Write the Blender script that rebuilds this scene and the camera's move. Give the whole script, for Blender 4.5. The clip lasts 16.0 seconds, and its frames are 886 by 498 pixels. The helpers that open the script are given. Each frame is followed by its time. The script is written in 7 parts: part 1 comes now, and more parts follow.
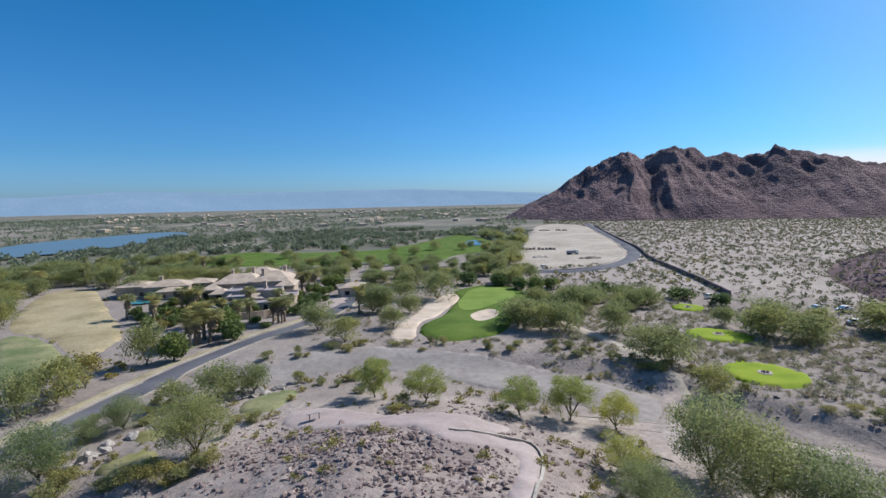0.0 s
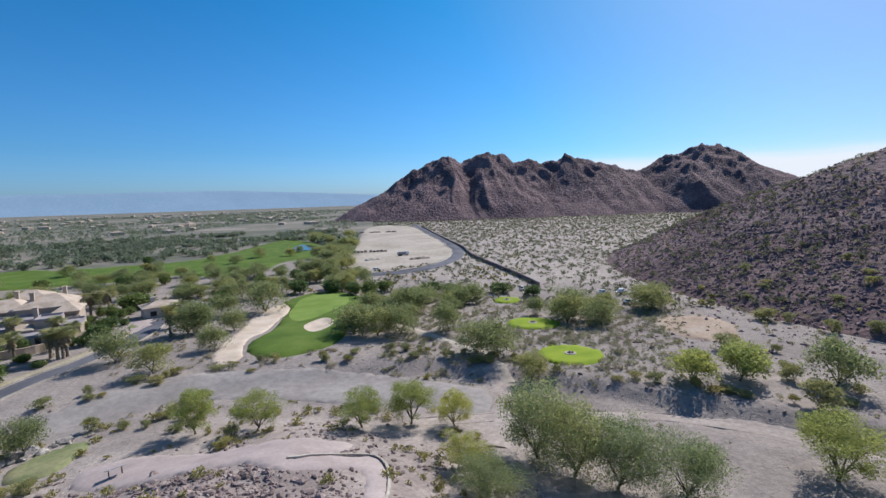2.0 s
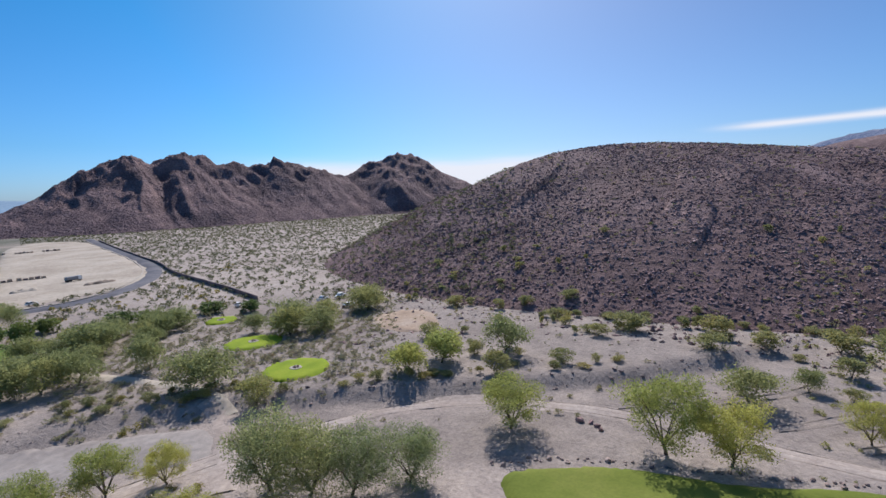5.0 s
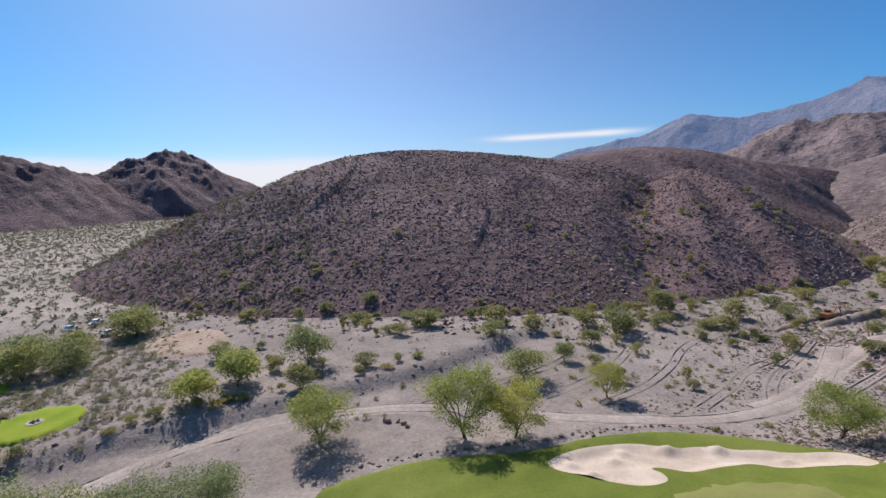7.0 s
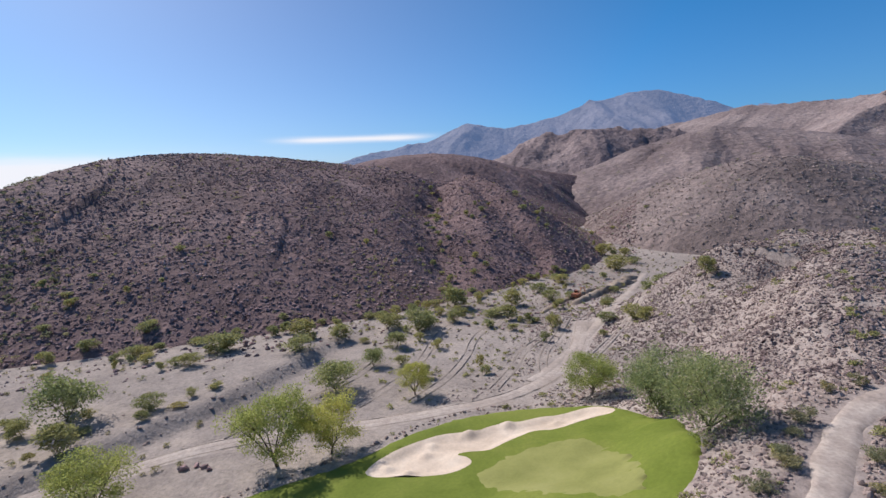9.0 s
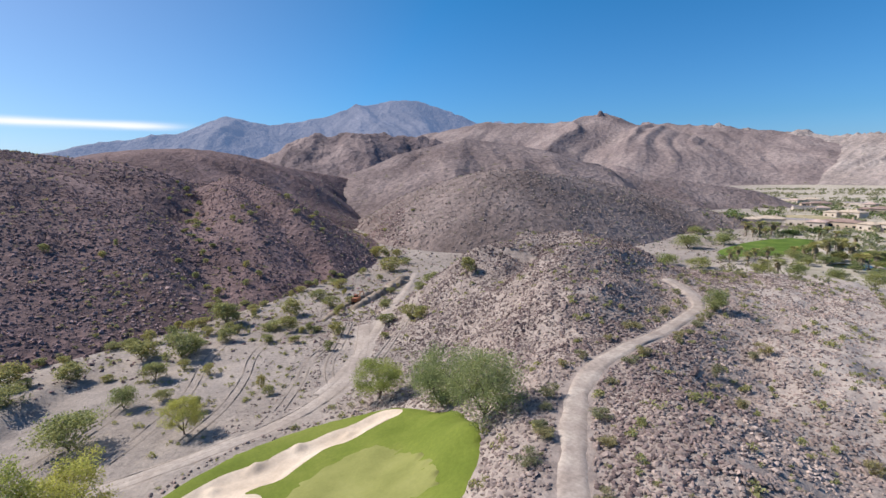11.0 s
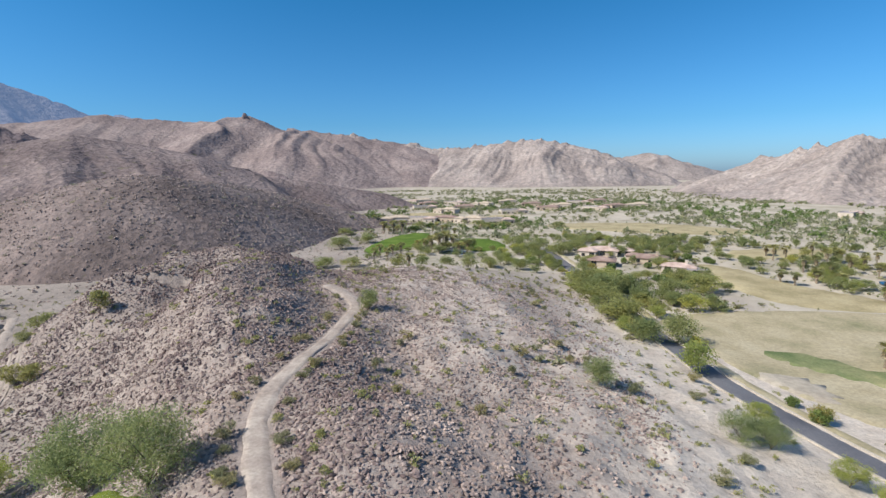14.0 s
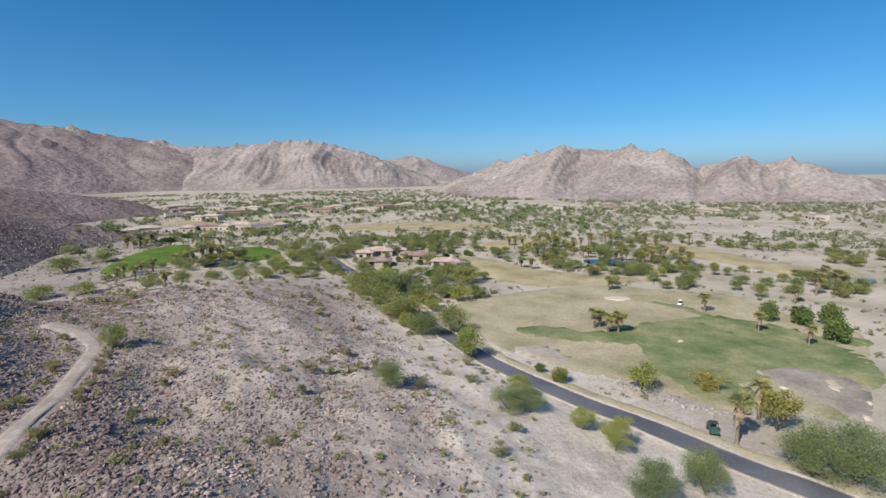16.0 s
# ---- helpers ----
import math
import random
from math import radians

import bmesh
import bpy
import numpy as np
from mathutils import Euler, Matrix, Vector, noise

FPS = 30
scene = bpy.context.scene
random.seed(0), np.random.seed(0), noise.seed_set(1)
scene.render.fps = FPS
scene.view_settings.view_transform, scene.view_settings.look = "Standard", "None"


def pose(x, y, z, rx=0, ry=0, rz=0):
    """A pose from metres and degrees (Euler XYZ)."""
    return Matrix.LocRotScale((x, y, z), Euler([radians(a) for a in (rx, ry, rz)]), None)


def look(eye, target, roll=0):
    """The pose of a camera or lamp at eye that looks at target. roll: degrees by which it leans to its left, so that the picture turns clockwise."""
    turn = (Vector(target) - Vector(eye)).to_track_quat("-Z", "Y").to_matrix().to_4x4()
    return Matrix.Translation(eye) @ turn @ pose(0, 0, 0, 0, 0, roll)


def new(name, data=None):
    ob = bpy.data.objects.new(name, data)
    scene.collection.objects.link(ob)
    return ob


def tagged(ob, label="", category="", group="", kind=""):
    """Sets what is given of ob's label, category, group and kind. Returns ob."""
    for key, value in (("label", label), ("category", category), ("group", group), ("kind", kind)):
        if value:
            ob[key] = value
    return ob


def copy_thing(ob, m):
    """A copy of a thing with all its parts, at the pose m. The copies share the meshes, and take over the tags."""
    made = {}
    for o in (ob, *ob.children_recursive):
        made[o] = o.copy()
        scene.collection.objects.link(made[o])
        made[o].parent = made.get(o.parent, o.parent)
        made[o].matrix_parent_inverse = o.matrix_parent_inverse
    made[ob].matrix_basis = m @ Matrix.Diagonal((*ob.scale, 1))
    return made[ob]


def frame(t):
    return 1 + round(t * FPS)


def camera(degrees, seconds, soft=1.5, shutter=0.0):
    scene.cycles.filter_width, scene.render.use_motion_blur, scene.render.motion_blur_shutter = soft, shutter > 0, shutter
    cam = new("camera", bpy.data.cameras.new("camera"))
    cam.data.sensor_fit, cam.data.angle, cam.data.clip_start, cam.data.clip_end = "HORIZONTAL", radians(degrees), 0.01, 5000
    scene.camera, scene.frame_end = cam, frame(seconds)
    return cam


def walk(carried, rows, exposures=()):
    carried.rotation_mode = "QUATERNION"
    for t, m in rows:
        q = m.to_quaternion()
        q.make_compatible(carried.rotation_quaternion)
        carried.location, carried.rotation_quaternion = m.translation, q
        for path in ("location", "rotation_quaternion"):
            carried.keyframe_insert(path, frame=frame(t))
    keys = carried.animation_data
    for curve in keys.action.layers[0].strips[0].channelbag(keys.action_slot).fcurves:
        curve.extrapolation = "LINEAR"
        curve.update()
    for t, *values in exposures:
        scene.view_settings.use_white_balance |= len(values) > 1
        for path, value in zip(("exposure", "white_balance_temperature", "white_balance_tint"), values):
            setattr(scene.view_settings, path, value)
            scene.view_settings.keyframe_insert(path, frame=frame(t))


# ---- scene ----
cam = camera(86.0, 16.0, soft=1.5)


def aim(t, x, y, z, turn, pitch, roll):
    """A row of the flight: metres, then degrees clockwise from north, up and leaning."""
    return t, pose(x, y, z, 90 + pitch, 0, -turn) @ pose(0, 0, 0, 0, 0, roll)


PATH = [
    aim(0.0, 0.00, -0.00, 36.00, 0.00, -5.67, -1.25),
    aim(0.5, -0.11, 0.60, 36.13, 5.01, -5.76, -1.35),
    aim(1.0, -0.19, 1.12, 36.29, 9.94, -5.81, -1.45),
    aim(1.5, -0.22, 1.43, 36.56, 15.11, -5.86, -1.77),
    aim(2.0, -0.28, 1.53, 36.96, 20.29, -6.00, -1.68),
    aim(2.5, -0.28, 1.39, 37.49, 25.00, -6.10, -1.96),
    aim(3.0, -0.27, 1.13, 38.04, 30.14, -6.27, -2.11),
    aim(3.5, -0.28, 0.99, 38.39, 35.95, -6.43, -2.35),
    aim(4.0, -0.24, 1.13, 38.61, 41.75, -6.51, -2.40),
    aim(6.5, -0.01, 2.65, 39.34, 72.19, -7.29, -2.05),
    aim(7.0, -0.02, 2.72, 39.70, 78.22, -7.42, -2.02),
    aim(7.5, -0.27, 2.66, 40.23, 83.74, -7.54, -2.16),
    aim(8.0, -0.58, 2.71, 40.67, 89.55, -7.67, -2.23),
    aim(8.5, -0.69, 2.79, 41.02, 95.49, -7.80, -2.47),
    aim(9.0, -0.53, 2.91, 41.40, 102.03, -8.02, -2.58),
    aim(11.5, 1.15, 4.43, 43.59, 136.20, -8.75, -0.63),
    aim(12.0, 1.18, 4.58, 44.09, 143.18, -8.77, -0.68),
    aim(12.5, 1.09, 4.68, 44.59, 149.78, -8.82, -0.72),
    aim(13.0, 0.89, 4.75, 45.04, 156.13, -8.81, -0.81),
    aim(13.5, 0.76, 4.81, 45.40, 162.41, -8.85, -0.76),
    aim(14.0, 0.88, 4.87, 45.78, 169.12, -8.87, -0.66),
    aim(14.5, 1.18, 4.86, 46.10, 175.85, -8.90, -0.52),
    aim(15.0, 1.53, 4.63, 46.42, 182.44, -8.97, -0.63),
    aim(15.5, 1.74, 4.08, 46.73, 189.10, -8.99, -0.68),
    aim(16.0, 1.73, 3.30, 46.99, 195.96, -9.03, -0.70),
]
walk(cam, PATH, [(0.0, 0.02, 6150, 10), (4.0, -0.04, 6200, 14), (7.0, -0.05, 6450, 16), (9.0, 0.04, 6500, 15), (12.0, 0.28, 6650, 10), (14.0, 0.24, 6600, 7), (15.0, 0.16, 6600, 7), (16.0, 0.04, 6600, 8)])

# ---- daylight ----
SUN_TURN, SUN_UP = 57.0, 42.0
world = bpy.data.worlds.new("desert_sky")
scene.world = world
world.use_nodes = True
wn = world.node_tree.nodes
wl = world.node_tree.links
sky = wn.new("ShaderNodeTexSky")
sky.sky_type = "NISHITA"
sky.sun_disc = False
sky.sun_elevation = radians(SUN_UP)
sky.sun_rotation = radians(SUN_TURN)
sky.altitude = 50
sky.air_density = 1.0
sky.dust_density = 0.9
sky.ozone_density = 3.0
wn["Background"].inputs["Strength"].default_value = 0.1
clear = wn.new("ShaderNodeMix")
clear.data_type, clear.blend_type = "RGBA", "MULTIPLY"
clear.inputs["Factor"].default_value = 1.0
where = wn.new("ShaderNodeTexCoord")
split = wn.new("ShaderNodeSeparateXYZ")
wl.new(where.outputs["Generated"], split.inputs["Vector"])
tint = wn.new("ShaderNodeValToRGB")
tint.color_ramp.elements[0].position, tint.color_ramp.elements[0].color = 0.0, (0.62, 0.93, 1.48, 1)
tint.color_ramp.elements[1].position, tint.color_ramp.elements[1].color = 0.42, (0.11, 0.75, 1.11, 1)
upper = tint.color_ramp.elements.new(0.8)
upper.color = (0.6, 0.88, 1.05, 1)
lower = tint.color_ramp.elements.new(0.1)
lower.color = (0.38, 0.8, 1.2, 1)
wl.new(split.outputs["Z"], tint.inputs["Fac"])
sunward = wn.new("ShaderNodeVectorMath")
sunward.operation = "DOT_PRODUCT"
sunward.inputs[1].default_value = (math.sin(radians(76)) * 0.77, math.cos(radians(76)) * 0.77, 0.64)
wl.new(where.outputs["Generated"], sunward.inputs[0])
glare = wn.new("ShaderNodeMapRange")
glare.inputs["From Min"].default_value, glare.inputs["From Max"].default_value = 0.64, 1.06
wl.new(sunward.outputs["Value"], glare.inputs["Value"])
pale_sky = wn.new("ShaderNodeMix")
pale_sky.data_type = "RGBA"
pale_sky.inputs["B"].default_value = (0.71, 0.7, 0.83, 1)
wl.new(glare.outputs[0], pale_sky.inputs["Factor"])
wl.new(tint.outputs["Color"], pale_sky.inputs["A"])
wl.new(pale_sky.outputs["Result"], clear.inputs["B"])
wl.new(sky.outputs["Color"], clear.inputs["A"])


def wmath(op, a, b=None, c=None):
    n = wn.new("ShaderNodeMath")
    n.operation = op
    for k, v in enumerate((a, b, c)):
        if v is None:
            continue
        if isinstance(v, (int, float)):
            n.inputs[k].default_value = v
        else:
            wl.new(v, n.inputs[k])
    return n.outputs[0]


def window(v, a, b, soft):
    """1 between a and b, with soft ends."""
    up = wn.new("ShaderNodeMapRange")
    up.interpolation_type = "SMOOTHSTEP"
    up.inputs["From Min"].default_value, up.inputs["From Max"].default_value = a - soft, a + soft
    wl.new(v, up.inputs["Value"])
    down = wn.new("ShaderNodeMapRange")
    down.interpolation_type = "SMOOTHSTEP"
    down.inputs["From Min"].default_value, down.inputs["From Max"].default_value = b + soft, b - soft
    wl.new(v, down.inputs["Value"])
    return wmath("MULTIPLY", up.outputs[0], down.outputs[0])


# thin clouds low over the eastern hills, in degrees of turn and height
turn = wmath("MULTIPLY", wmath("ARCTAN2", split.outputs["X"], split.outputs["Y"]), 57.2958)
rise = wmath("MULTIPLY", wmath("ARCSINE", split.outputs["Z"]), 57.2958)
flat = wn.new("ShaderNodeCombineXYZ")
wl.new(wmath("MULTIPLY", turn, 0.06), flat.inputs["X"])
wl.new(wmath("MULTIPLY", rise, 0.55), flat.inputs["Y"])
wisp = wn.new("ShaderNodeTexNoise")
wisp.inputs["Scale"].default_value, wisp.inputs["Detail"].default_value = 1.6, 6.0
wl.new(flat.outputs[0], wisp.inputs["Vector"])
bank = wmath("MULTIPLY", window(turn, 28, 76, 9), window(rise, -1.0, 3.9, 1.3))
streak = wmath("MULTIPLY", window(turn, 84, 101, 5), window(rise, 5.0, 5.7, 0.45))
cover = wmath("ADD", wmath("MULTIPLY", bank, 1.0), wmath("MULTIPLY", streak, 1.1))
thick = wn.new("ShaderNodeMapRange")
thick.inputs["From Min"].default_value, thick.inputs["From Max"].default_value = 0.5, 1.15
thick.inputs["To Max"].default_value = 0.95
wl.new(wmath("ADD", wisp.outputs["Fac"], wmath("MULTIPLY", cover, 0.75)), thick.inputs["Value"])
veil = wn.new("ShaderNodeMix")
veil.data_type = "RGBA"
veil.inputs["B"].default_value = (8.6, 8.9, 9.3, 1)
wl.new(wmath("MULTIPLY", thick.outputs[0], wmath("MINIMUM", cover, 1.0)), veil.inputs["Factor"])
wl.new(clear.outputs["Result"], veil.inputs["A"])
wl.new(veil.outputs["Result"], wn["Background"].inputs["Color"])
sun_data = bpy.data.lights.new("sun", "SUN")
sun_data.energy = 4.9
sun_data.angle = radians(0.5)
sun_data.color = (1.0, 0.95, 0.87)
sun = new("sun", sun_data)
sun_way = Vector((math.sin(radians(SUN_TURN)) * math.cos(radians(SUN_UP)), math.cos(radians(SUN_TURN)) * math.cos(radians(SUN_UP)), math.sin(radians(SUN_UP))))
sun.matrix_world = look(sun_way * 300, (0, 0, 0))
scene.view_settings.exposure = 0.0

# ---- relief of the land ----
def hash2(ix, iy, seed):
    n = (ix.astype(np.int64) * 374761393 + iy.astype(np.int64) * 668265263 + seed * 974711) & 0x7FFFFFFF
    n = ((n ^ (n >> 13)) * 1274126177) & 0x7FFFFFFF
    n = ((n ^ (n >> 16)) * 69069 + 12345) & 0x7FFFFFFF
    return (n & 0xFFFFFF) / float(0xFFFFFF)


def vnoise(x, y, seed=0):
    """Smooth noise, -1 to 1, one bump a metre."""
    fx, fy = np.floor(x), np.floor(y)
    u, v = x - fx, y - fy
    u, v = u * u * (3 - 2 * u), v * v * (3 - 2 * v)
    a = hash2(fx, fy, seed) * (1 - u) + hash2(fx + 1, fy, seed) * u
    b = hash2(fx, fy + 1, seed) * (1 - u) + hash2(fx + 1, fy + 1, seed) * u
    return (a * (1 - v) + b * v) * 2 - 1


def fbm(x, y, size, octaves=4, seed=0, gain=0.5):
    out, amp, total = 0.0, 1.0, 0.0
    for k in range(octaves):
        c, s = math.cos(0.7 * k), math.sin(0.7 * k)
        out = out + amp * vnoise((x * c - y * s) / size + 17.3 * k, (x * s + y * c) / size - 9.1 * k, seed + k)
        total += amp
        amp *= gain
        size *= 0.5
    return out / total


def ridged(x, y, size, octaves=4, seed=0):
    out, amp, total = 0.0, 1.0, 0.0
    for k in range(octaves):
        out = out + amp * (1 - np.abs(vnoise(x / size + 3.7 * k, y / size + 5.9 * k, seed + k)))
        total += amp
        amp *= 0.5
        size *= 0.5
    return out / total


def smooth(a, b, v):
    u = np.clip((v - a) / (b - a), 0, 1)
    return u * u * (3 - 2 * u)


def along(x, y, line):
    """Distance to a polyline of (x, y, value) points, and the value at the nearest place."""
    best = np.full(np.shape(x), 1e9)
    val = np.zeros(np.shape(x))
    for (ax, ay, av), (bx, by, bv) in zip(line[:-1], line[1:]):
        dx, dy = bx - ax, by - ay
        s = np.clip(((x - ax) * dx + (y - ay) * dy) / (dx * dx + dy * dy), 0, 1)
        d = np.hypot(x - ax - s * dx, y - ay - s * dy)
        near = d < best
        best = np.where(near, d, best)
        val = np.where(near, av + s * (bv - av), val)
    return best, val


def polar(turn, far):
    return far * math.sin(radians(turn)), far * math.cos(radians(turn))


# The rocky spur under the flight: crest as (x, y, height).
SPUR = [(-8, 46, 8), (0, 28, 12), (8, 5, 16), (16, -25, 17), (34, -55, 18), (54, -82, 20), (72, -108, 22), (84, -128, 17), (96, -150, 5)]
# The boulder crag beside the gravel path, and its back lobe above the wash.
CRAG = [(53, -66, 15), (65, -80, 20), (72, -90, 23), (72, -99, 22), (74, -108, 18.5)]
CRAG_BACK = [(88, -84, 12), (101, -97, 21.5), (99, -111, 25), (89, -120, 23.5), (80, -130, 20), (72, -146, 12)]
# Dark stones heaped beside the gravel path.
HEAP = [(38, -72, 0), (31, -58, 0), (25, -47, 0), (19, -38, 0), (12, -27, 0)]
# Its broad western shoulder, down to the road.
SHOULDER = [(-2, 15, 7), (8, -30, 12.5), (18, -80, 14), (34, -115, 15), (44, -150, 13), (50, -185, 9), (54, -215, 2)]
# The cut bank along the wash: the land beyond it stands higher.
BANK = [(-40, 100, 0), (-12, 107, 0), (14, 105, 0), (32, 97, 0), (50, 82, 0), (66, 62, 0), (84, 40, 0), (100, 24, 0), (125, 8, 0), (160, -14, 0), (200, -40, 0)]


# The gravel path over the spur, cut level into the slope: x, y, height.
GRADE = [(14.7, -16.3, 17.3), (21.1, -25.2, 17.3), (26.4, -32.6, 17.0), (31.0, -39.1, 16.6), (35.0, -46.5, 16.5), (36.1, -52.6, 17.1), (36.0, -60.6, 17.5), (36.8, -74.2, 16.8), (40.0, -91.4, 15.9), (41.3, -97.1, 16.1), (46.9, -103.7, 17.0), (53.2, -107.4, 17.9)]


def ground_h(x, y):
    x, y = np.asarray(x, float), np.asarray(y, float)
    r = np.hypot(x, y)
    d, crest = along(x, y, SPUR)
    d = np.maximum(d + 6 * fbm(x, y, 30, 3, 5), 0)
    spur = crest * np.exp(-((d / 27.0) ** 2))
    d2, crest2 = along(x, y, SHOULDER)
    low = crest2 * np.exp(-((np.maximum(d2 + 5 * fbm(x, y, 40, 3, 6), 0) / 46.0) ** 2))
    crags = 0.0
    for line, wide in ((CRAG, 16.5), (CRAG_BACK, 21.0)):
        d5, crest5 = along(x, y, line)
        d5 = np.maximum(d5 + 3.5 * fbm(x, y, 16, 3, 9), 0)
        crags = crags + (crest5 * np.exp(-((d5 / wide) ** 2))) ** 4
    spur = (spur**4 + low**4 + crags) ** 0.25
    rough = np.clip(spur / 10, 0, 1)
    h = spur + rough * (1.5 * fbm(x, y, 10, 4, 21) + 1.1 * (ridged(x, y, 7, 3, 23) - 0.6))
    h = h + 0.35 * fbm(x, y, 25, 4, 31) * smooth(5, 30, r)
    d3, _ = along(x, y, BANK)
    wob = 1.2 * fbm(x, y, 12, 3, 61)
    side = d3 * np.where(beyond_bank(x, y), 1, -1) + wob
    fade = smooth(260, 150, r) * smooth(-75, -30, x) * smooth(150, 112, x)
    gentle = 1 + 1.8 * smooth(46, 14, x)
    h = h + fade * (1.7 * smooth(-3.4, 1.6, side / gentle) * smooth(70, 15, side) - 0.5 * smooth(-14, -4, side) * smooth(0, -5, side))
    d4, level = along(x, y, GRADE)
    flat = smooth(13.5, 1.9, d4)
    h = h * (1 - flat) + level * flat
    h = h + 2.0 * smooth(400, 1600, r) * np.clip(fbm(x, y, 700, 3, 40), -0.1, 1)
    return h


def beyond_bank(x, y):
    """Whether a place lies on the outer side of the cut bank, seen from the spur."""
    inner = np.ones(np.shape(x), bool)
    pts = [(-300, 60)] + [(a, b) for a, b, _ in BANK] + [(320, -90)]
    level = np.interp(x, [p[0] for p in pts], [p[1] for p in pts])
    return y > level
# Crest lines of the hills and mountains: degrees clockwise from north, distance and height.
CREST_DARK_MOUNTAIN = [(13.4, 910, 6), (15.0, 960, 52), (16.3, 1000, 94), (18.8, 1015, 106), (20.5, 1030, 134), (22.6, 1040, 118), (25.9, 1040, 133), (29.5, 1050, 115), (32.9, 1060, 108), (35.1, 1080, 126), (40, 1120, 105), (42.3, 1150, 86), (44.8, 1180, 102), (46.6, 1200, 128), (50, 1200, 145), (51.9, 1200, 121), (54.2, 1200, 84), (58.1, 1220, 49), (63, 1240, 9)]
CREST_BOULDER_HILL = [
    [(57, 270, 36, 1.75), (62, 294, 53, 2.05), (66, 315, 60, 2.35), (70.2, 330, 64.5, 2.65), (75.2, 340, 66.5, 2.95), (81.5, 350, 64, 3.25), (87, 355, 60, 3.3), (92, 350, 56, 3.0), (97.2, 335, 51, 1.9), (100, 310, 38, 1.5), (101.5, 290, 20, 1.3)],
    [(80, 300, 48, 3.0), (90, 270, 40, 3.0), (96, 235, 27, 2.6), (99, 205, 12, 2.2)],
    [(103, 330, 46, 1.2), (105.3, 310, 46, 1.3), (108.4, 285, 39.5, 1.35), (111.4, 250, 25, 1.6), (113.9, 225, 11, 1.6), (115.1, 205, 3, 1.5)],
    [(104, 300, 42, 1.3), (105.5, 265, 33, 1.6), (106.5, 230, 20, 1.8), (107.5, 200, 6, 1.8)],
]
# the shrubby gully between the boulder hill and its lobe
HILL_GULLY = [(*polar(103.2, 345), 0), (*polar(101.6, 300), 0), (*polar(98.6, 255), 0), (*polar(100.2, 215), 0), (*polar(101.5, 180), 0)]
CREST_BACK_HILL = [(88, 470, 53), (96, 480, 69), (101, 490, 71, 2.0), (105.4, 505, 68, 1.8), (109.7, 560, 57, 1.7), (115.9, 625, 46, 1.3), (120.7, 665, 36, 1.3), (123.7, 700, 18, 1.3), (125, 720, 3, 1.2)]
CREST_ROUND_HILL = [(118.5, 470, 2, 1.5), (121, 440, 12, 1.6), (124.7, 410, 29, 1.6), (129.5, 385, 40, 1.7), (133, 355, 46, 1.85), (135.5, 345, 48, 1.85), (139, 352, 46.5, 1.9), (142, 380, 43, 2.0), (145, 405, 40, 2.0), (149, 425, 33.5, 2.1), (153, 435, 24, 2.3), (157.6, 440, 13, 2.5), (162, 440, 5.5, 2.5), (166, 440, 1, 1.5)]
CREST_BROWN_RIDGE = [(104, 900, 65), (109, 900, 80), (111.3, 900, 99), (114.8, 900, 117), (119.5, 900, 131), (123, 920, 127), (126.7, 930, 126), (128.5, 940, 111), (134, 960, 84), (150, 800, 52)]
CREST_BROWN_SLOPE = [(113, 650, 26), (119.5, 660, 48), (125, 680, 78), (131.6, 700, 97), (137.8, 700, 85), (144, 690, 52), (152, 700, 42), (162, 720, 20)]
CREST_HIGH_PEAK = [(86, 4300, 181), (93.5, 4300, 308), (101, 4200, 413), (105.5, 4200, 532), (109.9, 4200, 465), (116, 4200, 561), (121, 4200, 658), (126.3, 4200, 703), (130.3, 4200, 621), (134, 4200, 480), (140, 4200, 362)]
CREST_BROWN_RANGE = [(127, 2900, 296), (134.7, 2800, 346), (141, 2700, 326), (145.9, 2600, 311), (146.8, 2600, 322), (147.3, 2600, 352), (147.9, 2600, 324), (149.6, 2600, 298), (157.5, 2500, 252), (164.7, 2400, 203)]
CREST_TAN_RANGE = [(157.5, 2500, 252), (164.7, 2400, 203), (169.5, 2300, 171), (172.7, 2200, 177), (180.1, 2100, 197), (184.7, 2050, 155), (189.6, 2000, 95), (194, 1950, 43)]
CREST_GAP_RANGE = [(186, 3600, 125), (192.1, 3600, 187), (195.2, 3600, 112), (199.6, 3600, 49)]
CREST_PINK_RANGE = [(197, 1350, 19), (202.1, 1280, 72), (206.4, 1200, 91), (210.1, 1120, 106), (213.1, 1080, 89), (216.7, 1040, 103), (220.2, 1000, 89), (223.8, 980, 59), (227.7, 980, 74), (229.6, 990, 62), (231.8, 1000, 71), (234.5, 1000, 49), (240, 1000, 24), (250, 1020, 11)]
CREST_FAR_HAZE = [(300, 4700, 85), (317, 4700, 126), (322.4, 4700, 151), (327, 4700, 184), (332.5, 4700, 159), (343.7, 4700, 167), (356, 4700, 175), (363, 4700, 143), (372, 4700, 102), (380, 4700, 69)]

# ---- materials ----
def shader(name):
    m = bpy.data.materials.new(name)
    m.use_nodes = True
    nt = m.node_tree
    return m, nt, nt.nodes["Principled BSDF"]


def noise_tex(nt, size, detail=4.0, rough=0.55, source=None):
    """Noise in world metres."""
    if source is None:
        source = nt.nodes.new("ShaderNodeNewGeometry").outputs["Position"]
    n = nt.nodes.new("ShaderNodeTexNoise")
    n.inputs["Scale"].default_value = 1.0 / size
    n.inputs["Detail"].default_value = detail
    n.inputs["Roughness"].default_value = rough
    nt.links.new(source, n.inputs["Vector"])
    return n.outputs["Fac"]


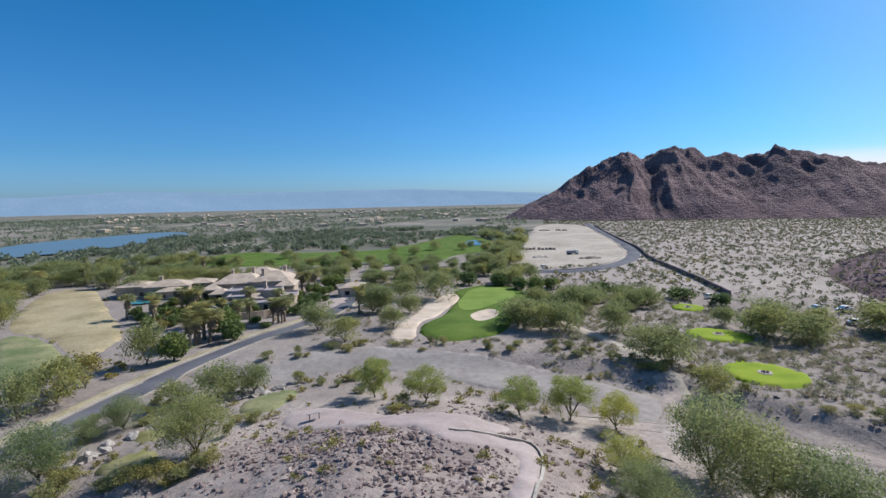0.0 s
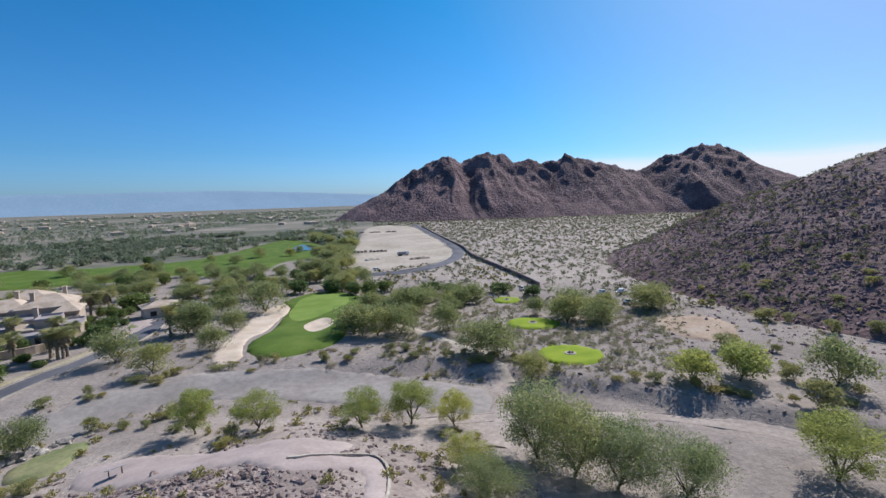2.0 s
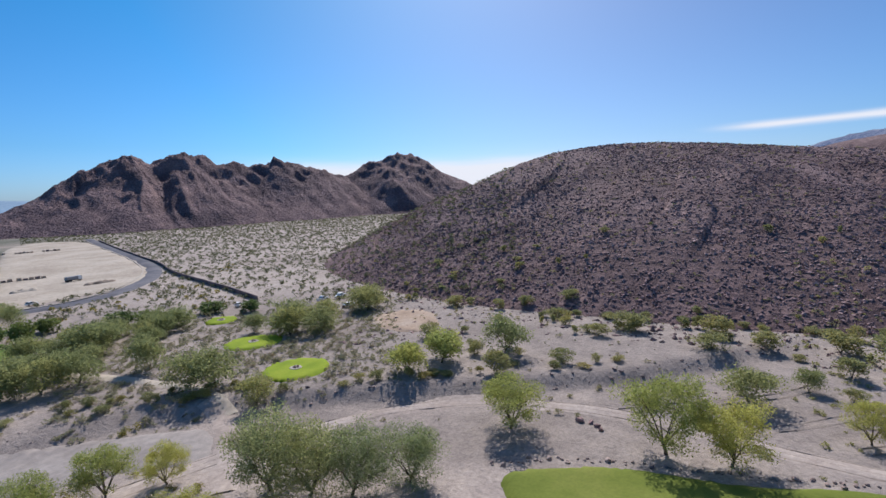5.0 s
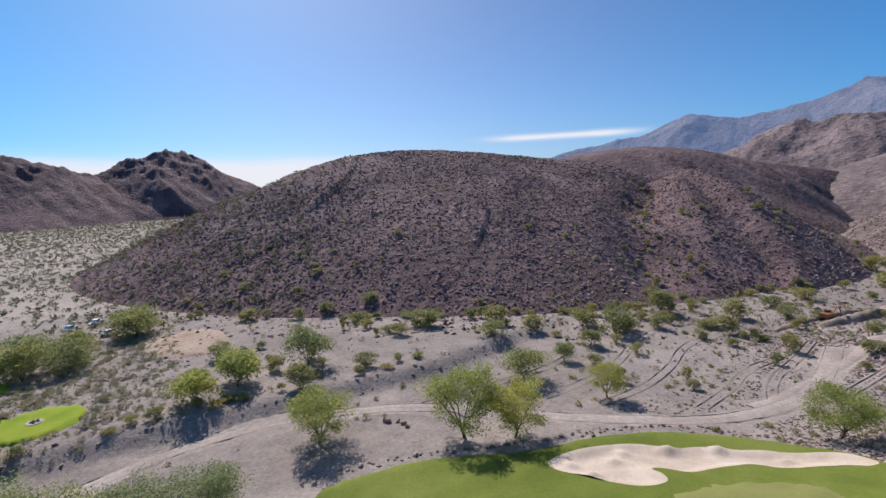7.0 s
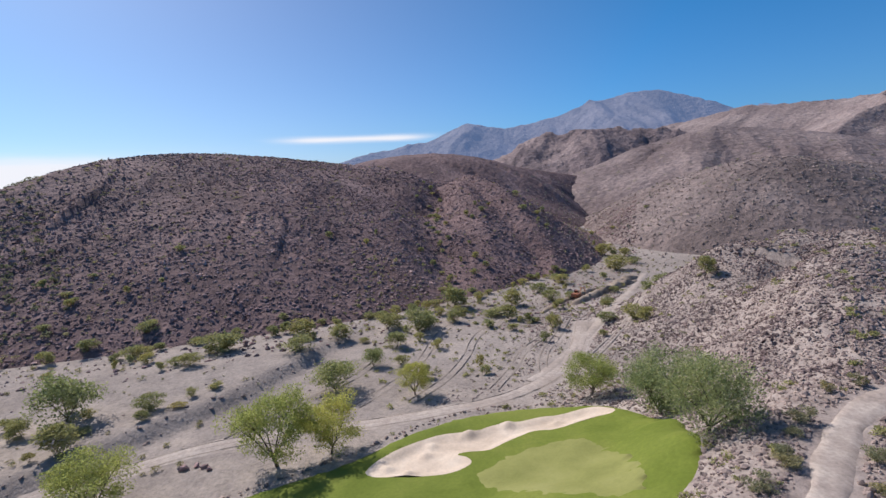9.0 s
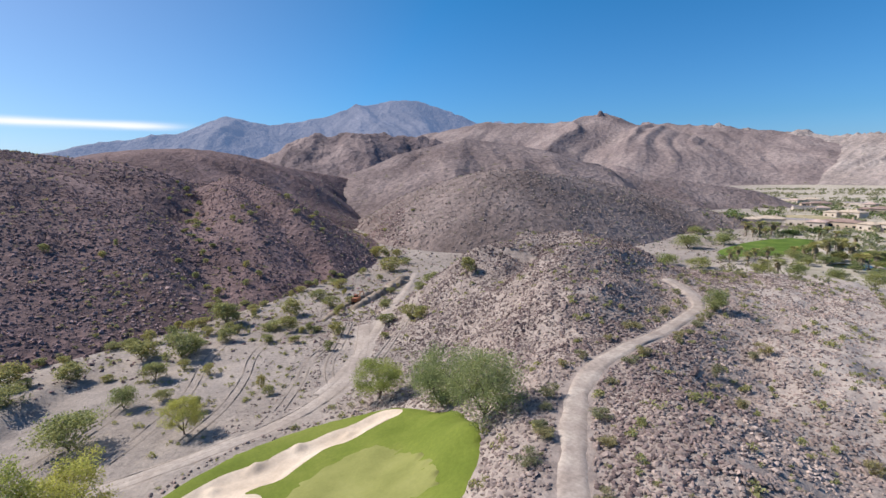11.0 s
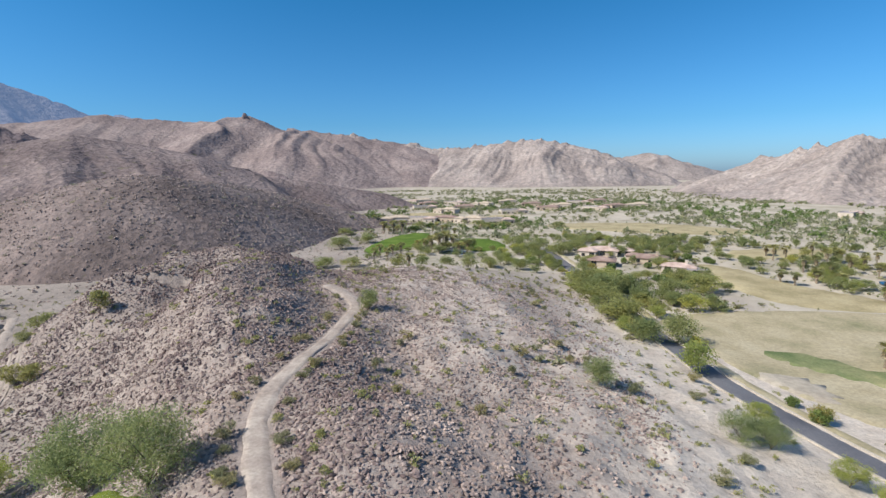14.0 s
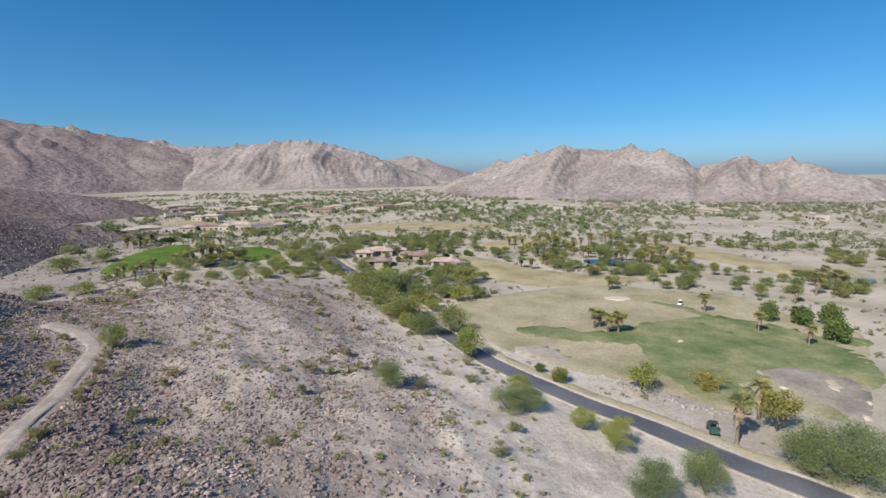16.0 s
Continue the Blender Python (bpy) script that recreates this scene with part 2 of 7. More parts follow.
def ramp(nt, fac, stops):
    r = nt.nodes.new("ShaderNodeValToRGB")
    els = r.color_ramp.elements
    while len(els) < len(stops):
        els.new(0.5)
    for e, (p, c) in zip(els, stops):
        e.position = p
        e.color = (*c, 1)
    nt.links.new(fac, r.inputs["Fac"])
    return r.outputs["Color"]


def blend(nt, fac, a, b, mode="MIX"):
    m = nt.nodes.new("ShaderNodeMix")
    m.data_type, m.blend_type = "RGBA", mode
    for sock, v in ((m.inputs["Factor"], fac), (m.inputs["A"], a), (m.inputs["B"], b)):
        if isinstance(v, (int, float)):
            sock.default_value = v
        elif isinstance(v, tuple):
            sock.default_value = (*v, 1)
        else:
            nt.links.new(v, sock)
    return m.outputs["Result"]


def bump(nt, bsdf, height, strength, distance):
    b = nt.nodes.new("ShaderNodeBump")
    b.inputs["Strength"].default_value = strength
    b.inputs["Distance"].default_value = distance
    nt.links.new(height, b.inputs["Height"])
    nt.links.new(b.outputs["Normal"], bsdf.inputs["Normal"])


def rng_map(nt, fac, a, b, lo=0.0, hi=1.0):
    m = nt.nodes.new("ShaderNodeMapRange")
    for k, v in zip(("From Min", "From Max", "To Min", "To Max"), (a, b, lo, hi)):
        m.inputs[k].default_value = v
    nt.links.new(fac, m.inputs["Value"])
    return m.outputs["Result"]


def surface(name, low, mid, high, size, fine, rough=0.9, relief=0.5, depth=0.1, spread=0.16, patch=0.35):
    """A natural surface: three tones over large patches, fine grain on top, and relief."""
    m, nt, b = shader(name)
    big = noise_tex(nt, size, 5)
    small = noise_tex(nt, fine, 6, 0.7)
    tone = ramp(nt, big, [(0.5 - spread, low), (0.5, mid), (0.5 + spread, high)])
    grain = ramp(nt, small, [(0.3, (0.62, 0.62, 0.62)), (0.5, (0.95, 0.95, 0.95)), (0.7, (1.3, 1.28, 1.25))])
    col = blend(nt, patch * 2, tone, grain, "MULTIPLY")
    nt.links.new(col, b.inputs["Base Color"])
    b.inputs["Roughness"].default_value = rough
    b.inputs["Specular IOR Level"].default_value = 0.15
    bump(nt, b, small, relief, depth)
    return m


def plain(name, colour, rough=0.6, metal=0.0, vary=0.12, size=0.5):
    m, nt, b = shader(name)
    n = noise_tex(nt, size, 4)
    lo = tuple(c * (1 - vary) for c in colour)
    hi = tuple(min(1, c * (1 + vary)) for c in colour)
    nt.links.new(ramp(nt, n, [(0.3, lo), (0.7, hi)]), b.inputs["Base Color"])
    b.inputs["Roughness"].default_value = rough
    b.inputs["Metallic"].default_value = metal
    return m


def rock_face(name, low, mid, high, size, relief, shrub=0.0, pieces=False):
    """Weathered rock with blocky relief at several scales, and dry scrub in patches."""
    m, nt, b = shader(name)
    pos = nt.nodes.new("ShaderNodeNewGeometry").outputs["Position"]
    big = noise_tex(nt, size, 6, 0.6, pos)
    v = nt.nodes.new("ShaderNodeTexVoronoi")
    v.inputs["Scale"].default_value = 7.0 / size
    v.inputs["Detail"].default_value = 2.0
    nt.links.new(pos, v.inputs["Vector"])
    fine = noise_tex(nt, size / 12, 6, 0.7, pos)
    col = ramp(nt, big, [(0.32, low), (0.5, mid), (0.66, high)])
    col = blend(nt, 0.75, col, ramp(nt, fine, [(0.32, (0.5, 0.5, 0.5)), (0.52, (1, 1, 1)), (0.68, (1.45, 1.4, 1.35))]), "MULTIPLY")
    col = blend(nt, 0.4, col, ramp(nt, v.outputs["Distance"], [(0.0, (0.6, 0.6, 0.6)), (0.5, (1.15, 1.15, 1.15))]), "MULTIPLY")
    if shrub:
        spot = rng_map(nt, noise_tex(nt, size / 5, 5, 0.75, pos), 0.66 - shrub, 0.74 - shrub)
        col = blend(nt, spot, col, (0.13, 0.125, 0.06))
    if pieces:
        own = nt.nodes.new("ShaderNodeNewGeometry").outputs["Random Per Island"]
        col = blend(nt, 1.0, col, ramp(nt, own, [(0.0, (0.78, 0.77, 0.76)), (0.6, (1, 1, 1)), (1.0, (1.26, 1.24, 1.21))]), "MULTIPLY")
    nt.links.new(col, b.inputs["Base Color"])
    b.inputs["Roughness"].default_value = 0.92
    b.inputs["Specular IOR Level"].default_value = 0.12
    mix = nt.nodes.new("ShaderNodeMath")
    mix.operation = "ADD"
    nt.links.new(fine, mix.inputs[0])
    nt.links.new(v.outputs["Distance"], mix.inputs[1])
    bump(nt, b, mix.outputs[0], 0.9, relief)
    return m


def leaf(name, low, high, glow=0.25):
    """Leaves: each clump its own tone, some light passing through."""
    m, nt, b = shader(name)
    g = nt.nodes.new("ShaderNodeNewGeometry")
    oi = nt.nodes.new("ShaderNodeObjectInfo")
    col = ramp(nt, g.outputs["Random Per Island"], [(0.0, low), (1.0, high)])
    tint = ramp(nt, oi.outputs["Random"], [(0.0, (0.8, 0.85, 0.85)), (0.5, (1, 1, 1)), (1.0, (1.2, 1.1, 0.95))])
    col = blend(nt, 1.0, col, tint, "MULTIPLY")
    nt.links.new(col, b.inputs["Base Color"])
    b.inputs["Roughness"].default_value = 0.75
    b.inputs["Specular IOR Level"].default_value = 0.2
    tr = nt.nodes.new("ShaderNodeBsdfTranslucent")
    nt.links.new(col, tr.inputs["Color"])
    mx = nt.nodes.new("ShaderNodeMixShader")
    mx.inputs[0].default_value = glow
    out = nt.nodes["Material Output"]
    nt.links.new(b.outputs[0], mx.inputs[1])
    nt.links.new(tr.outputs[0], mx.inputs[2])
    nt.links.new(mx.outputs[0], out.inputs["Surface"])
    return m


def ground_material():
    """Sand and gravel, stonier where the land carries the rock attribute, browner on the far plain."""
    m, nt, b = shader("desert_ground")
    pos = nt.nodes.new("ShaderNodeNewGeometry").outputs["Position"]
    big = noise_tex(nt, 40, 6, 0.6, pos)
    mid = noise_tex(nt, 5, 6, 0.65, pos)
    fine = noise_tex(nt, 0.7, 5, 0.7, pos)
    sand = ramp(nt, big, [(0.3, (0.242, 0.205, 0.184)), (0.5, (0.305, 0.262, 0.236)), (0.7, (0.365, 0.315, 0.284))])
    sand = blend(nt, 0.55, sand, ramp(nt, mid, [(0.3, (0.7, 0.7, 0.72)), (0.5, (1, 1, 1)), (0.7, (1.2, 1.18, 1.14))]), "MULTIPLY")
    stone = ramp(nt, mid, [(0.3, (0.335, 0.278, 0.25)), (0.5, (0.43, 0.362, 0.32)), (0.7, (0.5, 0.428, 0.378))])
    at = nt.nodes.new("ShaderNodeAttribute")
    at.attribute_name = "rock"
    rubble = nt.nodes.new("ShaderNodeTexVoronoi")
    rubble.inputs["Scale"].default_value = 1.7
    rubble.inputs["Detail"].default_value = 1.0
    nt.links.new(pos, rubble.inputs["Vector"])
    lump = rng_map(nt, rubble.outputs["Distance"], 0.42, 0.25)
    at4 = nt.nodes.new("ShaderNodeAttribute")
    at4.attribute_name = "crag"
    raised = nt.nodes.new("ShaderNodeMath")
    raised.operation = "MULTIPLY_ADD"
    raised.inputs[1].default_value = 0.26
    nt.links.new(at4.outputs["Fac"], raised.inputs[0])
    nt.links.new(noise_tex(nt, 11, 4, 0.6, pos), raised.inputs[2])
    heap = rng_map(nt, raised.outputs[0], 0.42, 0.6)
    both = nt.nodes.new("ShaderNodeMath")
    both.operation = "MULTIPLY"
    nt.links.new(lump, both.inputs[0])
    nt.links.new(heap, both.inputs[1])
    stone = blend(nt, both.outputs[0], stone, (0.21, 0.167, 0.152))
    soil = nt.nodes.new("ShaderNodeMath")
    soil.operation = "MULTIPLY"
    soil.inputs[1].default_value = 0.62
    nt.links.new(at4.outputs["Fac"], soil.inputs[0])
    stone = blend(nt, soil.outputs[0], stone, ramp(nt, mid, [(0.3, (0.18, 0.142, 0.13)), (0.5, (0.25, 0.2, 0.183)), (0.7, (0.325, 0.266, 0.241))]))
    col = blend(nt, at.outputs["Fac"], sand, stone)
    at3 = nt.nodes.new("ShaderNodeAttribute")
    at3.attribute_name = "pale"
    bleached = ramp(nt, mid, [(0.3, (0.44, 0.37, 0.32)), (0.5, (0.54, 0.465, 0.405)), (0.7, (0.6, 0.53, 0.47))])
    col = blend(nt, at3.outputs["Fac"], col, bleached)
    col = blend(nt, 0.6, col, ramp(nt, fine, [(0.32, (0.6, 0.6, 0.6)), (0.5, (1, 1, 1)), (0.68, (1.3, 1.3, 1.28))]), "MULTIPLY")
    at5 = nt.nodes.new("ShaderNodeAttribute")
    at5.attribute_name = "vale"
    tilled = ramp(nt, noise_tex(nt, 38, 7, 0.7, pos), [(0.34, (0.28, 0.255, 0.195)), (0.45, (0.4, 0.352, 0.282)), (0.56, (0.48, 0.42, 0.352)), (0.68, (0.53, 0.47, 0.4))])
    col = blend(nt, at5.outputs["Fac"], col, tilled)
    at2 = nt.nodes.new("ShaderNodeAttribute")
    at2.attribute_name = "plain"
    town = noise_tex(nt, 120, 8, 0.75, pos)
    flat = ramp(nt, town, [(0.36, (0.1, 0.115, 0.085)), (0.47, (0.165, 0.165, 0.13)), (0.56, (0.25, 0.22, 0.185)), (0.66, (0.36, 0.32, 0.275))])
    col = blend(nt, at2.outputs["Fac"], col, flat)
    nt.links.new(col, b.inputs["Base Color"])
    b.inputs["Roughness"].default_value = 0.95
    b.inputs["Specular IOR Level"].default_value = 0.1
    add = nt.nodes.new("ShaderNodeMath")
    add.operation = "MULTIPLY_ADD"
    add.inputs[1].default_value = 3.0
    nt.links.new(mid, add.inputs[0])
    nt.links.new(fine, add.inputs[2])
    bump(nt, b, add.outputs[0], 0.7, 0.25)
    return m


GROUND = ground_material()
DARK_ROCK = rock_face("desert_varnish_rock", (0.118, 0.078, 0.079), (0.168, 0.114, 0.113), (0.235, 0.163, 0.157), 34, 0.7, 0.03)
RED_ROCK = rock_face("red_brown_rock", (0.1, 0.07, 0.077), (0.158, 0.111, 0.117), (0.25, 0.172, 0.168), 40, 2.4)
RIDGE_ROCK = rock_face("dark_ridge_rock", (0.15, 0.116, 0.119), (0.2, 0.155, 0.156), (0.262, 0.206, 0.2), 80, 2.4)
BROWN_ROCK = rock_face("brown_hill_rock", (0.145, 0.111, 0.11), (0.2, 0.156, 0.151), (0.265, 0.21, 0.2), 60, 1.4, 0.05)
TAN_ROCK = rock_face("tan_mountain_rock", (0.225, 0.187, 0.176), (0.295, 0.248, 0.233), (0.365, 0.312, 0.29), 150, 3.0, 0.02)
ROUND_ROCK = rock_face("grey_brown_talus", (0.138, 0.107, 0.1), (0.19, 0.149, 0.14), (0.255, 0.204, 0.19), 45, 0.8, 0.04)
BROWN_FAR = rock_face("far_brown_rock", (0.18, 0.14, 0.138), (0.235, 0.186, 0.18), (0.295, 0.238, 0.226), 150, 3.0, 0.03)
PINK_ROCK = rock_face("pinkish_granite_rock", (0.24, 0.2, 0.186), (0.305, 0.256, 0.238), (0.365, 0.312, 0.29), 90, 2.0, 0.02)


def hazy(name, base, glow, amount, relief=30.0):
    """Far range: rock with a blue glow that stands in for kilometres of air."""
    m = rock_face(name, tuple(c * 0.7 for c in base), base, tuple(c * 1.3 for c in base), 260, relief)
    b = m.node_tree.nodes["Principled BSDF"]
    # blue emission imitates air haze; the rock itself is no light source
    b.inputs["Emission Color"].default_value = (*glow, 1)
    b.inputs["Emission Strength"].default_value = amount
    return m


# both far ranges carry their haze as a painted blue glow
HIGH_PEAK = hazy("far_haze_glow_mountain", (0.11, 0.098, 0.1), (0.22, 0.35, 0.66), 0.36, 9.0)
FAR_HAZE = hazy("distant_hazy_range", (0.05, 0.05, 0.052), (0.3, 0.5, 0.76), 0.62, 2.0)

import functools

# ---- the land ----
def mesh_np(name, verts, faces, mats, smooth_faces=False, index=None):
    """A mesh from arrays: verts (n, 3), faces (m, 3 or 4)."""
    me = bpy.data.meshes.new(name)
    verts, faces = np.asarray(verts, np.float32), np.asarray(faces, np.int32)
    k = faces.shape[1]
    me.vertices.add(len(verts))
    me.vertices.foreach_set("co", verts.ravel())
    me.loops.add(faces.size)
    me.loops.foreach_set("vertex_index", faces.ravel())
    me.polygons.add(len(faces))
    me.polygons.foreach_set("loop_start", np.arange(0, faces.size, k, dtype=np.int32))
    me.polygons.foreach_set("loop_total", np.full(len(faces), k, np.int32))
    me.polygons.foreach_set("use_smooth", np.full(len(faces), smooth_faces))
    for m in mats:
        me.materials.append(m)
    if index is not None:
        me.polygons.foreach_set("material_index", np.asarray(index, np.int32))
    me.update(calc_edges=True)
    me.validate()
    return me


def grid_faces(na, nr, closed=False):
    i = np.arange(na if closed else na - 1)[:, None]
    j = np.arange(nr - 1)[None, :]
    a = i * nr + j
    b = ((i + 1) % na) * nr + j
    return np.stack([a, a + 1, b + 1, b], -1).reshape(-1, 4)


def rounded(pts):
    """A crest line with its corners cut, twice."""
    for _ in range(2):
        out = [pts[0]]
        for a, b in zip(pts[:-1], pts[1:]):
            out += [tuple(u * 0.75 + v * 0.25 for u, v in zip(a, b)), tuple(u * 0.25 + v * 0.75 for u, v in zip(a, b))]
        pts = out + [pts[-1]]
    return pts


def dome_h(x, y, crest, spread, power, size, rough, seed, jag=0.0, knob=0.0):
    """Height of a hill below its crest line: falls from each stretch of crest, cut by gullies that run downhill."""
    if isinstance(crest[0], list):
        cut, _ = along(x, y, HILL_GULLY)
        return -4.5 * np.exp(-((cut / 10.0) ** 2)) + functools.reduce(np.maximum, [dome_h(x, y, c, spread, power, size, rough, seed + 31 * k, jag) for k, c in enumerate(crest)])
    pts = [(*polar(c[0], c[1]), c[2], c[3] if len(c) > 3 else spread) for c in crest]
    if not jag:
        pts = rounded(pts)
    best = np.full(np.shape(x), -1e9)
    out, run, top = np.ones(np.shape(x)), np.zeros(np.shape(x)), np.ones(np.shape(x))
    gone = 0.0
    for (ax, ay, az, aw), (bx, by, bz, bw) in zip(pts[:-1], pts[1:]):
        dx, dy = bx - ax, by - ay
        length = math.hypot(dx, dy)
        s = np.clip(((x - ax) * dx + (y - ay) * dy) / length**2, 0, 1)
        z = az + s * (bz - az)
        d = np.hypot(x - ax - s * dx, y - ay - s * dy) / ((aw + s * (bw - aw)) * np.maximum(z, 3))
        h = np.where(d < 1.25, z * (1 - d**power), -9)
        near = h > best
        best, out, top = np.where(near, h, best), np.where(near, d, out), np.where(near, z, top)
        run = np.where(near, gone + s * length, run)
        gone += length
    if jag:
        ux, uy = pts[-1][0] - pts[0][0], pts[-1][1] - pts[0][1]
        run = (x * ux + y * uy) / math.hypot(ux, uy)
    if jag or rough > 0.38:
        wave = run + 0.55 * size * fbm(x, y, 2.2 * size, 3, seed + 4)
        gully = 1.9 * (ridged(wave, out * size * 0.32, size * 1.1, 5, seed + 6) - 0.62) + 0.2 * (ridged(x, y, size * 0.5, 4, seed + 2) - 0.62)
        fall = np.minimum(1, out * 2.2 + 0.1) * np.clip((1.02 - out) * 3.5, 0, 1)
        tooth = ridged(run, out * size, size * 0.42, 4, seed + 15)
        best = best + 0.035 * rough * np.clip(best, 0, 400) * (ridged(x, y, size * 0.24, 4, seed + 21) - 0.6)
        best = best + knob * np.clip(best, 0, 400) * (ridged(x + 0.4 * y, y - 0.4 * x, 34, 4, seed + 33) - 0.62)
        return best + rough * gully * np.maximum(top, 2) * 0.55 * fall + jag * np.clip(best, 0, 400) * (tooth**2 - 0.42) * np.clip(1.1 - out * 2.4, 0, 1)
    gully = 0.0
    for k, share in ((0, 0.55), (1, 0.3), (2, 0.15)):
        cell = size * 0.45**k
        v = (run + 0.38 * cell * fbm(x, y, 1.6 * cell, 3, seed + 3 * k) + 0.3 * cell * fbm(run, out * 3 * cell, 2 * cell, 2, seed + 7)) / cell
        deep = 0.65 + 0.5 * vnoise(np.floor(v) * 7.3, out * 2.0, seed + 11 + k)
        gully = gully + share * deep * (np.abs((v % 1.0) - 0.5) * 2 - 0.5)
    gully = gully + 0.18 * (ridged(x, y, size * 0.5, 4, seed + 2) - 0.62)
    fall = np.minimum(1, out * 2.2 + 0.1) * np.clip((1.02 - out) * 3.5, 0, 1)
    craggy = rough * 0.07 * np.clip(best, 0, 400) * (0.5 * ridged(x, y, size / 4, 3, seed + 9) - 0.3)
    return best + rough * gully * np.maximum(top, 2) * 0.55 * fall + craggy


def hill(name, label, category, crest, turns, fars, count, mat, spread=3.0, power=1.4, size=60, rough=0.35, seed=1, kind="structure", jag=0.0, knob=0.0):
    a = np.radians(np.linspace(*turns, count[0]))[:, None]
    r = np.linspace(*fars, count[1])[None, :]
    x, y = r * np.sin(a), r * np.cos(a)
    h = dome_h(x, y, crest, spread, power, size, rough, seed, jag, knob)
    g = ground_h(x, y)
    over = h - g
    z = np.where(over > -1.5, h, g - 1.5)
    f = grid_faces(*count)
    keep = (over.ravel()[f] > -1.4).any(1)
    me = mesh_np(name, np.stack([x, y, z], -1).reshape(-1, 3), f[keep], [mat], True)
    return tagged(new(name, me), label, category, kind=kind)


def build_ground():
    na = 720
    a = np.linspace(0, 2 * np.pi, na, endpoint=False)[:, None]
    r = np.concatenate([[0.01, 0.8], np.geomspace(3, 48, 46), np.linspace(49.2, 190, 118), np.geomspace(193, 4900, 104)])[None, :]
    nr = r.shape[1]
    x, y = r * np.sin(a), r * np.cos(a)
    z = ground_h(x, y)
    me = mesh_np("ground", np.stack([x, y, z], -1).reshape(-1, 3), grid_faces(na, nr, True), [GROUND], True)
    d = np.minimum(along(x, y, SPUR)[0], along(x, y, SHOULDER)[0] * 0.9)
    lobes = np.minimum(along(x, y, CRAG)[0], along(x, y, CRAG_BACK)[0])
    d = np.minimum(d, lobes)
    crag = smooth(38, 14, np.minimum(along(x, y, SPUR)[0], lobes) + 9 * fbm(x, y, 14, 3, 83))
    crag = np.maximum(crag, 0.9 * smooth(9, 3, along(x, y, HEAP)[0] + 5 * fbm(x, y, 8, 3, 84)))
    rock = np.clip(1.35 - d / 38 + 0.6 * fbm(x, y, 14, 3, 77), 0, 1) * np.where(y < 0, smooth(-22, -6, x), 1)
    turn = np.degrees(np.arctan2(x, y))
    west = smooth(22, 8, turn) * smooth(-130, -80, turn)
    far = smooth(250, 400, r + 0 * x) * west
    pale = smooth(-2, -20, x + 7 * fbm(x, y, 22, 3, 85)) * smooth(-15, -45, y) * smooth(-80, -55, x) * smooth(230, 150, r)
    flats = smooth(9, 15, turn) * smooth(80, 58, turn) * smooth(150, 230, r)
    pale = np.maximum(pale, flats * (0.3 + 0.3 * fbm(x, y, 50, 3, 86)))
    clock = np.degrees(np.arctan2(x, y)) % 360
    vale = smooth(156, 168, clock) * smooth(262, 248, clock) * np.maximum(smooth(170, 250, r), smooth(-60, -85, x))
    for key, v in (("rock", rock), ("plain", far), ("pale", pale), ("crag", crag), ("vale", vale)):
        at = me.attributes.new(key, "FLOAT", "POINT")
        at.data.foreach_set("value", v.astype(np.float32).ravel())
    return tagged(new("ground", me), "grey-beige sand and gravel desert floor with stony spur", "ground", kind="structure")


build_ground()
HILLS = {
    "boulder_hill": (CREST_BOULDER_HILL, 3.0, 1.15, 75, 0.25, 11),
    "back_hill": (CREST_BACK_HILL, 2.8, 1.4, 60, 0.3, 15),
    "round_hill": (CREST_ROUND_HILL, 3.0, 1.3, 85, 0.3, 19),
}


def land_h(x, y):
    """The height of the land with the nearer hills."""
    h = ground_h(x, y)
    for shape in HILLS.values():
        h = np.maximum(h, dome_h(np.asarray(x, float), np.asarray(y, float), *shape))
    return h


hill("dark_mountain", "jagged red-brown rocky mountain at the desert's edge", "mountain", CREST_DARK_MOUNTAIN, (5, 68), (760, 1420), (600, 120), RED_ROCK, 1.65, 0.95, 130, 0.42, 3, jag=0.08, knob=0.19)
hill("boulder_hill", "dark boulder-strewn hill with sparse dry shrubs", "hill", CREST_BOULDER_HILL, (36, 124), (110, 520), (380, 150), DARK_ROCK, *HILLS["boulder_hill"][1:])
hill("back_hill", "dark brown rocky hill behind the boulder hill", "hill", CREST_BACK_HILL, (76, 134), (300, 840), (300, 100), DARK_ROCK, *HILLS["back_hill"][1:])
hill("round_hill", "rounded grey-brown stony hill above the wash", "hill", CREST_ROUND_HILL, (106, 172), (150, 680), (330, 130), ROUND_ROCK, *HILLS["round_hill"][1:])
hill("brown_slope", "broad brown desert slope", "hill", CREST_BROWN_SLOPE, (96, 178), (400, 1100), (320, 90), BROWN_ROCK, 2.6, 1.2, 120, 0.3, 23, jag=0.01)
hill("brown_ridge", "dark brown jagged ridge", "mountain", CREST_BROWN_RIDGE, (94, 165), (600, 1300), (320, 90), RIDGE_ROCK, 2.0, 0.95, 130, 0.5, 27, jag=0.085, knob=0.12)
hill("brown_range", "brown desert mountain range with a rocky nipple summit", "mountain", CREST_BROWN_RANGE, (108, 178), (1300, 3700), (340, 100), BROWN_FAR, 2.8, 1.0, 260, 0.32, 29, jag=0.06)
hill("summit_crag", "small dark rocky nipple crowning the brown range", "rock", [(146.7, 2540, 312), (147.1, 2540, 362), (147.35, 2540, 358), (147.9, 2540, 318)], (144, 151), (2380, 2700), (120, 70), RIDGE_ROCK, 0.42, 0.9, 60, 0.25, 51, jag=0.04)
hill("tan_range", "tan rocky mountain range with gullies", "mountain", CREST_TAN_RANGE, (148, 205), (1300, 3300), (460, 130), TAN_ROCK, 2.3, 0.9, 180, 0.62, 37, jag=0.14)
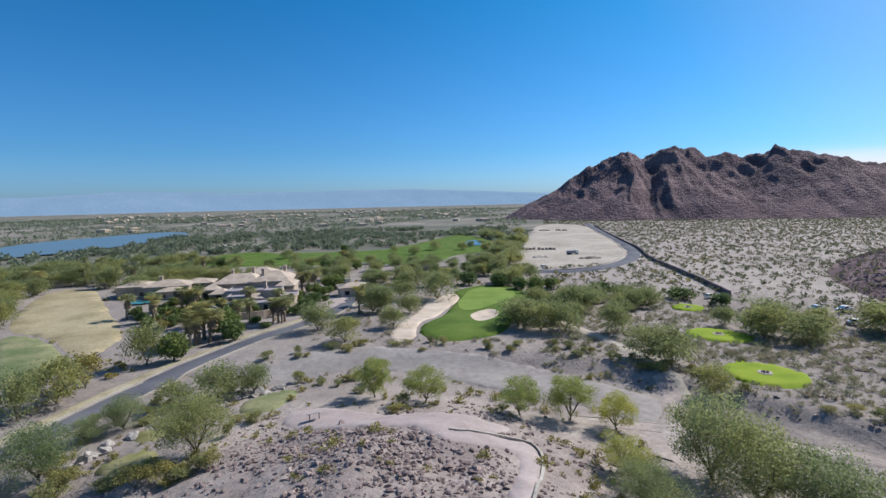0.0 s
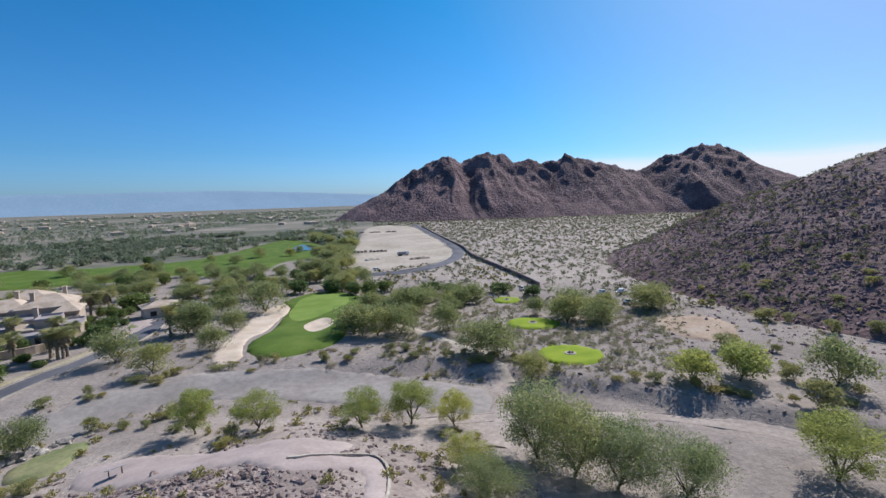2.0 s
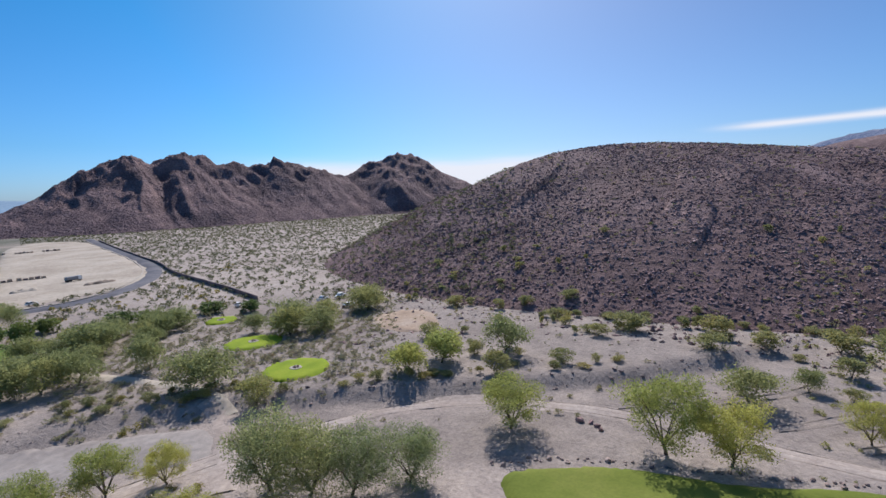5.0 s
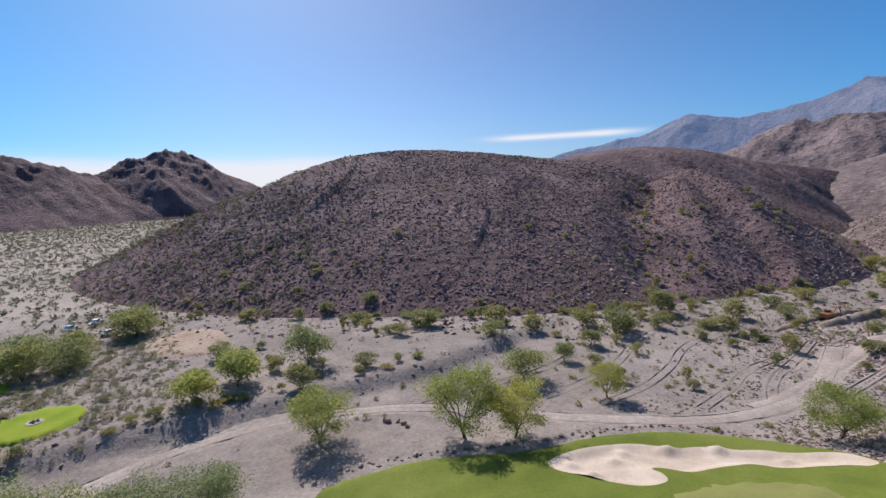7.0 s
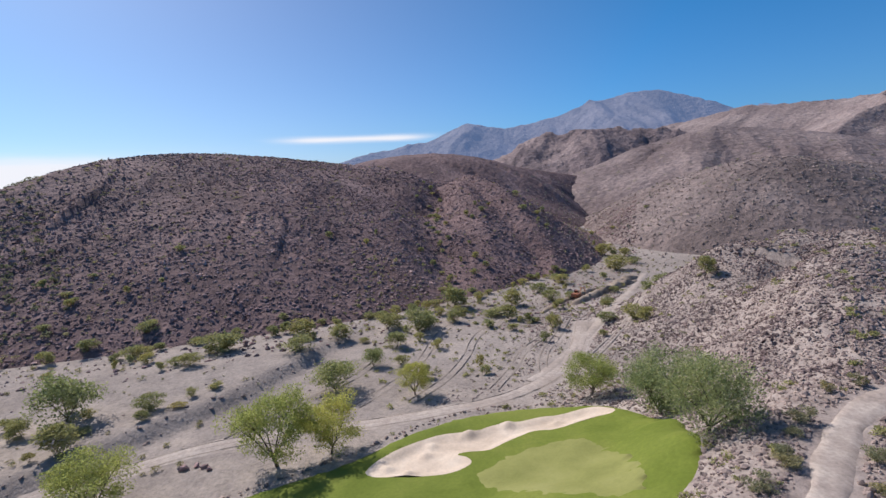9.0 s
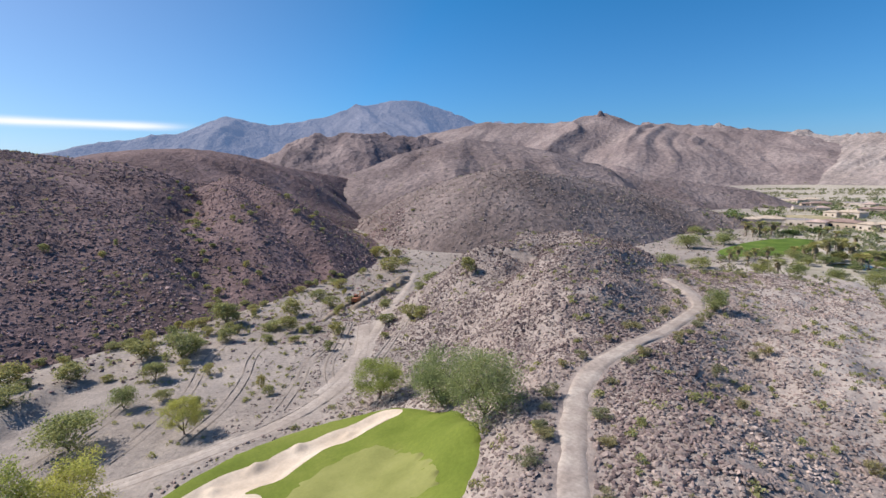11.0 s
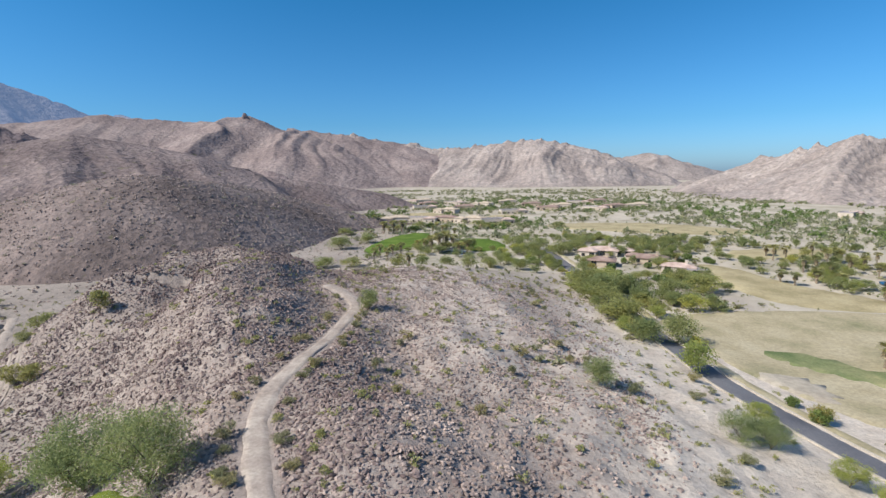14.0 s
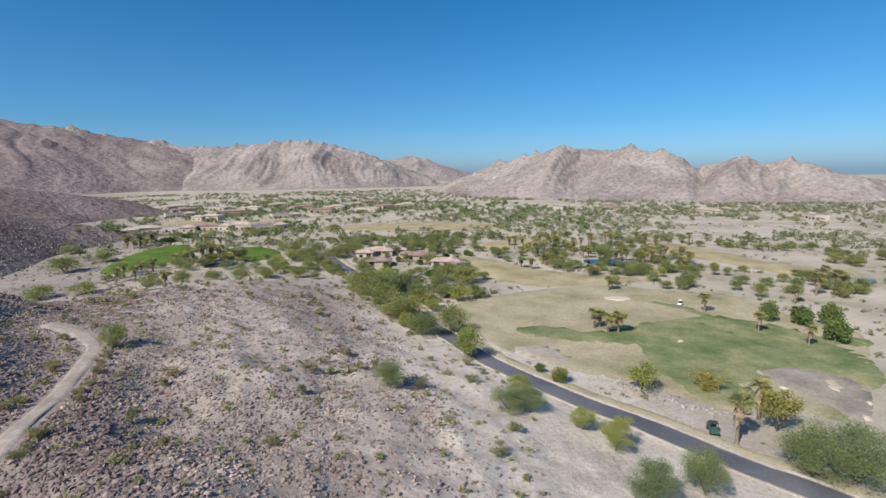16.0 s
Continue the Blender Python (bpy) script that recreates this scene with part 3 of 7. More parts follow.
hill("gap_range", "pale mountains seen through a gap", "mountain", CREST_GAP_RANGE, (180, 206), (3000, 4300), (120, 50), TAN_ROCK, 3.0, 0.9, 300, 0.5, 35, jag=0.14)
hill("pink_range", "pinkish granite mountain range with steep gullies", "mountain", CREST_PINK_RANGE, (188, 262), (620, 1600), (460, 150), PINK_ROCK, 2.5, 0.95, 120, 0.85, 39, jag=0.24)
# the blue of the next two ranges is haze put in as emission
hill("high_peak", "high mountain far behind the hills, blue-grey from an added haze glow", "mountain", CREST_HIGH_PEAK, (74, 152), (2600, 4880), (340, 90), HIGH_PEAK, 2.0, 0.9, 600, 0.6, 43, jag=0.1)
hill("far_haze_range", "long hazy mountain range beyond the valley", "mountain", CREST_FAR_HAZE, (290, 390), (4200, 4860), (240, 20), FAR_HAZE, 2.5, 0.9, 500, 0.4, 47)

# Outlines and centre lines on the ground, x and y in metres.
GREEN_A = [(8.6, 193.9), (17.1, 200.7), (27.5, 197.9), (35.8, 175.1), (33.5, 160.7), (21.4, 142.9), (16.3, 121), (8.4, 115.4), (-0.3, 113), (-7, 119.8), (-6.6, 131.4), (-0.1, 141.9), (2.4, 160.7), (6, 173.5), (2.8, 186.3)]
PUTTING_A = [(9.7, 187), (18.6, 195.4), (28, 187.5), (25.9, 169.6), (18.1, 160), (8.5, 146.7), (4.8, 151.2), (4.6, 164.4), (7.4, 175.4)]
BUNKER_A = [(-14.7, 115.8), (-13.3, 131.1), (-7.9, 153.1), (-6.6, 170.9), (1.8, 184.8), (7, 181), (4.8, 169.3), (0.1, 152.8), (-2.4, 141), (-6.7, 135.9), (-7.7, 124.9), (-6.9, 118.5), (-10.1, 113.7)]
BUNKER_A2 = [(7.2, 139.4), (9.6, 144.9), (15.4, 152), (17.4, 142.5), (14.1, 135), (9.3, 130.7)]
# Round target greens: x, y and radius.
TARGETS = [(61.2, 88.2, 7.3), (68.7, 116.5, 7.6), (78.9, 151.1, 5.0)]
FAIRWAY_N = [(-175.2, 334.5), (-149.7, 370.2), (-113, 351.6), (-89.1, 354.1), (-57, 354.8), (-35.6, 382.1), (-16, 428.1), (9.3, 507.9), (31, 494.2), (47.6, 402.3), (37.7, 335.5), (7.4, 321.2), (-3, 278.4), (-25.5, 269.3), (-47.3, 292.7), (-70.7, 279.2), (-114, 280.5), (-149.8, 285.3)]
POND_N = [(17, 399.6), (26.3, 435.8), (38, 415.2), (35.8, 382), (17.6, 376)]
LAKE_W = [(-379.2, 382.7), (-443.1, 482.5), (-431.1, 581.7), (-394.4, 697.7), (-319.6, 614.4), (-300.1, 479.9), (-303.4, 395.4), (-327.6, 355.6), (-319.7, 321.9)]
FAIRWAY_W = [(-142.9, 152.6), (-176.8, 205.9), (-161.8, 218.9), (-121.6, 168.4), (-93.8, 137.4), (-85.5, 119.4), (-90.1, 111.5), (-113.9, 133), (-128.3, 136.5)]
ROUGH_W = [(-132.6, 135.9), (-115.6, 133.1), (-90.1, 111.5), (-84.2, 100.8), (-85.1, 94.1), (-89.3, 90.2)]
LOT = [(135.1, 696.4), (198.2, 666), (147.4, 413.7), (127.5, 319.6), (110.4, 271.6), (85.7, 252.2), (59, 253.7), (43.1, 232.1), (36.6, 256.2), (69.2, 397.1)]
LOT_ROAD = [(44, 236.7), (64.7, 232.6), (87.6, 248.8), (111.2, 277), (132.4, 329.7), (153.3, 422.8), (177.8, 550), (205.2, 673.1)]
WALL_LINE = [(103.2, 168.5), (111.9, 213.7), (119.9, 276.9), (136.2, 325.6), (146.3, 381.7), (168.8, 489.8), (199.1, 624.2)]
ROAD = [(-8.3, -276.1), (-15.7, -237.7), (-21.9, -200.9), (-28.6, -162.2), (-33.1, -121.7), (-36.2, -105.7), (-39.8, -91.8), (-46.4, -76.6), (-55.5, -63.7), (-61.8, -48.8), (-68.9, -40), (-72, -20), (-78, 30), (-66.3, 63.4), (-63.8, 71.5), (-62.5, 80.4), (-60.2, 92.5), (-56.2, 107), (-50.2, 123.6), (-41.6, 135.6), (-37.3, 152.4), (-35.4, 167.5), (-35.5, 185.2), (-34, 202.2)]
HILL_PATH = [(14.7, -16.3), (21.1, -25.2), (26.4, -32.6), (31, -39.1), (35, -46.5), (36.1, -52.6), (36, -60.6), (36.8, -74.2), (40, -91.4), (41.3, -97.1), (46.9, -103.7), (53.2, -107.4)]
TERRACE = [(-26.1, 71.6), (-26.2, 75.3), (-22.6, 77.7), (-12.8, 72.1), (-2.4, 65.9), (5.4, 66.2), (9.5, 64.9), (8, 61.6), (2.7, 58.7), (0.3, 57.6), (7.8, 60.2), (11.2, 59), (12, 55.3), (9, 44.5), (6.9, 37.9), (4.3, 38.1), (7.2, 47.9), (8.5, 52.9), (7.5, 55), (3.8, 54.3), (0.5, 54.2), (-2.4, 55.4), (-4.2, 58), (-6.3, 58.6), (-10.7, 59.6), (-17, 61.4), (-21.5, 66.1), (-24.2, 67.8)]
TERRACE_CURB = [(0.3, 57.4), (2.6, 57.7), (7.8, 60.4), (11.2, 59), (12, 55.3), (9, 44.5), (6.9, 37.9)]
TRACK = [(19.2, 71.6), (52.5, 64), (62.6, 56.2), (72.2, 46.7), (77.9, 30.3), (79.5, 14.8), (77.1, 1.5), (77.1, -16.9), (80.9, -30.7), (91.1, -43.8), (103.4, -52.9), (119.1, -62.3)]
WASH_BAND = [(-43.7, 89.3), (-39.2, 100.4), (-29.7, 110.2), (-12, 110.8), (8.5, 105.4), (20.8, 97.8), (35.4, 86.3), (38.3, 79), (31.2, 67.9), (24.3, 77), (13.2, 82.7), (1.6, 91.2), (-11.7, 99.7), (-22.5, 99.5), (-29.9, 91.9)]
TRACK_N = [(41.9, 89.7), (42.1, 82.9), (33.7, 67.9), (28, 58.7)]
# far edge of the lawn by the wash
LAWN_B = [(50.7, 32), (54.6, 29.1), (59.5, 22.8), (62.5, 16.4), (64.5, 5.6), (68.2, -1.5), (72.4, -8.5), (73.9, -20.1), (72.0, -30.5), (65.5, -37.5), (45.7, -32.6), (29.5, -28.9)]
BUNKER_B = [(59.1, 2.8), (62.5, 1.0), (64.7, -2.4), (66.5, -6.5), (67.8, -10.8), (65.8, -14.6), (67.3, -18.4), (66.6, -22.1), (67.3, -26.1), (65.6, -29.4), (65.7, -33.6), (63.7, -35.9), (61.2, -36.3), (59.3, -34.4), (61.1, -31.8), (60.9, -28.8), (60.5, -26.2), (62.2, -23.5), (61.2, -20.6), (59.9, -17.7), (58.7, -14.9), (59.8, -12.3), (59.6, -10.2), (58.0, -11.9), (56.1, -11.9), (55.0, -10.0), (55.3, -6.5)]
PUTTING_B = [(52.9, -10.3), (56.6, -16.7), (57.1, -23.4), (55.6, -27.7), (49, -28.9), (38.6, -25.5), (34.7, -22.9), (40.7, -17.3), (47.5, -12.2)]
SMALL_TEE_1 = [(-36, 76.9), (-36.3, 83.9), (-31.2, 87.8), (-27.4, 87.9), (-28.1, 81.3), (-29.3, 76.2)]
SMALL_TEE_2 = [(-47.7, 68.3), (-48.8, 72.6), (-45.8, 72.7), (-43.8, 72.7), (-43.3, 68), (-45.4, 68)]
SMALL_TEE_3 = [(-47.5, 59.2), (-47.1, 62.6), (-43.8, 66.1), (-39.4, 62.9), (-40.4, 58.1), (-42.2, 57.8)]
FAIRWAY_S = [(-33.9, -147.4), (-58.7, -161.1), (-96.9, -168.8), (-121, -165.4), (-133.9, -146.5), (-154.6, -137.4), (-147.5, -120.8), (-149.4, -103.1), (-155.4, -90), (-94.5, -51.7), (-90.1, -59.4), (-80.6, -63.1), (-72.2, -66.9), (-64.5, -83.3), (-56.7, -87.2), (-50.6, -97.1), (-42.9, -109.7), (-41.2, -127.2)]
TURF_S1 = [(-54.4, -123.8), (-65.9, -127.3), (-79.1, -111.6), (-98.4, -118.7), (-115.1, -114.4), (-116.7, -97.7), (-117.9, -79.9), (-126.4, -71.8), (-117.5, -66.2), (-112.8, -76.1), (-98.7, -81.6), (-89, -88.7), (-86.6, -98.9), (-71.1, -104.9), (-54, -117.2)]
TURF_S2 = [(-70.7, -77.5), (-85, -78.6), (-89.7, -72.3), (-89.2, -64.3), (-89.5, -60), (-81.3, -63.6), (-73.7, -68.5)]
TURF_S3 = [(-111.8, -142.2), (-122.3, -133.4), (-127.7, -107.5), (-134.3, -92), (-150.2, -86.7), (-138.5, -79.4), (-127.6, -88.5), (-121, -101.5), (-118.6, -123.5)]
TURF_S4 = [(-92.7, -117.9), (-108.9, -120.0), (-124.5, -117.4), (-137.9, -101.2), (-135.1, -83.5), (-128.5, -70.6), (-112.0, -60.6), (-109.7, -67.5), (-106.8, -76.8), (-89.7, -70.9), (-76.4, -71.2), (-72.5, -78.1), (-75.4, -91.2)]
DIRT_S = [(-97.8, -80.8), (-108, -79.2), (-113.4, -72.7), (-114.4, -64.3), (-95.5, -52.4), (-94.2, -58.2), (-96.3, -67.4), (-94.7, -73.8)]
BARE_S = [(-45.6, -107.1), (-55.6, -110.2), (-61.3, -102.6), (-59.9, -93.6), (-54.2, -92.8), (-48.8, -99.3)]
BUNKER_S1 = [(-99.1, -79.7), (-99.2, -76.9), (-97.1, -75.5), (-96.1, -77.1)]
BUNKER_S2 = [(-108.3, -70.9), (-110.4, -69.4), (-107.7, -65.3), (-103.7, -63.6), (-103, -65.9)]
BUNKER_S3 = [(-106.1, -61), (-106.6, -59.3), (-104.1, -57.8), (-103.5, -58.9)]
BUNKER_S4 = [(-95.9, -71.5), (-97.3, -69.4), (-95.2, -68.4), (-94.2, -69.7)]
BUNKER_S5 = [(-98.1, -56.4), (-99.8, -55.1), (-97.8, -53.9), (-96.9, -55.1)]
BUNKER_S6 = [(-102.1, -147.4), (-110.9, -147.7), (-113.8, -141.5), (-105.3, -139.9)]
BUNKER_S7 = [(-95.5, -101.4), (-98, -100.8), (-95.9, -98), (-93.7, -98.7)]
STRIP_1 = [(-10.3, -442), (-53.3, -454.1), (-85.3, -459), (-168, -414.8), (-157.9, -372), (-112.3, -369.6), (-45.7, -392.7), (-9.2, -407.7)]
STRIP_2 = [(-69.3, -255), (-93.7, -247.5), (-104.6, -203.3), (-127.6, -178.8), (-158.9, -160.8), (-121.4, -166), (-93.4, -167), (-77.7, -180), (-73.1, -215.4)]
STRIP_3 = [(-108.5, -296.4), (-156.6, -314), (-165.5, -290.3), (-122.7, -267.8), (-100.3, -264.9)]
STRIP_4 = [(-218.8, -270.8), (-231.2, -231.7), (-224.3, -171.9), (-248.8, -153.2), (-227.2, -139.3), (-204.8, -151.3), (-201.5, -181.2), (-193.6, -224.1)]
STRIP_5 = [(154.8, -544.5), (122, -569.6), (88.1, -509.7), (120.2, -484.8)]
STRIP_6 = [(52.9, -491.5), (47.3, -540.5), (16.7, -537.9), (17.8, -475.2)]
GREEN_S1 = [(104.5, -265.1), (109.3, -313), (102.1, -350.8), (81.5, -370.8), (68.9, -305.2), (78.8, -281.4), (91, -256.4)]
GREEN_S2 = [(54, -319.6), (49.6, -338.4), (27.3, -330.4), (14.6, -292.3), (29.1, -270.8), (43.7, -281.5)]
POND_S = [(56, -258), (52.6, -271.6), (46, -278), (38, -272), (40, -259), (48, -252)]
CREEK_S = [(-137.9, -218.3), (-152.6, -209.8), (-162.9, -196), (-152, -190.9), (-134.7, -203)]
POOL_S = [(-217.3, -137.1), (-229.4, -136.5), (-224.2, -131.6), (-212.6, -131.9)]

# Single trees: x, y, height and crown width in metres.
PALO_1 = [(-12.7, 81.7, 6.8, 7.4), (-3.6, 77.7, 6.0, 6.8), (11.6, 72.2, 6.0, 7.1), (19.2, 71.0, 6.8, 7.2), (25.4, 68.0, 5.5, 5.8), (21.7, 54.0, 4.4, 6.2), (64.1, 36.9, 8.0, 11.1), (83.2, 63.2, 6.5, 8.0), (71.1, 64.6, 6.2, 7.9), (68.5, 14.6, 11.7, 11.1), (69.1, 6.8, 8.6, 9.8), (87.0, -8.9, 6.1, 6.6), (72.6, -38.6, 7.5, 9.7), (79.8, 62.1, 6.9, 8.2), (73.2, 66.5, 5.1, 7.5), (-34.0, -100.4, 7.0, 6.7), (-64.3, -76.1, 6.0, 6.1), (-43.3, -56.0, 5.2, 5.5), (-35.7, -75.6, 4.4, 4.8), (-60.7, -234.7, 7.1, 10.0), (-41.5, -62.5, 3.8, 4.3), (-31.7, -203.7, 8.7, 14.2)]
PALO_2 = [(-51.9, -159.5, 5.5, 7.8)]
MESQUITE_1 = [(31.8, 54.0, 10.4, 10.4), (33.7, 48.4, 8.8, 10.5), (36.5, 44.1, 7.9, 9.4), (42.9, 40.1, 7.5, 8.8), (21.0, 47.0, 4.0, 7.5), (47.7, 82.3, 5.5, 5.7), (93.4, 54.0, 7.9, 9.7), (114.5, 120.6, 7.5, 13.0), (82.1, 118.5, 9.0, 12.9), (90.2, 113.3, 7.4, 9.9), (20.3, 127.7, 7.3, 11.4), (31.3, 121.2, 7.6, 9.1), (41.3, 145.9, 8.1, 12.7), (43.5, 117.8, 7.4, 8.5), (43.1, 98.9, 7.0, 8.6), (46.4, 94.7, 7.1, 9.6), (-20.9, 152.2, 8.7, 9.7), (-10.8, 148.5, 6.4, 7.4), (-2.2, 173.3, 10.1, 13.1), (-14.8, 174.7, 6.7, 10.8), (-42.1, 84.6, 6.4, 8.2), (-33.7, 61.5, 8.1, 10.0)]
MESQUITE_2 = [(-48.6, 81.8, 4.4, 6.1), (-68.4, 105.7, 9.1, 8.4), (-52.0, 73.5, 5.4, 6.1), (-53.6, 58.9, 7.3, 9.1), (-37.0, 88.6, 5.1, 6.3), (-72.3, 85.2, 7.8, 10.0), (-73.5, 78.5, 8.1, 7.4), (-55.1, 69.3, 3.5, 5.4), (-34.9, 128.1, 7.5, 8.8), (-24.8, 115.1, 6.2, 7.9), (-14.2, 128.9, 5.4, 7.3), (-23.4, 151.5, 7.9, 11.2), (94.0, 6.4, 6.2, 8.5), (111.3, 116.6, 7.3, 11.7), (78.3, 113.7, 7.8, 8.3), (83.7, 107.6, 6.6, 9.4), (106.1, -2.1, 4.1, 4.8), (55.5, -39.8, 9.4, 10.9), (39.9, -33.7, 8.2, 9.3), (37.4, -94.8, 4.3, 4.4), (-36.5, -122.5, 7.0, 8.5), (-26.7, -117.8, 5.8, 8.7)]
MESQUITE_3 = [(-25.1, -139.2, 6.9, 11.6), (-23.2, -170.9, 8.2, 13.2), (-20.0, -185.5, 7.9, 12.8), (-48.9, -43.7, 6.2, 6.3), (-70.6, -45.0, 7.7, 9.2), (-74.6, -41.9, 8.9, 10.7), (-10.6, -77.7, 4.5, 5.8), (-30.8, -69.5, 4.5, 5.6), (-35.0, -69.4, 4.6, 4.5), (-39.3, -42.8, 5.2, 6.5), (-59.4, -235.0, 9.1, 16.6), (-62.0, -205.7, 8.2, 17.3), (120.5, -273.9, 12.8, 22.1), (103.0, -212.1, 8.7, 16.4), (88.7, -213.4, 7.7, 14.6), (113.1, -302.6, 9.9, 18.1), (63.7, -209.9, 7.8, 11.5), (49.5, -198.7, 6.9, 9.9), (40.1, -208.8, 8.1, 10.3), (30.2, -208.8, 8.0, 11.2), (21.3, -218.4, 8.3, 13.1), (6.3, -217.3, 8.7, 13.4)]
MESQUITE_4 = [(-1.5, -283.6, 12.8, 23.0), (11.5, -290.6, 12.0, 20.4), (-13.5, -270.0, 11.6, 19.4), (-23.5, -283.1, 11.5, 15.8), (39.1, -401.3, 8.2, 19.9), (-7.2, -231.9, 9.6, 11.0), (-19.2, -181.9, 6.9, 12.4), (-23.8, -162.5, 6.2, 11.2), (-26.7, -141.4, 5.8, 9.8), (113.4, -382.6, 8.1, 17.9), (99.5, -401.3, 7.6, 18.6), (169.2, -272.8, 8.2, 16.0), (145.1, -343.0, 9.0, 18.2), (165.8, -473.9, 7.1, 16.7), (75.3, -397.6, 5.8, 15.5), (51.5, -429.3, 7.0, 19.4), (26.7, -419.0, 6.8, 18.8), (-19.5, -414.6, 7.5, 18.3), (-32.8, -319.6, 8.4, 19.1), (-27.9, -243.0, 7.5, 13.6), (-31.3, -179.8, 7.6, 12.3), (-36.5, -165.1, 6.3, 9.4)]
MESQUITE_5 = [(-49.4, -178.6, 6.8, 10.1), (-23.7, -227.5, 6.1, 12.8), (-62.7, -188.0, 6.7, 12.8)]
DENSE_1 = [(10.8, 202.8, 6.3, 9.1), (23.0, 196.5, 6.3, 7.7), (30.0, 187.5, 6.1, 7.5), (35.3, 180.7, 7.1, 7.3), (43.5, 190.3, 4.7, 8.6), (59.4, 177.1, 5.0, 9.4), (63.9, 170.3, 5.2, 8.1), (67.0, 160.5, 5.4, 9.7), (-45.9, 203.4, 5.6, 11.3), (84.0, 166.0, 4.2, 10.4), (91.4, 154.0, 4.4, 7.2), (-63.2, 107.8, 7.3, 7.6), (-61.0, 128.5, 8.2, 10.0), (-48.4, 203.0, 6.3, 11.0), (-45.7, 155.8, 5.6, 7.1), (-135.7, -106.7, 7.0, 6.1), (-141.0, -100.2, 6.6, 6.3), (-148.5, -97.5, 7.3, 7.1), (-135.5, -86.8, 7.0, 7.4), (-48.9, -83.3, 2.8, 3.5), (-47.6, -89.7, 2.2, 2.7), (99.7, -383.0, 6.4, 19.6)]
DENSE_2 = [(90.2, -402.1, 6.7, 18.5), (40.0, -466.3, 6.6, 17.8), (0.6, -236.7, 6.4, 10.7), (-28.2, -203.4, 6.3, 11.5), (-38.9, -199.5, 5.8, 9.0), (-54.2, -206.5, 5.5, 9.3), (-67.0, -213.6, 5.7, 9.6), (-56.2, 123.1, 6.2, 6.4), (-51.2, 187.0, 5.1, 6.4), (-47.6, 169.5, 4.6, 7.0), (-83.8, 169.7, 3.6, 4.8), (-96.7, 179.7, 4.3, 6.4), (-74.3, 175.1, 3.7, 4.9), (-52.6, 136.4, 1.8, 3.8), (-93.3, 156.8, 3.4, 5.6)]
OCHRE_1 = [(-73.0, 93.1, 6.7, 7.1), (-34.0, 54.5, 2.5, 4.6), (-37.6, 54.1, 2.8, 4.2), (-48.5, 56.7, 3.1, 4.6), (-77.7, -56.7, 7.9, 7.4), (-27.7, -121.8, 5.1, 5.9), (-49.2, -83.9, 3.0, 4.0), (-78.9, -74.0, 4.0, 6.1)]
PALM_1 = [(-49.3, 141.4, 7.8, 5.6), (-52.7, 143.8, 7.4, 5.7), (-64.8, 122.6, 9.5, 7.3), (-65.6, 119.5, 8.3, 6.6), (-65.4, 126.3, 10.5, 7.5), (-62.4, 123.4, 9.0, 6.7), (-59.7, 197.5, 8.2, 6.7), (-176.8, 205.9, 9.4, 6.7), (-188.9, 214.3, 8.9, 7.1), (-81.0, 185.8, 6.7, 5.6), (-79.6, -116.7, 6.4, 4.5), (-80.8, -111.9, 6.3, 4.7), (-83.9, -110.8, 6.9, 5.4), (-81.8, -117.0, 5.6, 4.2), (-124.4, -120.3, 6.9, 4.5), (-123.5, -99.7, 6.2, 3.7), (-125.8, -86.8, 5.9, 3.4), (-78.2, -60.8, 7.8, 4.4), (-66.8, -55.1, 9.5, 4.3), (-140.4, -101.5, 5.9, 4.2), (61.2, -272.0, 9.8, 7.0), (58.3, -280.3, 10.7, 7.2)]
PALM_2 = [(54.6, -285.3, 10.2, 7.3), (49.1, -282.0, 9.5, 7.2), (112.3, -363.1, 10.1, 8.5), (118.1, -356.2, 9.9, 8.4), (108.0, -371.5, 9.4, 8.7), (-69.7, -246.6, 6.0, 5.5), (-74.1, -233.1, 5.7, 5.2), (-100.0, -210.6, 5.7, 5.3), (-102.6, -204.7, 5.6, 5.1), (-113.5, -210.5, 5.7, 5.3), (-119.0, -204.8, 5.6, 5.2), (-122.5, -276.1, 6.7, 6.2), (-118.7, -179.7, 5.9, 5.1), (-112.3, -156.0, 6.0, 4.9), (65.6, -216.3, 6.2, 5.7), (56.9, -203.6, 6.2, 5.8), (52.0, -209.3, 5.9, 5.4), (42.6, -261.8, 7.2, 6.7), (39.5, -272.6, 7.4, 6.9), (-49.0, 143.1, 7.6, 5.6), (-50.3, 141.0, 7.5, 5.9), (-65.1, 121.1, 8.9, 7.0)]
PALM_3 = [(-53.9, 197.1, 9.0, 7.2), (-86.0, 192.1, 7.3, 6.7)]
BUSH_1 = [(184.3, -113.5, 5.3, 9.4), (218.6, -128.4, 5.2, 9.4), (247.8, -138.2, 4.8, 8.2), (148.0, -110.9, 4.1, 8.4), (145.5, -50.6, 4.4, 7.1), (149.0, -32.5, 5.8, 9.5), (128.0, -16.1, 5.6, 8.9), (167.4, -35.8, 4.6, 6.5), (99.3, -85.2, 3.9, 4.7), (106.1, -69.5, 3.3, 4.5), (116.2, -51.8, 3.4, 4.2), (135.7, -41.7, 1.8, 8.2), (167.5, -79.4, 3.3, 5.9), (158.5, -66.0, 2.8, 6.3), (126.1, -73.6, 2.3, 3.7), (118.0, -81.5, 2.2, 3.9), (208.6, -97.5, 4.0, 5.4), (214.3, -137.5, 3.3, 6.2), (194.6, -129.6, 2.6, 6.2), (288.6, -167.3, 4.3, 8.2), (318.1, -187.5, 4.1, 7.5), (125.9, 35.3, 4.1, 8.8)]
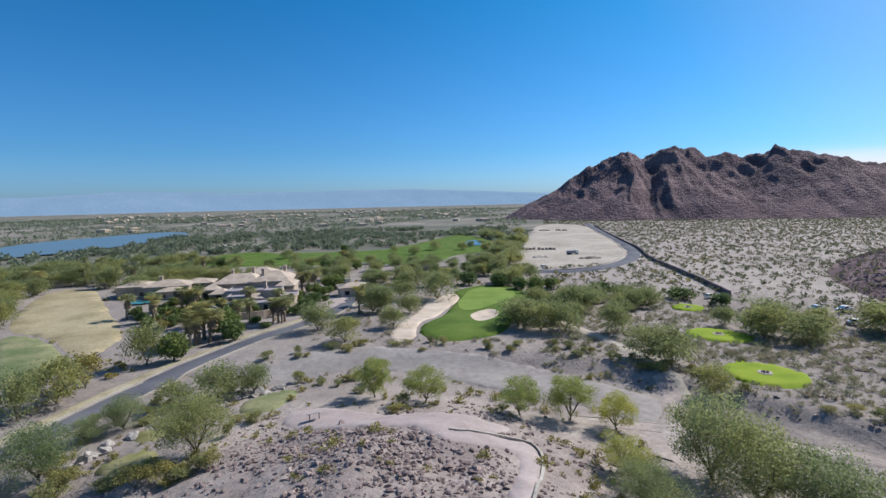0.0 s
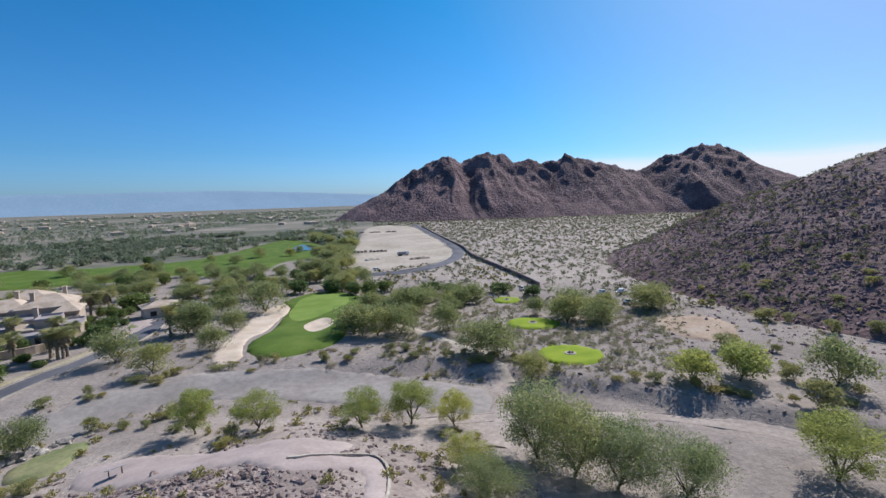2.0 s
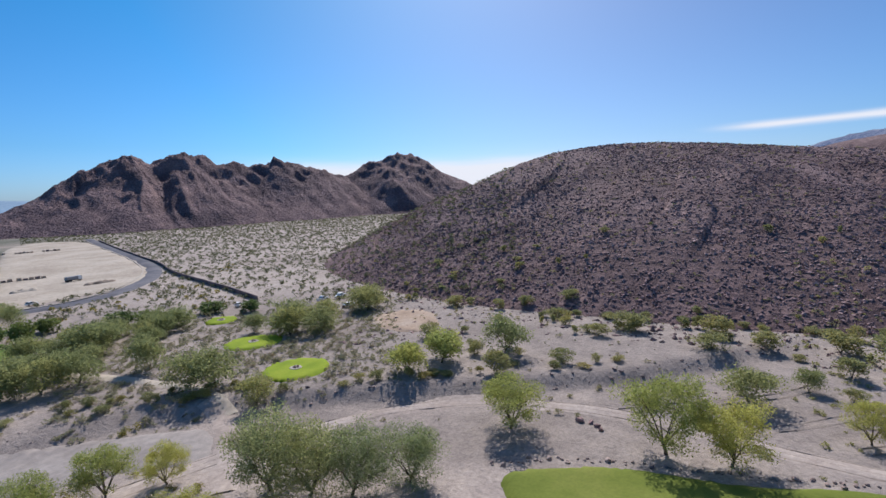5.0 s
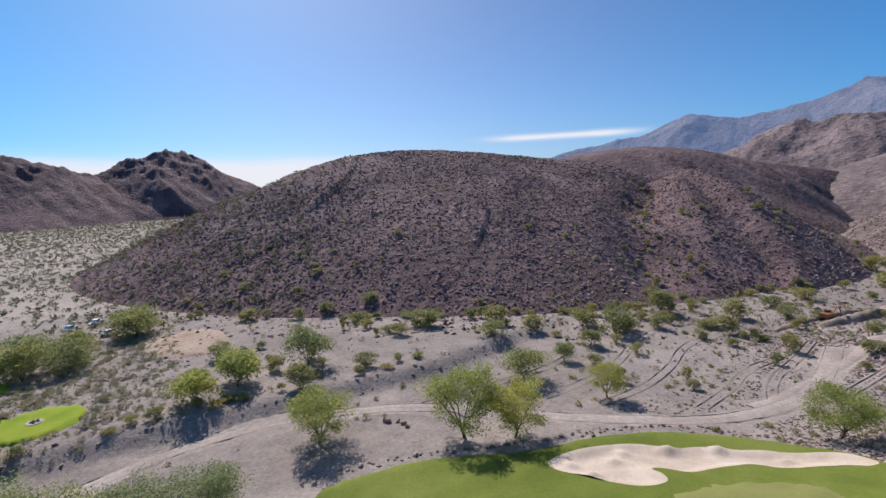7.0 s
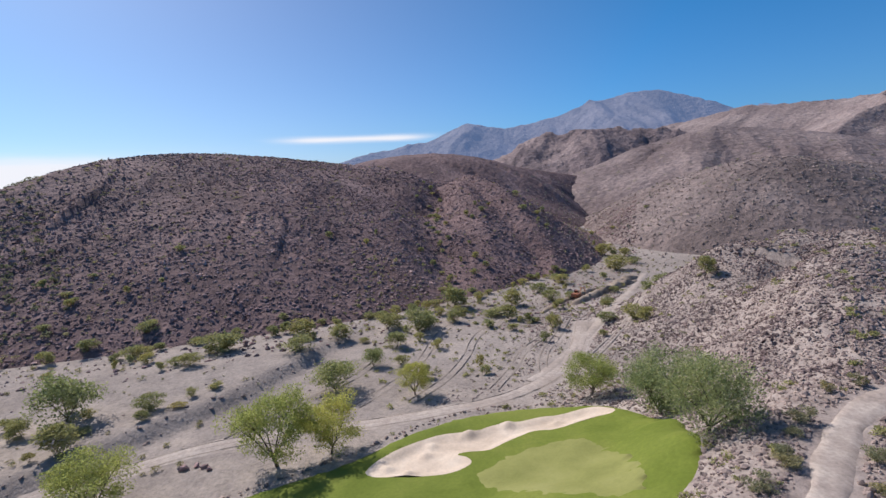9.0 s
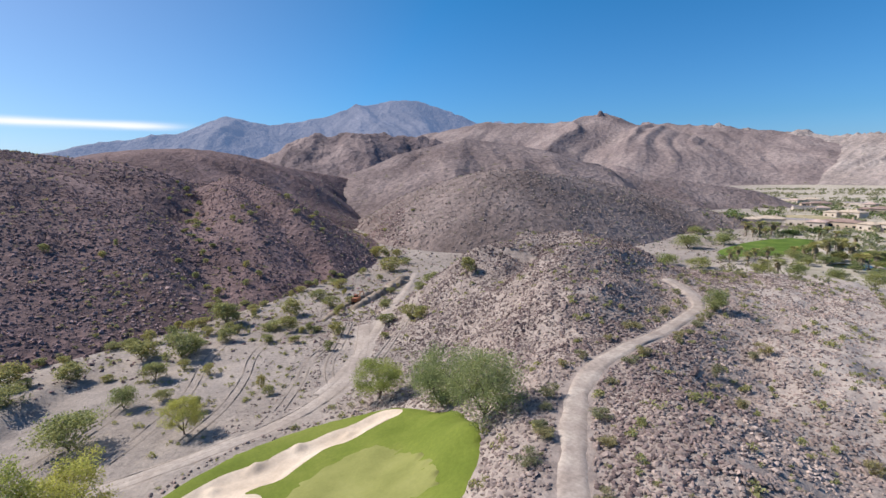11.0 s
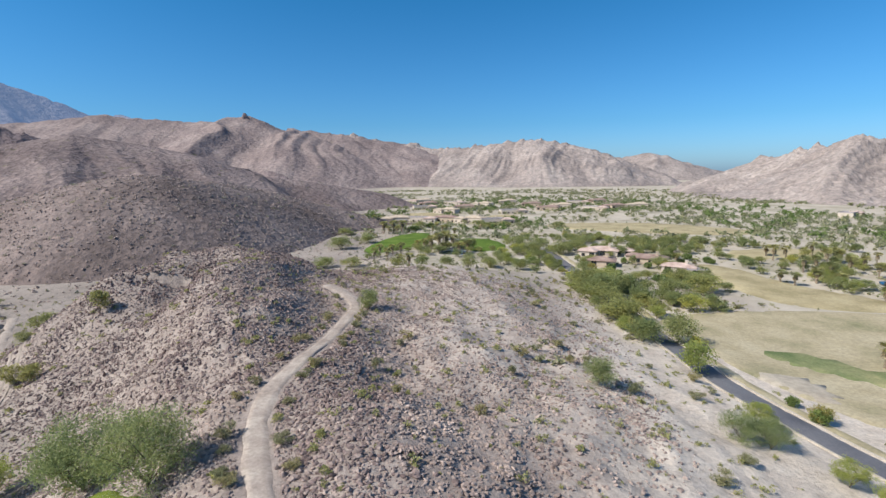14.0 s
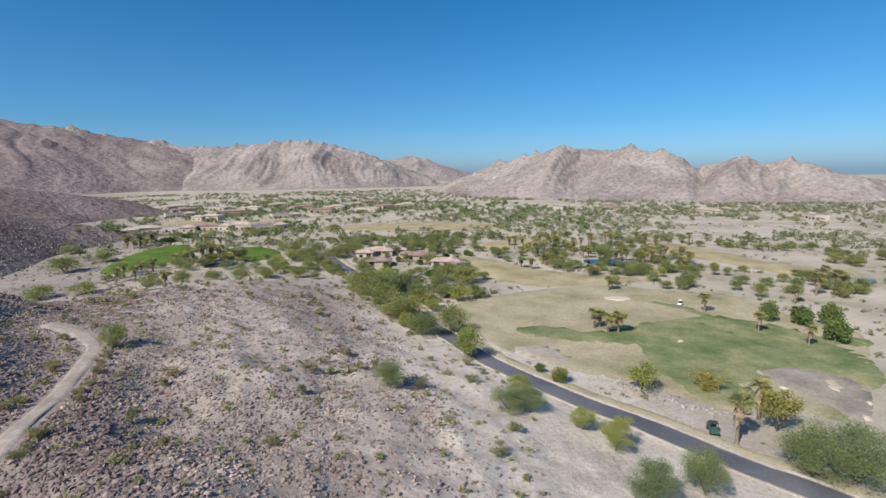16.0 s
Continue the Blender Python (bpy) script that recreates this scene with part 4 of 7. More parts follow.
BUSH_2 = [(130.7, 15.2, 4.5, 6.9), (133.2, -8.6, 3.8, 8.6), (146.9, 69.9, 3.6, 8.0), (137.5, 70.4, 2.8, 4.9), (131.1, 93.9, 2.7, 7.9), (143.6, 57.7, 2.8, 5.1), (124.7, -35.7, 1.9, 3.8), (119.5, -41.5, 1.6, 3.4), (93.9, 77.1, 3.2, 5.2), (89.0, 58.5, 2.5, 4.2), (81.2, 49.2, 3.5, 6.4), (94.2, 40.4, 2.5, 4.7), (116.1, 39.7, 2.6, 5.0), (126.5, 33.5, 2.8, 5.1), (118.3, 14.9, 3.1, 6.8), (128.1, 5.6, 3.0, 6.4), (117.1, -9.1, 3.3, 6.1), (130.9, -19.1, 3.0, 5.8), (133.1, -28.4, 3.0, 5.3), (130.2, -44.0, 3.5, 5.8), (145.9, -64.9, 3.0, 5.5), (112.8, -65.7, 2.5, 5.2)]
BUSH_3 = [(100.9, -69.2, 2.8, 4.9)]

# ---- what lies on the land: turf, sand, water, roads ----
from mathutils.geometry import delaunay_2d_cdt

DRY = surface("dry_bermuda_turf", (0.29, 0.245, 0.14), (0.385, 0.32, 0.195), (0.45, 0.38, 0.24), 14, 0.8, 0.95, 0.3, 0.05)
FAIRWAY_MIX = surface("patchy_dry_turf", (0.23, 0.22, 0.125), (0.39, 0.33, 0.22), (0.465, 0.4, 0.285), 16, 0.8, 0.95, 0.3, 0.05, 0.2)
VERGE = surface("thin_dry_verge", (0.3, 0.26, 0.17), (0.39, 0.335, 0.22), (0.42, 0.37, 0.27), 6, 0.6, 0.95, 0.3, 0.05)
MIXED = surface("half_green_turf", (0.12, 0.158, 0.065), (0.2, 0.218, 0.105), (0.31, 0.288, 0.155), 11, 0.8, 0.95, 0.3, 0.05)
LAWN = surface("watered_green_turf", (0.075, 0.125, 0.018), (0.1, 0.158, 0.024), (0.135, 0.19, 0.036), 9, 0.5, 0.9, 0.25, 0.04, 0.16, 0.2)
PUTTING = surface("mown_putting_turf", (0.15, 0.23, 0.04), (0.185, 0.265, 0.052), (0.215, 0.29, 0.066), 7, 0.4, 0.9, 0.1, 0.02, 0.16, 0.12)
PUTTING_EAST = surface("worn_putting_turf", (0.19, 0.2, 0.06), (0.23, 0.235, 0.075), (0.265, 0.265, 0.095), 7, 0.4, 0.9, 0.1, 0.02, 0.16, 0.12)
LIME = surface("bright_target_turf", (0.19, 0.27, 0.018), (0.235, 0.315, 0.022), (0.28, 0.34, 0.03), 5, 0.4, 0.9, 0.12, 0.02, 0.16, 0.14)
EAST_LAWN = surface("olive_watered_turf", (0.115, 0.15, 0.022), (0.145, 0.18, 0.03), (0.18, 0.205, 0.042), 9, 0.5, 0.9, 0.25, 0.04, 0.16, 0.2)
WASH_SAND = surface("grey_graded_wash_sand", (0.25, 0.22, 0.202), (0.3, 0.268, 0.247), (0.35, 0.316, 0.292), 16, 1.5, 0.95, 0.5, 0.12, 0.16, 0.3)
BUNKER = surface("pale_bunker_sand", (0.5, 0.405, 0.32), (0.58, 0.475, 0.38), (0.64, 0.54, 0.44), 5, 0.5, 0.95, 0.4, 0.08, 0.16, 0.15)
GRADED = surface("graded_pale_sand", (0.37, 0.315, 0.255), (0.45, 0.39, 0.32), (0.51, 0.45, 0.375), 26, 1.6, 0.95, 0.3, 0.1)
TRACKED = surface("wheel_packed_sand", (0.335, 0.28, 0.245), (0.385, 0.325, 0.288), (0.43, 0.37, 0.33), 9, 0.9, 0.95, 0.5, 0.1)
ORANGE_SAND = surface("orange_fill_sand", (0.34, 0.255, 0.19), (0.4, 0.302, 0.226), (0.43, 0.345, 0.275), 9, 0.9, 0.95, 0.4, 0.1)
DIRT = surface("grey_bare_dirt", (0.25, 0.215, 0.18), (0.32, 0.275, 0.23), (0.38, 0.335, 0.285), 7, 0.7, 0.95, 0.4, 0.08)
ASPHALT = surface("faded_asphalt", (0.1, 0.1, 0.118), (0.135, 0.134, 0.152), (0.17, 0.168, 0.185), 12, 0.4, 0.85, 0.2, 0.02, 0.16, 0.25)
CONCRETE = surface("pinkish_concrete", (0.345, 0.28, 0.26), (0.4, 0.328, 0.305), (0.45, 0.374, 0.348), 6, 0.5, 0.85, 0.15, 0.02, 0.16, 0.2)
GRAVEL_PATH = surface("compacted_gravel", (0.305, 0.247, 0.215), (0.385, 0.32, 0.28), (0.455, 0.388, 0.34), 4, 0.5, 0.95, 0.5, 0.06, 0.16, 0.3)
CURB = surface("pale_curb_concrete", (0.37, 0.33, 0.285), (0.44, 0.395, 0.34), (0.5, 0.45, 0.395), 4, 0.4)


def water_material(name, tint):
    m, nt, b = shader(name)
    b.inputs["Base Color"].default_value = (*tint, 1)
    b.inputs["Roughness"].default_value = 0.06
    b.inputs["IOR"].default_value = 1.33
    bump(nt, b, noise_tex(nt, 1.5, 4), 0.08, 0.05)
    return m


WATER = water_material("pond_water", (0.02, 0.035, 0.04))
LAKE = water_material("lake_water", (0.13, 0.18, 0.21))
LAKE.node_tree.nodes["Principled BSDF"].inputs["Roughness"].default_value = 0.3
TEE = surface("worn_tee_turf", (0.2, 0.2, 0.075), (0.27, 0.25, 0.115), (0.33, 0.295, 0.16), 4, 0.4, 0.9, 0.2, 0.03, 0.16, 0.2)
RUT = surface("loose_rutted_sand", (0.24, 0.2, 0.175), (0.29, 0.245, 0.215), (0.33, 0.285, 0.25), 4, 0.4, 0.95, 0.6, 0.1)


def chaikin(pts, times=2, closed=True):
    pts = [Vector(p[:2]) for p in pts]
    for _ in range(times):
        out = []
        pairs = zip(pts, pts[1:] + pts[:1]) if closed else zip(pts[:-1], pts[1:])
        for a, b in pairs:
            out += [a * 0.75 + b * 0.25, a * 0.25 + b * 0.75]
        pts = out if closed else [pts[0]] + out + [pts[-1]]
    return pts


def inside(x, y, poly):
    """Which of many places lie in an outline."""
    x, y = np.asarray(x, float), np.asarray(y, float)
    hit = np.zeros(x.shape, bool)
    for (ax, ay), (bx, by) in zip(poly, list(poly[1:]) + [poly[0]]):
        if ay != by:
            hit ^= ((ay > y) != (by > y)) & (x < (bx - ax) * (y - ay) / (by - ay) + ax)
    return hit


def lift_at(x, y):
    return 0.05 + 0.0012 * np.hypot(x, y)


COVERED = []  # outlines on which no scrub grows


def drape(name, label, category, outline, mat, step=2.0, extra=0.0, dish=0.0, times=2, level=None, keep_clear=True, mound=0.0, holes=(), sink=True, humps=(), bed=None):
    """A patch that follows the land inside a rounded outline. dish: how far its middle sinks; bed: the raised lawn that it lies in."""
    edge = chaikin(outline, times)
    if keep_clear:
        COVERED.append([(p.x, p.y) for p in edge])
    xs, ys = [p.x for p in edge], [p.y for p in edge]
    gx, gy = np.meshgrid(np.arange(min(xs), max(xs), step), np.arange(min(ys), max(ys), step))
    gx, gy = gx.ravel() + 0.31 * step * np.sin(gy.ravel() * 3.1), gy.ravel()
    ok = inside(gx, gy, [(p.x, p.y) for p in edge])
    pts, lines = list(edge), [(i, (i + 1) % len(edge)) for i in range(len(edge))]
    cuts = [chaikin(h, 2) for h in holes]
    for c in cuts:
        n = len(pts)
        pts += c
        lines += [(n + i, n + (i + 1) % len(c)) for i in range(len(c))]
    pts += [Vector((a, b)) for a, b in zip(gx[ok], gy[ok])]
    v, _, f, *_ = delaunay_2d_cdt(pts, lines, [], 1, 1e-4)
    for c in cuts:
        mid = [(sum((v[i] for i in t), Vector((0, 0)))) / 3 for t in f]
        gone = inside([m.x for m in mid], [m.y for m in mid], [(p.x, p.y) for p in c])
        f = [t for t, g in zip(f, gone) if not g]
    vx, vy = np.array([p.x for p in v]), np.array([p.y for p in v])
    z = ground_h(vx, vy) + lift_at(vx, vy) + extra
    if level is not None:
        z = np.full(len(v), level) + lift_at(vx, vy)
    if sink and level is None:
        z[:len(edge)] = ground_h(vx[:len(edge)], vy[:len(edge)]) - 0.12
    if mound:
        d, _ = along(vx, vy, [(p.x, p.y, 0) for p in edge + edge[:1]])
        z = z + mound * smooth(0, 2.0, d)
    if bed:
        lap = chaikin(bed, 2)
        d, _ = along(vx, vy, [(p.x, p.y, 0) for p in lap + lap[:1]])
        z = z + 0.6 * smooth(0, 2.0, d)
        if not dish:
            z[:len(edge)] -= 0.14
    if dish:
        d, _ = along(vx, vy, [(p.x, p.y, 0) for p in edge + edge[:1]])
        z = z - dish * smooth(0, 2.2, d) + 0.3 * dish * fbm(vx, vy, 3.0, 3, 88) * smooth(0, 1.5, d)
    for hx, hy in humps:
        z = z + 0.65 * np.exp(-((vx - hx) ** 2 + (vy - hy) ** 2) / 0.9)
    me = mesh_np(name, np.stack([vx, vy, z], -1), np.array([t for t in f if len(t) == 3]), [mat], True)
    return tagged(new(name, me), label, category, kind="structure")


def resample(pts, step, closed=False):
    """Evenly spaced places along a rounded line."""
    c = np.array([[p.x, p.y] for p in chaikin(pts, 3, closed)])
    s = np.concatenate([[0], np.cumsum(np.hypot(*np.diff(c, axis=0).T))])
    u = np.linspace(0, s[-1], max(2, int(s[-1] / step)))
    return np.stack([np.interp(u, s, c[:, 0]), np.interp(u, s, c[:, 1])], -1)


def offset_line(c, side):
    t = np.gradient(c, axis=0)
    t /= np.hypot(*t.T)[:, None] + 1e-9
    return c + np.stack([t[:, 1], -t[:, 0]], -1) * side


def ribbon(name, label, category, line, width, mat, step=1.5, extra=0.02, wobble=0.0, cross=5):
    """A road or path of even width that follows the land."""
    c = resample(line, step)
    cols = []
    for k in range(cross):
        w = (k / (cross - 1) - 0.5) * width
        if wobble and k in (0, cross - 1):
            w = w + wobble * fbm(c[:, 0], c[:, 1], 4, 3, 91 + k)
            q = c + (offset_line(c, 1.0) - c) * np.asarray(w)[:, None]
        else:
            q = offset_line(c, w)
        cols.append(np.column_stack([q, ground_h(q[:, 0], q[:, 1]) + lift_at(q[:, 0], q[:, 1]) + extra]))
    for k, w in ((0, -width / 2 - 0.25), (cross - 1, width / 2 + 0.25)):
        cols[k][:, 2] = ground_h(cols[k][:, 0], cols[k][:, 1]) - 0.08
    COVERED.append([tuple(p) for p in offset_line(c, -width / 2 - 0.4)] + [tuple(p) for p in offset_line(c, width / 2 + 0.4)[::-1]])
    v = np.stack(cols, 1).reshape(-1, 3)
    return tagged(new(name, mesh_np(name, v, grid_faces(len(c), cross), [mat], True)), label, category, kind="structure")


def kerb(name, label, line, width, height, mat, step=1.2):
    """A raised edge with a top and two sides."""
    c = resample(line, step)
    rows = []
    for side, up in ((-width / 2, -0.3), (-width / 2, height), (width / 2, height), (width / 2, -0.3)):
        q = offset_line(c, side)
        rows.append(np.column_stack([q, ground_h(q[:, 0], q[:, 1]) + lift_at(q[:, 0], q[:, 1]) + up]))
    v = np.stack(rows, 1).reshape(-1, 3)
    return tagged(new(name, mesh_np(name, v, grid_faces(len(c), 4), [mat])), label, "kerb", kind="structure")


# north: the par-three green, the target greens, the fairway and the ponds
drape("lawn_north", "watered green lawn round the putting green", "lawn", GREEN_A, LAWN, 1.6, 0.06, mound=0.5, holes=[BUNKER_A2])
drape("putting_green_north", "closely mown light green putting surface", "green", PUTTING_A, PUTTING, 1.6, 0.62, sink=False)
drape("bunker_north", "long pale sand bunker beside the green", "bunker", BUNKER_A, BUNKER, 1.2, 0.1, 0.06)
drape("bunker_small_north", "small pale sand bunker in the lawn", "bunker", BUNKER_A2, BUNKER, 0.8, 0.55, 0.5, sink=False)
for k, (tx, ty, tr) in enumerate(TARGETS):
    ring = [(tx + tr * 1.03 * math.cos(i * 0.524) * (1 + 0.05 * math.sin(3 * i + k)), ty + tr * math.sin(i * 0.524) * (1 + 0.05 * math.cos(2 * i))) for i in range(12)]
    drape("target_green", "round bright green practice target with a small marker", "green", ring, LIME, 1.2, 0.25)
drape("fairway_north", "green fairway between rows of trees", "fairway", FAIRWAY_N, LAWN, 5, 0.1)
drape("pond_north", "small blue pond beside the fairway", "pond", POND_N, WATER, 6, 0.35, level=0.35)
drape("lake_west", "wide blue lake with pale shore", "lake", LAKE_W, LAKE, 20, 0, level=0.6)
drape("fairway_west", "dry straw-coloured fairway", "fairway", FAIRWAY_W, DRY, 4, 0.1)
drape("rough_west", "half-green turf beside the dry fairway", "fairway", ROUGH_W, MIXED, 3, 0.15)
drape("lot", "graded pale sand building lot", "ground", LOT, GRADED, 8, 0.05)
ribbon("lot_road", "curving faded asphalt road beside the building lot", "road", LOT_ROAD, 9.5, ASPHALT, 3, 0.2)
for k, t in enumerate((SMALL_TEE_1, SMALL_TEE_2, SMALL_TEE_3)):
    drape("tee_box", "small shaded tee of worn green turf" if k else "small watered tee of green turf", "tee", t, TEE if k else MIXED, 1.2, 0.25)

# the road that runs past the spur, with pale kerbs
ribbon("road", "faded blue-grey asphalt road with pale kerbs", "road", ROAD, 6.6, ASPHALT, 2, 0.03)
for side in (-3.45, 3.45):
    kerb("road_kerb", "pale concrete kerb along the road", [tuple(p) for p in offset_line(resample(ROAD, 4), side)], 0.35, 0.14, CURB, 2.5)
for side, wide in ((-5.4, 3.0),):
    ribbon("verge", "narrow strip of dry straw-coloured grass beside the road", "verge", [tuple(p) for p in offset_line(resample(ROAD, 4), side)], wide, VERGE, 3, 0.0, 0.8)

# the spur: concrete terrace with its kerb, and the gravel path along the crest
drape("terrace_path", "pinkish concrete cart path widening to a turnaround", "path", TERRACE, CONCRETE, 1.0, 0.05)
kerb("terrace_kerb", "low stone kerb round the bend of the cart path", TERRACE_CURB, 0.35, 0.25, CURB)
ribbon("hill_path", "pale compacted gravel path over the stony spur", "path", HILL_PATH, 2.9, GRAVEL_PATH, 0.8, 0.06, 0.7, 7)

# the wash
drape("graded_wash", "smooth grey graded sand of the wash", "ground", WASH_BAND, WASH_SAND, 1.6, 0.0)
ribbon("wash_track", "pale wheel-packed dirt track along the wash", "track", TRACK, 5.2, TRACKED, 1.5, 0.02, 1.4)
ribbon("cross_track", "pale sandy track across the wash", "track", TRACK_N, 4.2, TRACKED, 1.2, 0.05, 1.0)
SIDE_TRACK = [(170, -118), (146, -96), (128, -78), (108, -58), (92, -42), (85, -32)]
GARDEN_PATH = [(30, 140), (34, 128), (37.5, 118.8), (40.4, 107), (43.8, 99.3), (44, 90), (43.3, 83.5)]
ruts = resample(TRACK, 2)
for k, side in enumerate((-1.7, -0.1, 1.5)):
    ribbon("wheel_rut", "shallow wheel rut pressed into the dirt track", "track", [tuple(p) for p in offset_line(ruts, side)], 0.55, RUT, 1.5, 0.05, 0.5, 3)
for k, arc in enumerate((
    [(84, -8), (92, -16), (104, -24), (118, -30), (132, -42)],
    [(82, 6), (92, -4), (106, -14), (122, -20), (140, -34)],
    [(84, -24), (94, -32), (104, -38), (112, -48)],
    [(80, 24), (90, 14), (98, 4), (110, -4)],
    [(86, -36), (98, -40), (110, -50), (124, -60)],
    [(92, -50), (104, -66), (118, -80), (136, -98)],
)):
    for side in (-0.9, 0.9):
        ribbon("wheel_rut", "faint curved wheel rut across the wash sand", "track", [tuple(p) for p in offset_line(resample(arc, 2), side)], 0.5, RUT, 1.5, 0.03, 0.5, 3)
ribbon("side_track", "faint dirt track crossing the wash to the trench", "track", SIDE_TRACK, 3.4, TRACKED, 1.6, 0.02, 1.0)
ribbon("garden_path", "pale sandy path between the target greens", "path", GARDEN_PATH, 3.0, GRADED, 1.5, 0.05, 0.9)
drape("orange_fill", "patch of orange-tinted fill sand", "ground", [(101, 80), (112, 86), (121, 95), (118, 107), (106, 110), (97, 100), (94, 88)], ORANGE_SAND, 3, 0.0, keep_clear=False)
LAWN_B_ALL = LAWN_B[:10] + [(55, -38.5), (44, -35.5), (36, -30), (30, -22), (30, -8), (38, 10), (44, 26)]
drape("lawn_east", "watered green lawn along the wash", "lawn", LAWN_B_ALL, EAST_LAWN, 1.2, 0.06, mound=0.6, holes=[BUNKER_B])
drape("putting_green_east", "closely mown light green putting surface", "green", PUTTING_B, PUTTING_EAST, 1.2, 0.1, sink=False, bed=LAWN_B_ALL)
drape("bunker_east", "long scalloped pale sand bunker", "bunker", BUNKER_B, BUNKER, 0.5, 0.06, 0.5, sink=False, bed=LAWN_B_ALL, humps=[(64.5, -8), (65.8, -14), (66.2, -20.5), (63.5, -27.5), (57.5, -3.5), (60.5, -0.8), (62, -6.5), (59.5, -31.5)])

# south: the old course
drape("fairway_south", "dry straw-coloured fairway with green patches", "fairway", FAIRWAY_S, FAIRWAY_MIX, 3, 0.05)
drape("turf_south", "green tongue of watered turf", "fairway", TURF_S1, MIXED, 3, 0.14)
drape("turf_south", "broad green fairway with worn patches", "fairway", TURF_S4, MIXED, 3, 0.1)
drape("turf_south", "half-green turf above the rubble slope", "fairway", TURF_S2, MIXED, 3, 0.14)
drape("turf_south", "green band of turf under the trees", "fairway", TURF_S3, MIXED, 3, 0.14)
drape("bare_dirt_south", "grey bare dirt round the bunkers", "ground", DIRT_S, DIRT, 3, 0.22)
drape("bare_sand_south", "bare pale sand in the fairway", "ground", BARE_S, GRADED, 3, 0.18)
for b in (BUNKER_S1, BUNKER_S2, BUNKER_S3, BUNKER_S4, BUNKER_S5, BUNKER_S6, BUNKER_S7):
    drape("bunker_south", "small pale sand bunker", "bunker", b, BUNKER, 1.0, 0.3, 0.04)
for s in (STRIP_1, STRIP_2, STRIP_3, STRIP_4, STRIP_5, STRIP_6):
    drape("far_fairway", "dry straw-coloured fairway far off", "fairway", s, DRY, 8, 0.2)
drape("green_south", "deep green lawn by the palms", "lawn", GREEN_S1, LAWN, 6, 0.2)
drape("green_south", "deep green lawn beside the pond", "lawn", GREEN_S2, LAWN, 6, 0.2)
drape("pond_south", "dark pond by the palms", "pond", POND_S, WATER, 6, 0.4, level=0.3)
drape("creek_south", "dark creek under palms", "pond", CREEK_S, WATER, 6, 0.4, level=0.3)
drape("pool_south", "blue pool at the edge of the course", "pond", POOL_S, LAKE, 6, 0.4, level=0.3)

# ---- plants and stones ----
PALO_LEAF = leaf("palo_verde_leaf", (0.31, 0.34, 0.1), (0.51, 0.52, 0.175), 0.54)
MESQ_LEAF = leaf("mesquite_leaf", (0.228, 0.27, 0.122), (0.405, 0.44, 0.21), 0.56)
DENSE_LEAF = leaf("ficus_leaf", (0.11, 0.155, 0.052), (0.225, 0.29, 0.1), 0.32)
OCHRE_LEAF = leaf("ochre_bush_leaf", (0.22, 0.2, 0.06), (0.4, 0.36, 0.13), 0.3)
PALM_LEAF = leaf("fan_palm_leaf", (0.23, 0.24, 0.095), (0.45, 0.43, 0.2), 0.4)
SCRUB_LEAF = leaf("creosote_leaf", (0.24, 0.235, 0.135), (0.41, 0.39, 0.235), 0.36)
PLAIN_LEAF = leaf("dark_creosote_leaf", (0.135, 0.14, 0.08), (0.25, 0.25, 0.14), 0.36)
GREY_LEAF = leaf("brittlebush_leaf", (0.27, 0.25, 0.18), (0.46, 0.42, 0.32), 0.3)
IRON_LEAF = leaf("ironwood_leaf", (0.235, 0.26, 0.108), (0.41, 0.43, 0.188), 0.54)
BUSH_LEAF = leaf("wash_bush_leaf", (0.255, 0.26, 0.105), (0.44, 0.43, 0.195), 0.45)
VILLAGE_LEAF = leaf("far_tree_leaf", (0.165, 0.19, 0.122), (0.295, 0.32, 0.205), 0.4)
HILL_LEAF = leaf("hill_shrub_leaf", (0.25, 0.24, 0.13), (0.4, 0.375, 0.215), 0.45)
BARK = surface("grey_brown_bark", (0.1, 0.08, 0.06), (0.16, 0.13, 0.1), (0.22, 0.18, 0.14), 0.6, 0.1)
PALM_BARK = surface("palm_bark", (0.17, 0.13, 0.095), (0.25, 0.2, 0.15), (0.31, 0.25, 0.19), 0.6, 0.1)
THATCH = surface("dead_palm_thatch", (0.2, 0.15, 0.09), (0.3, 0.235, 0.15), (0.37, 0.3, 0.2), 0.6, 0.1)


def part(name, me, parent, label=""):
    ob = new(name, me)
    ob.parent = parent
    return tagged(ob, label) if label else ob


def tube(points, radii, sides=6):
    """Rings round a bent line."""
    v, f = [], []
    for k, (p, r) in enumerate(zip(points, radii)):
        a = points[max(0, k - 1)]
        b = points[min(len(points) - 1, k + 1)]
        t = (Vector(b) - Vector(a)).normalized()
        u = t.orthogonal().normalized()
        w = t.cross(u)
        for i in range(sides):
            q = 2 * math.pi * i / sides
            v.append(Vector(p) + (u * math.cos(q) + w * math.sin(q)) * r)
    for k in range(len(points) - 1):
        for i in range(sides):
            j = (i + 1) % sides
            f.append((k * sides + i, k * sides + j, (k + 1) * sides + j, (k + 1) * sides + i))
    return v, f


def join(pieces):
    v, f = [], []
    for a, b in pieces:
        n = len(v)
        v += [tuple(p) for p in a]
        f += [tuple(i + n for i in q) for q in b]
    return v, f


def plain_mesh(name, v, f, mats):
    me = bpy.data.meshes.new(name)
    me.from_pydata([tuple(p) for p in v], [], f)
    for m in mats:
        me.materials.append(m)
    me.update()
    return me


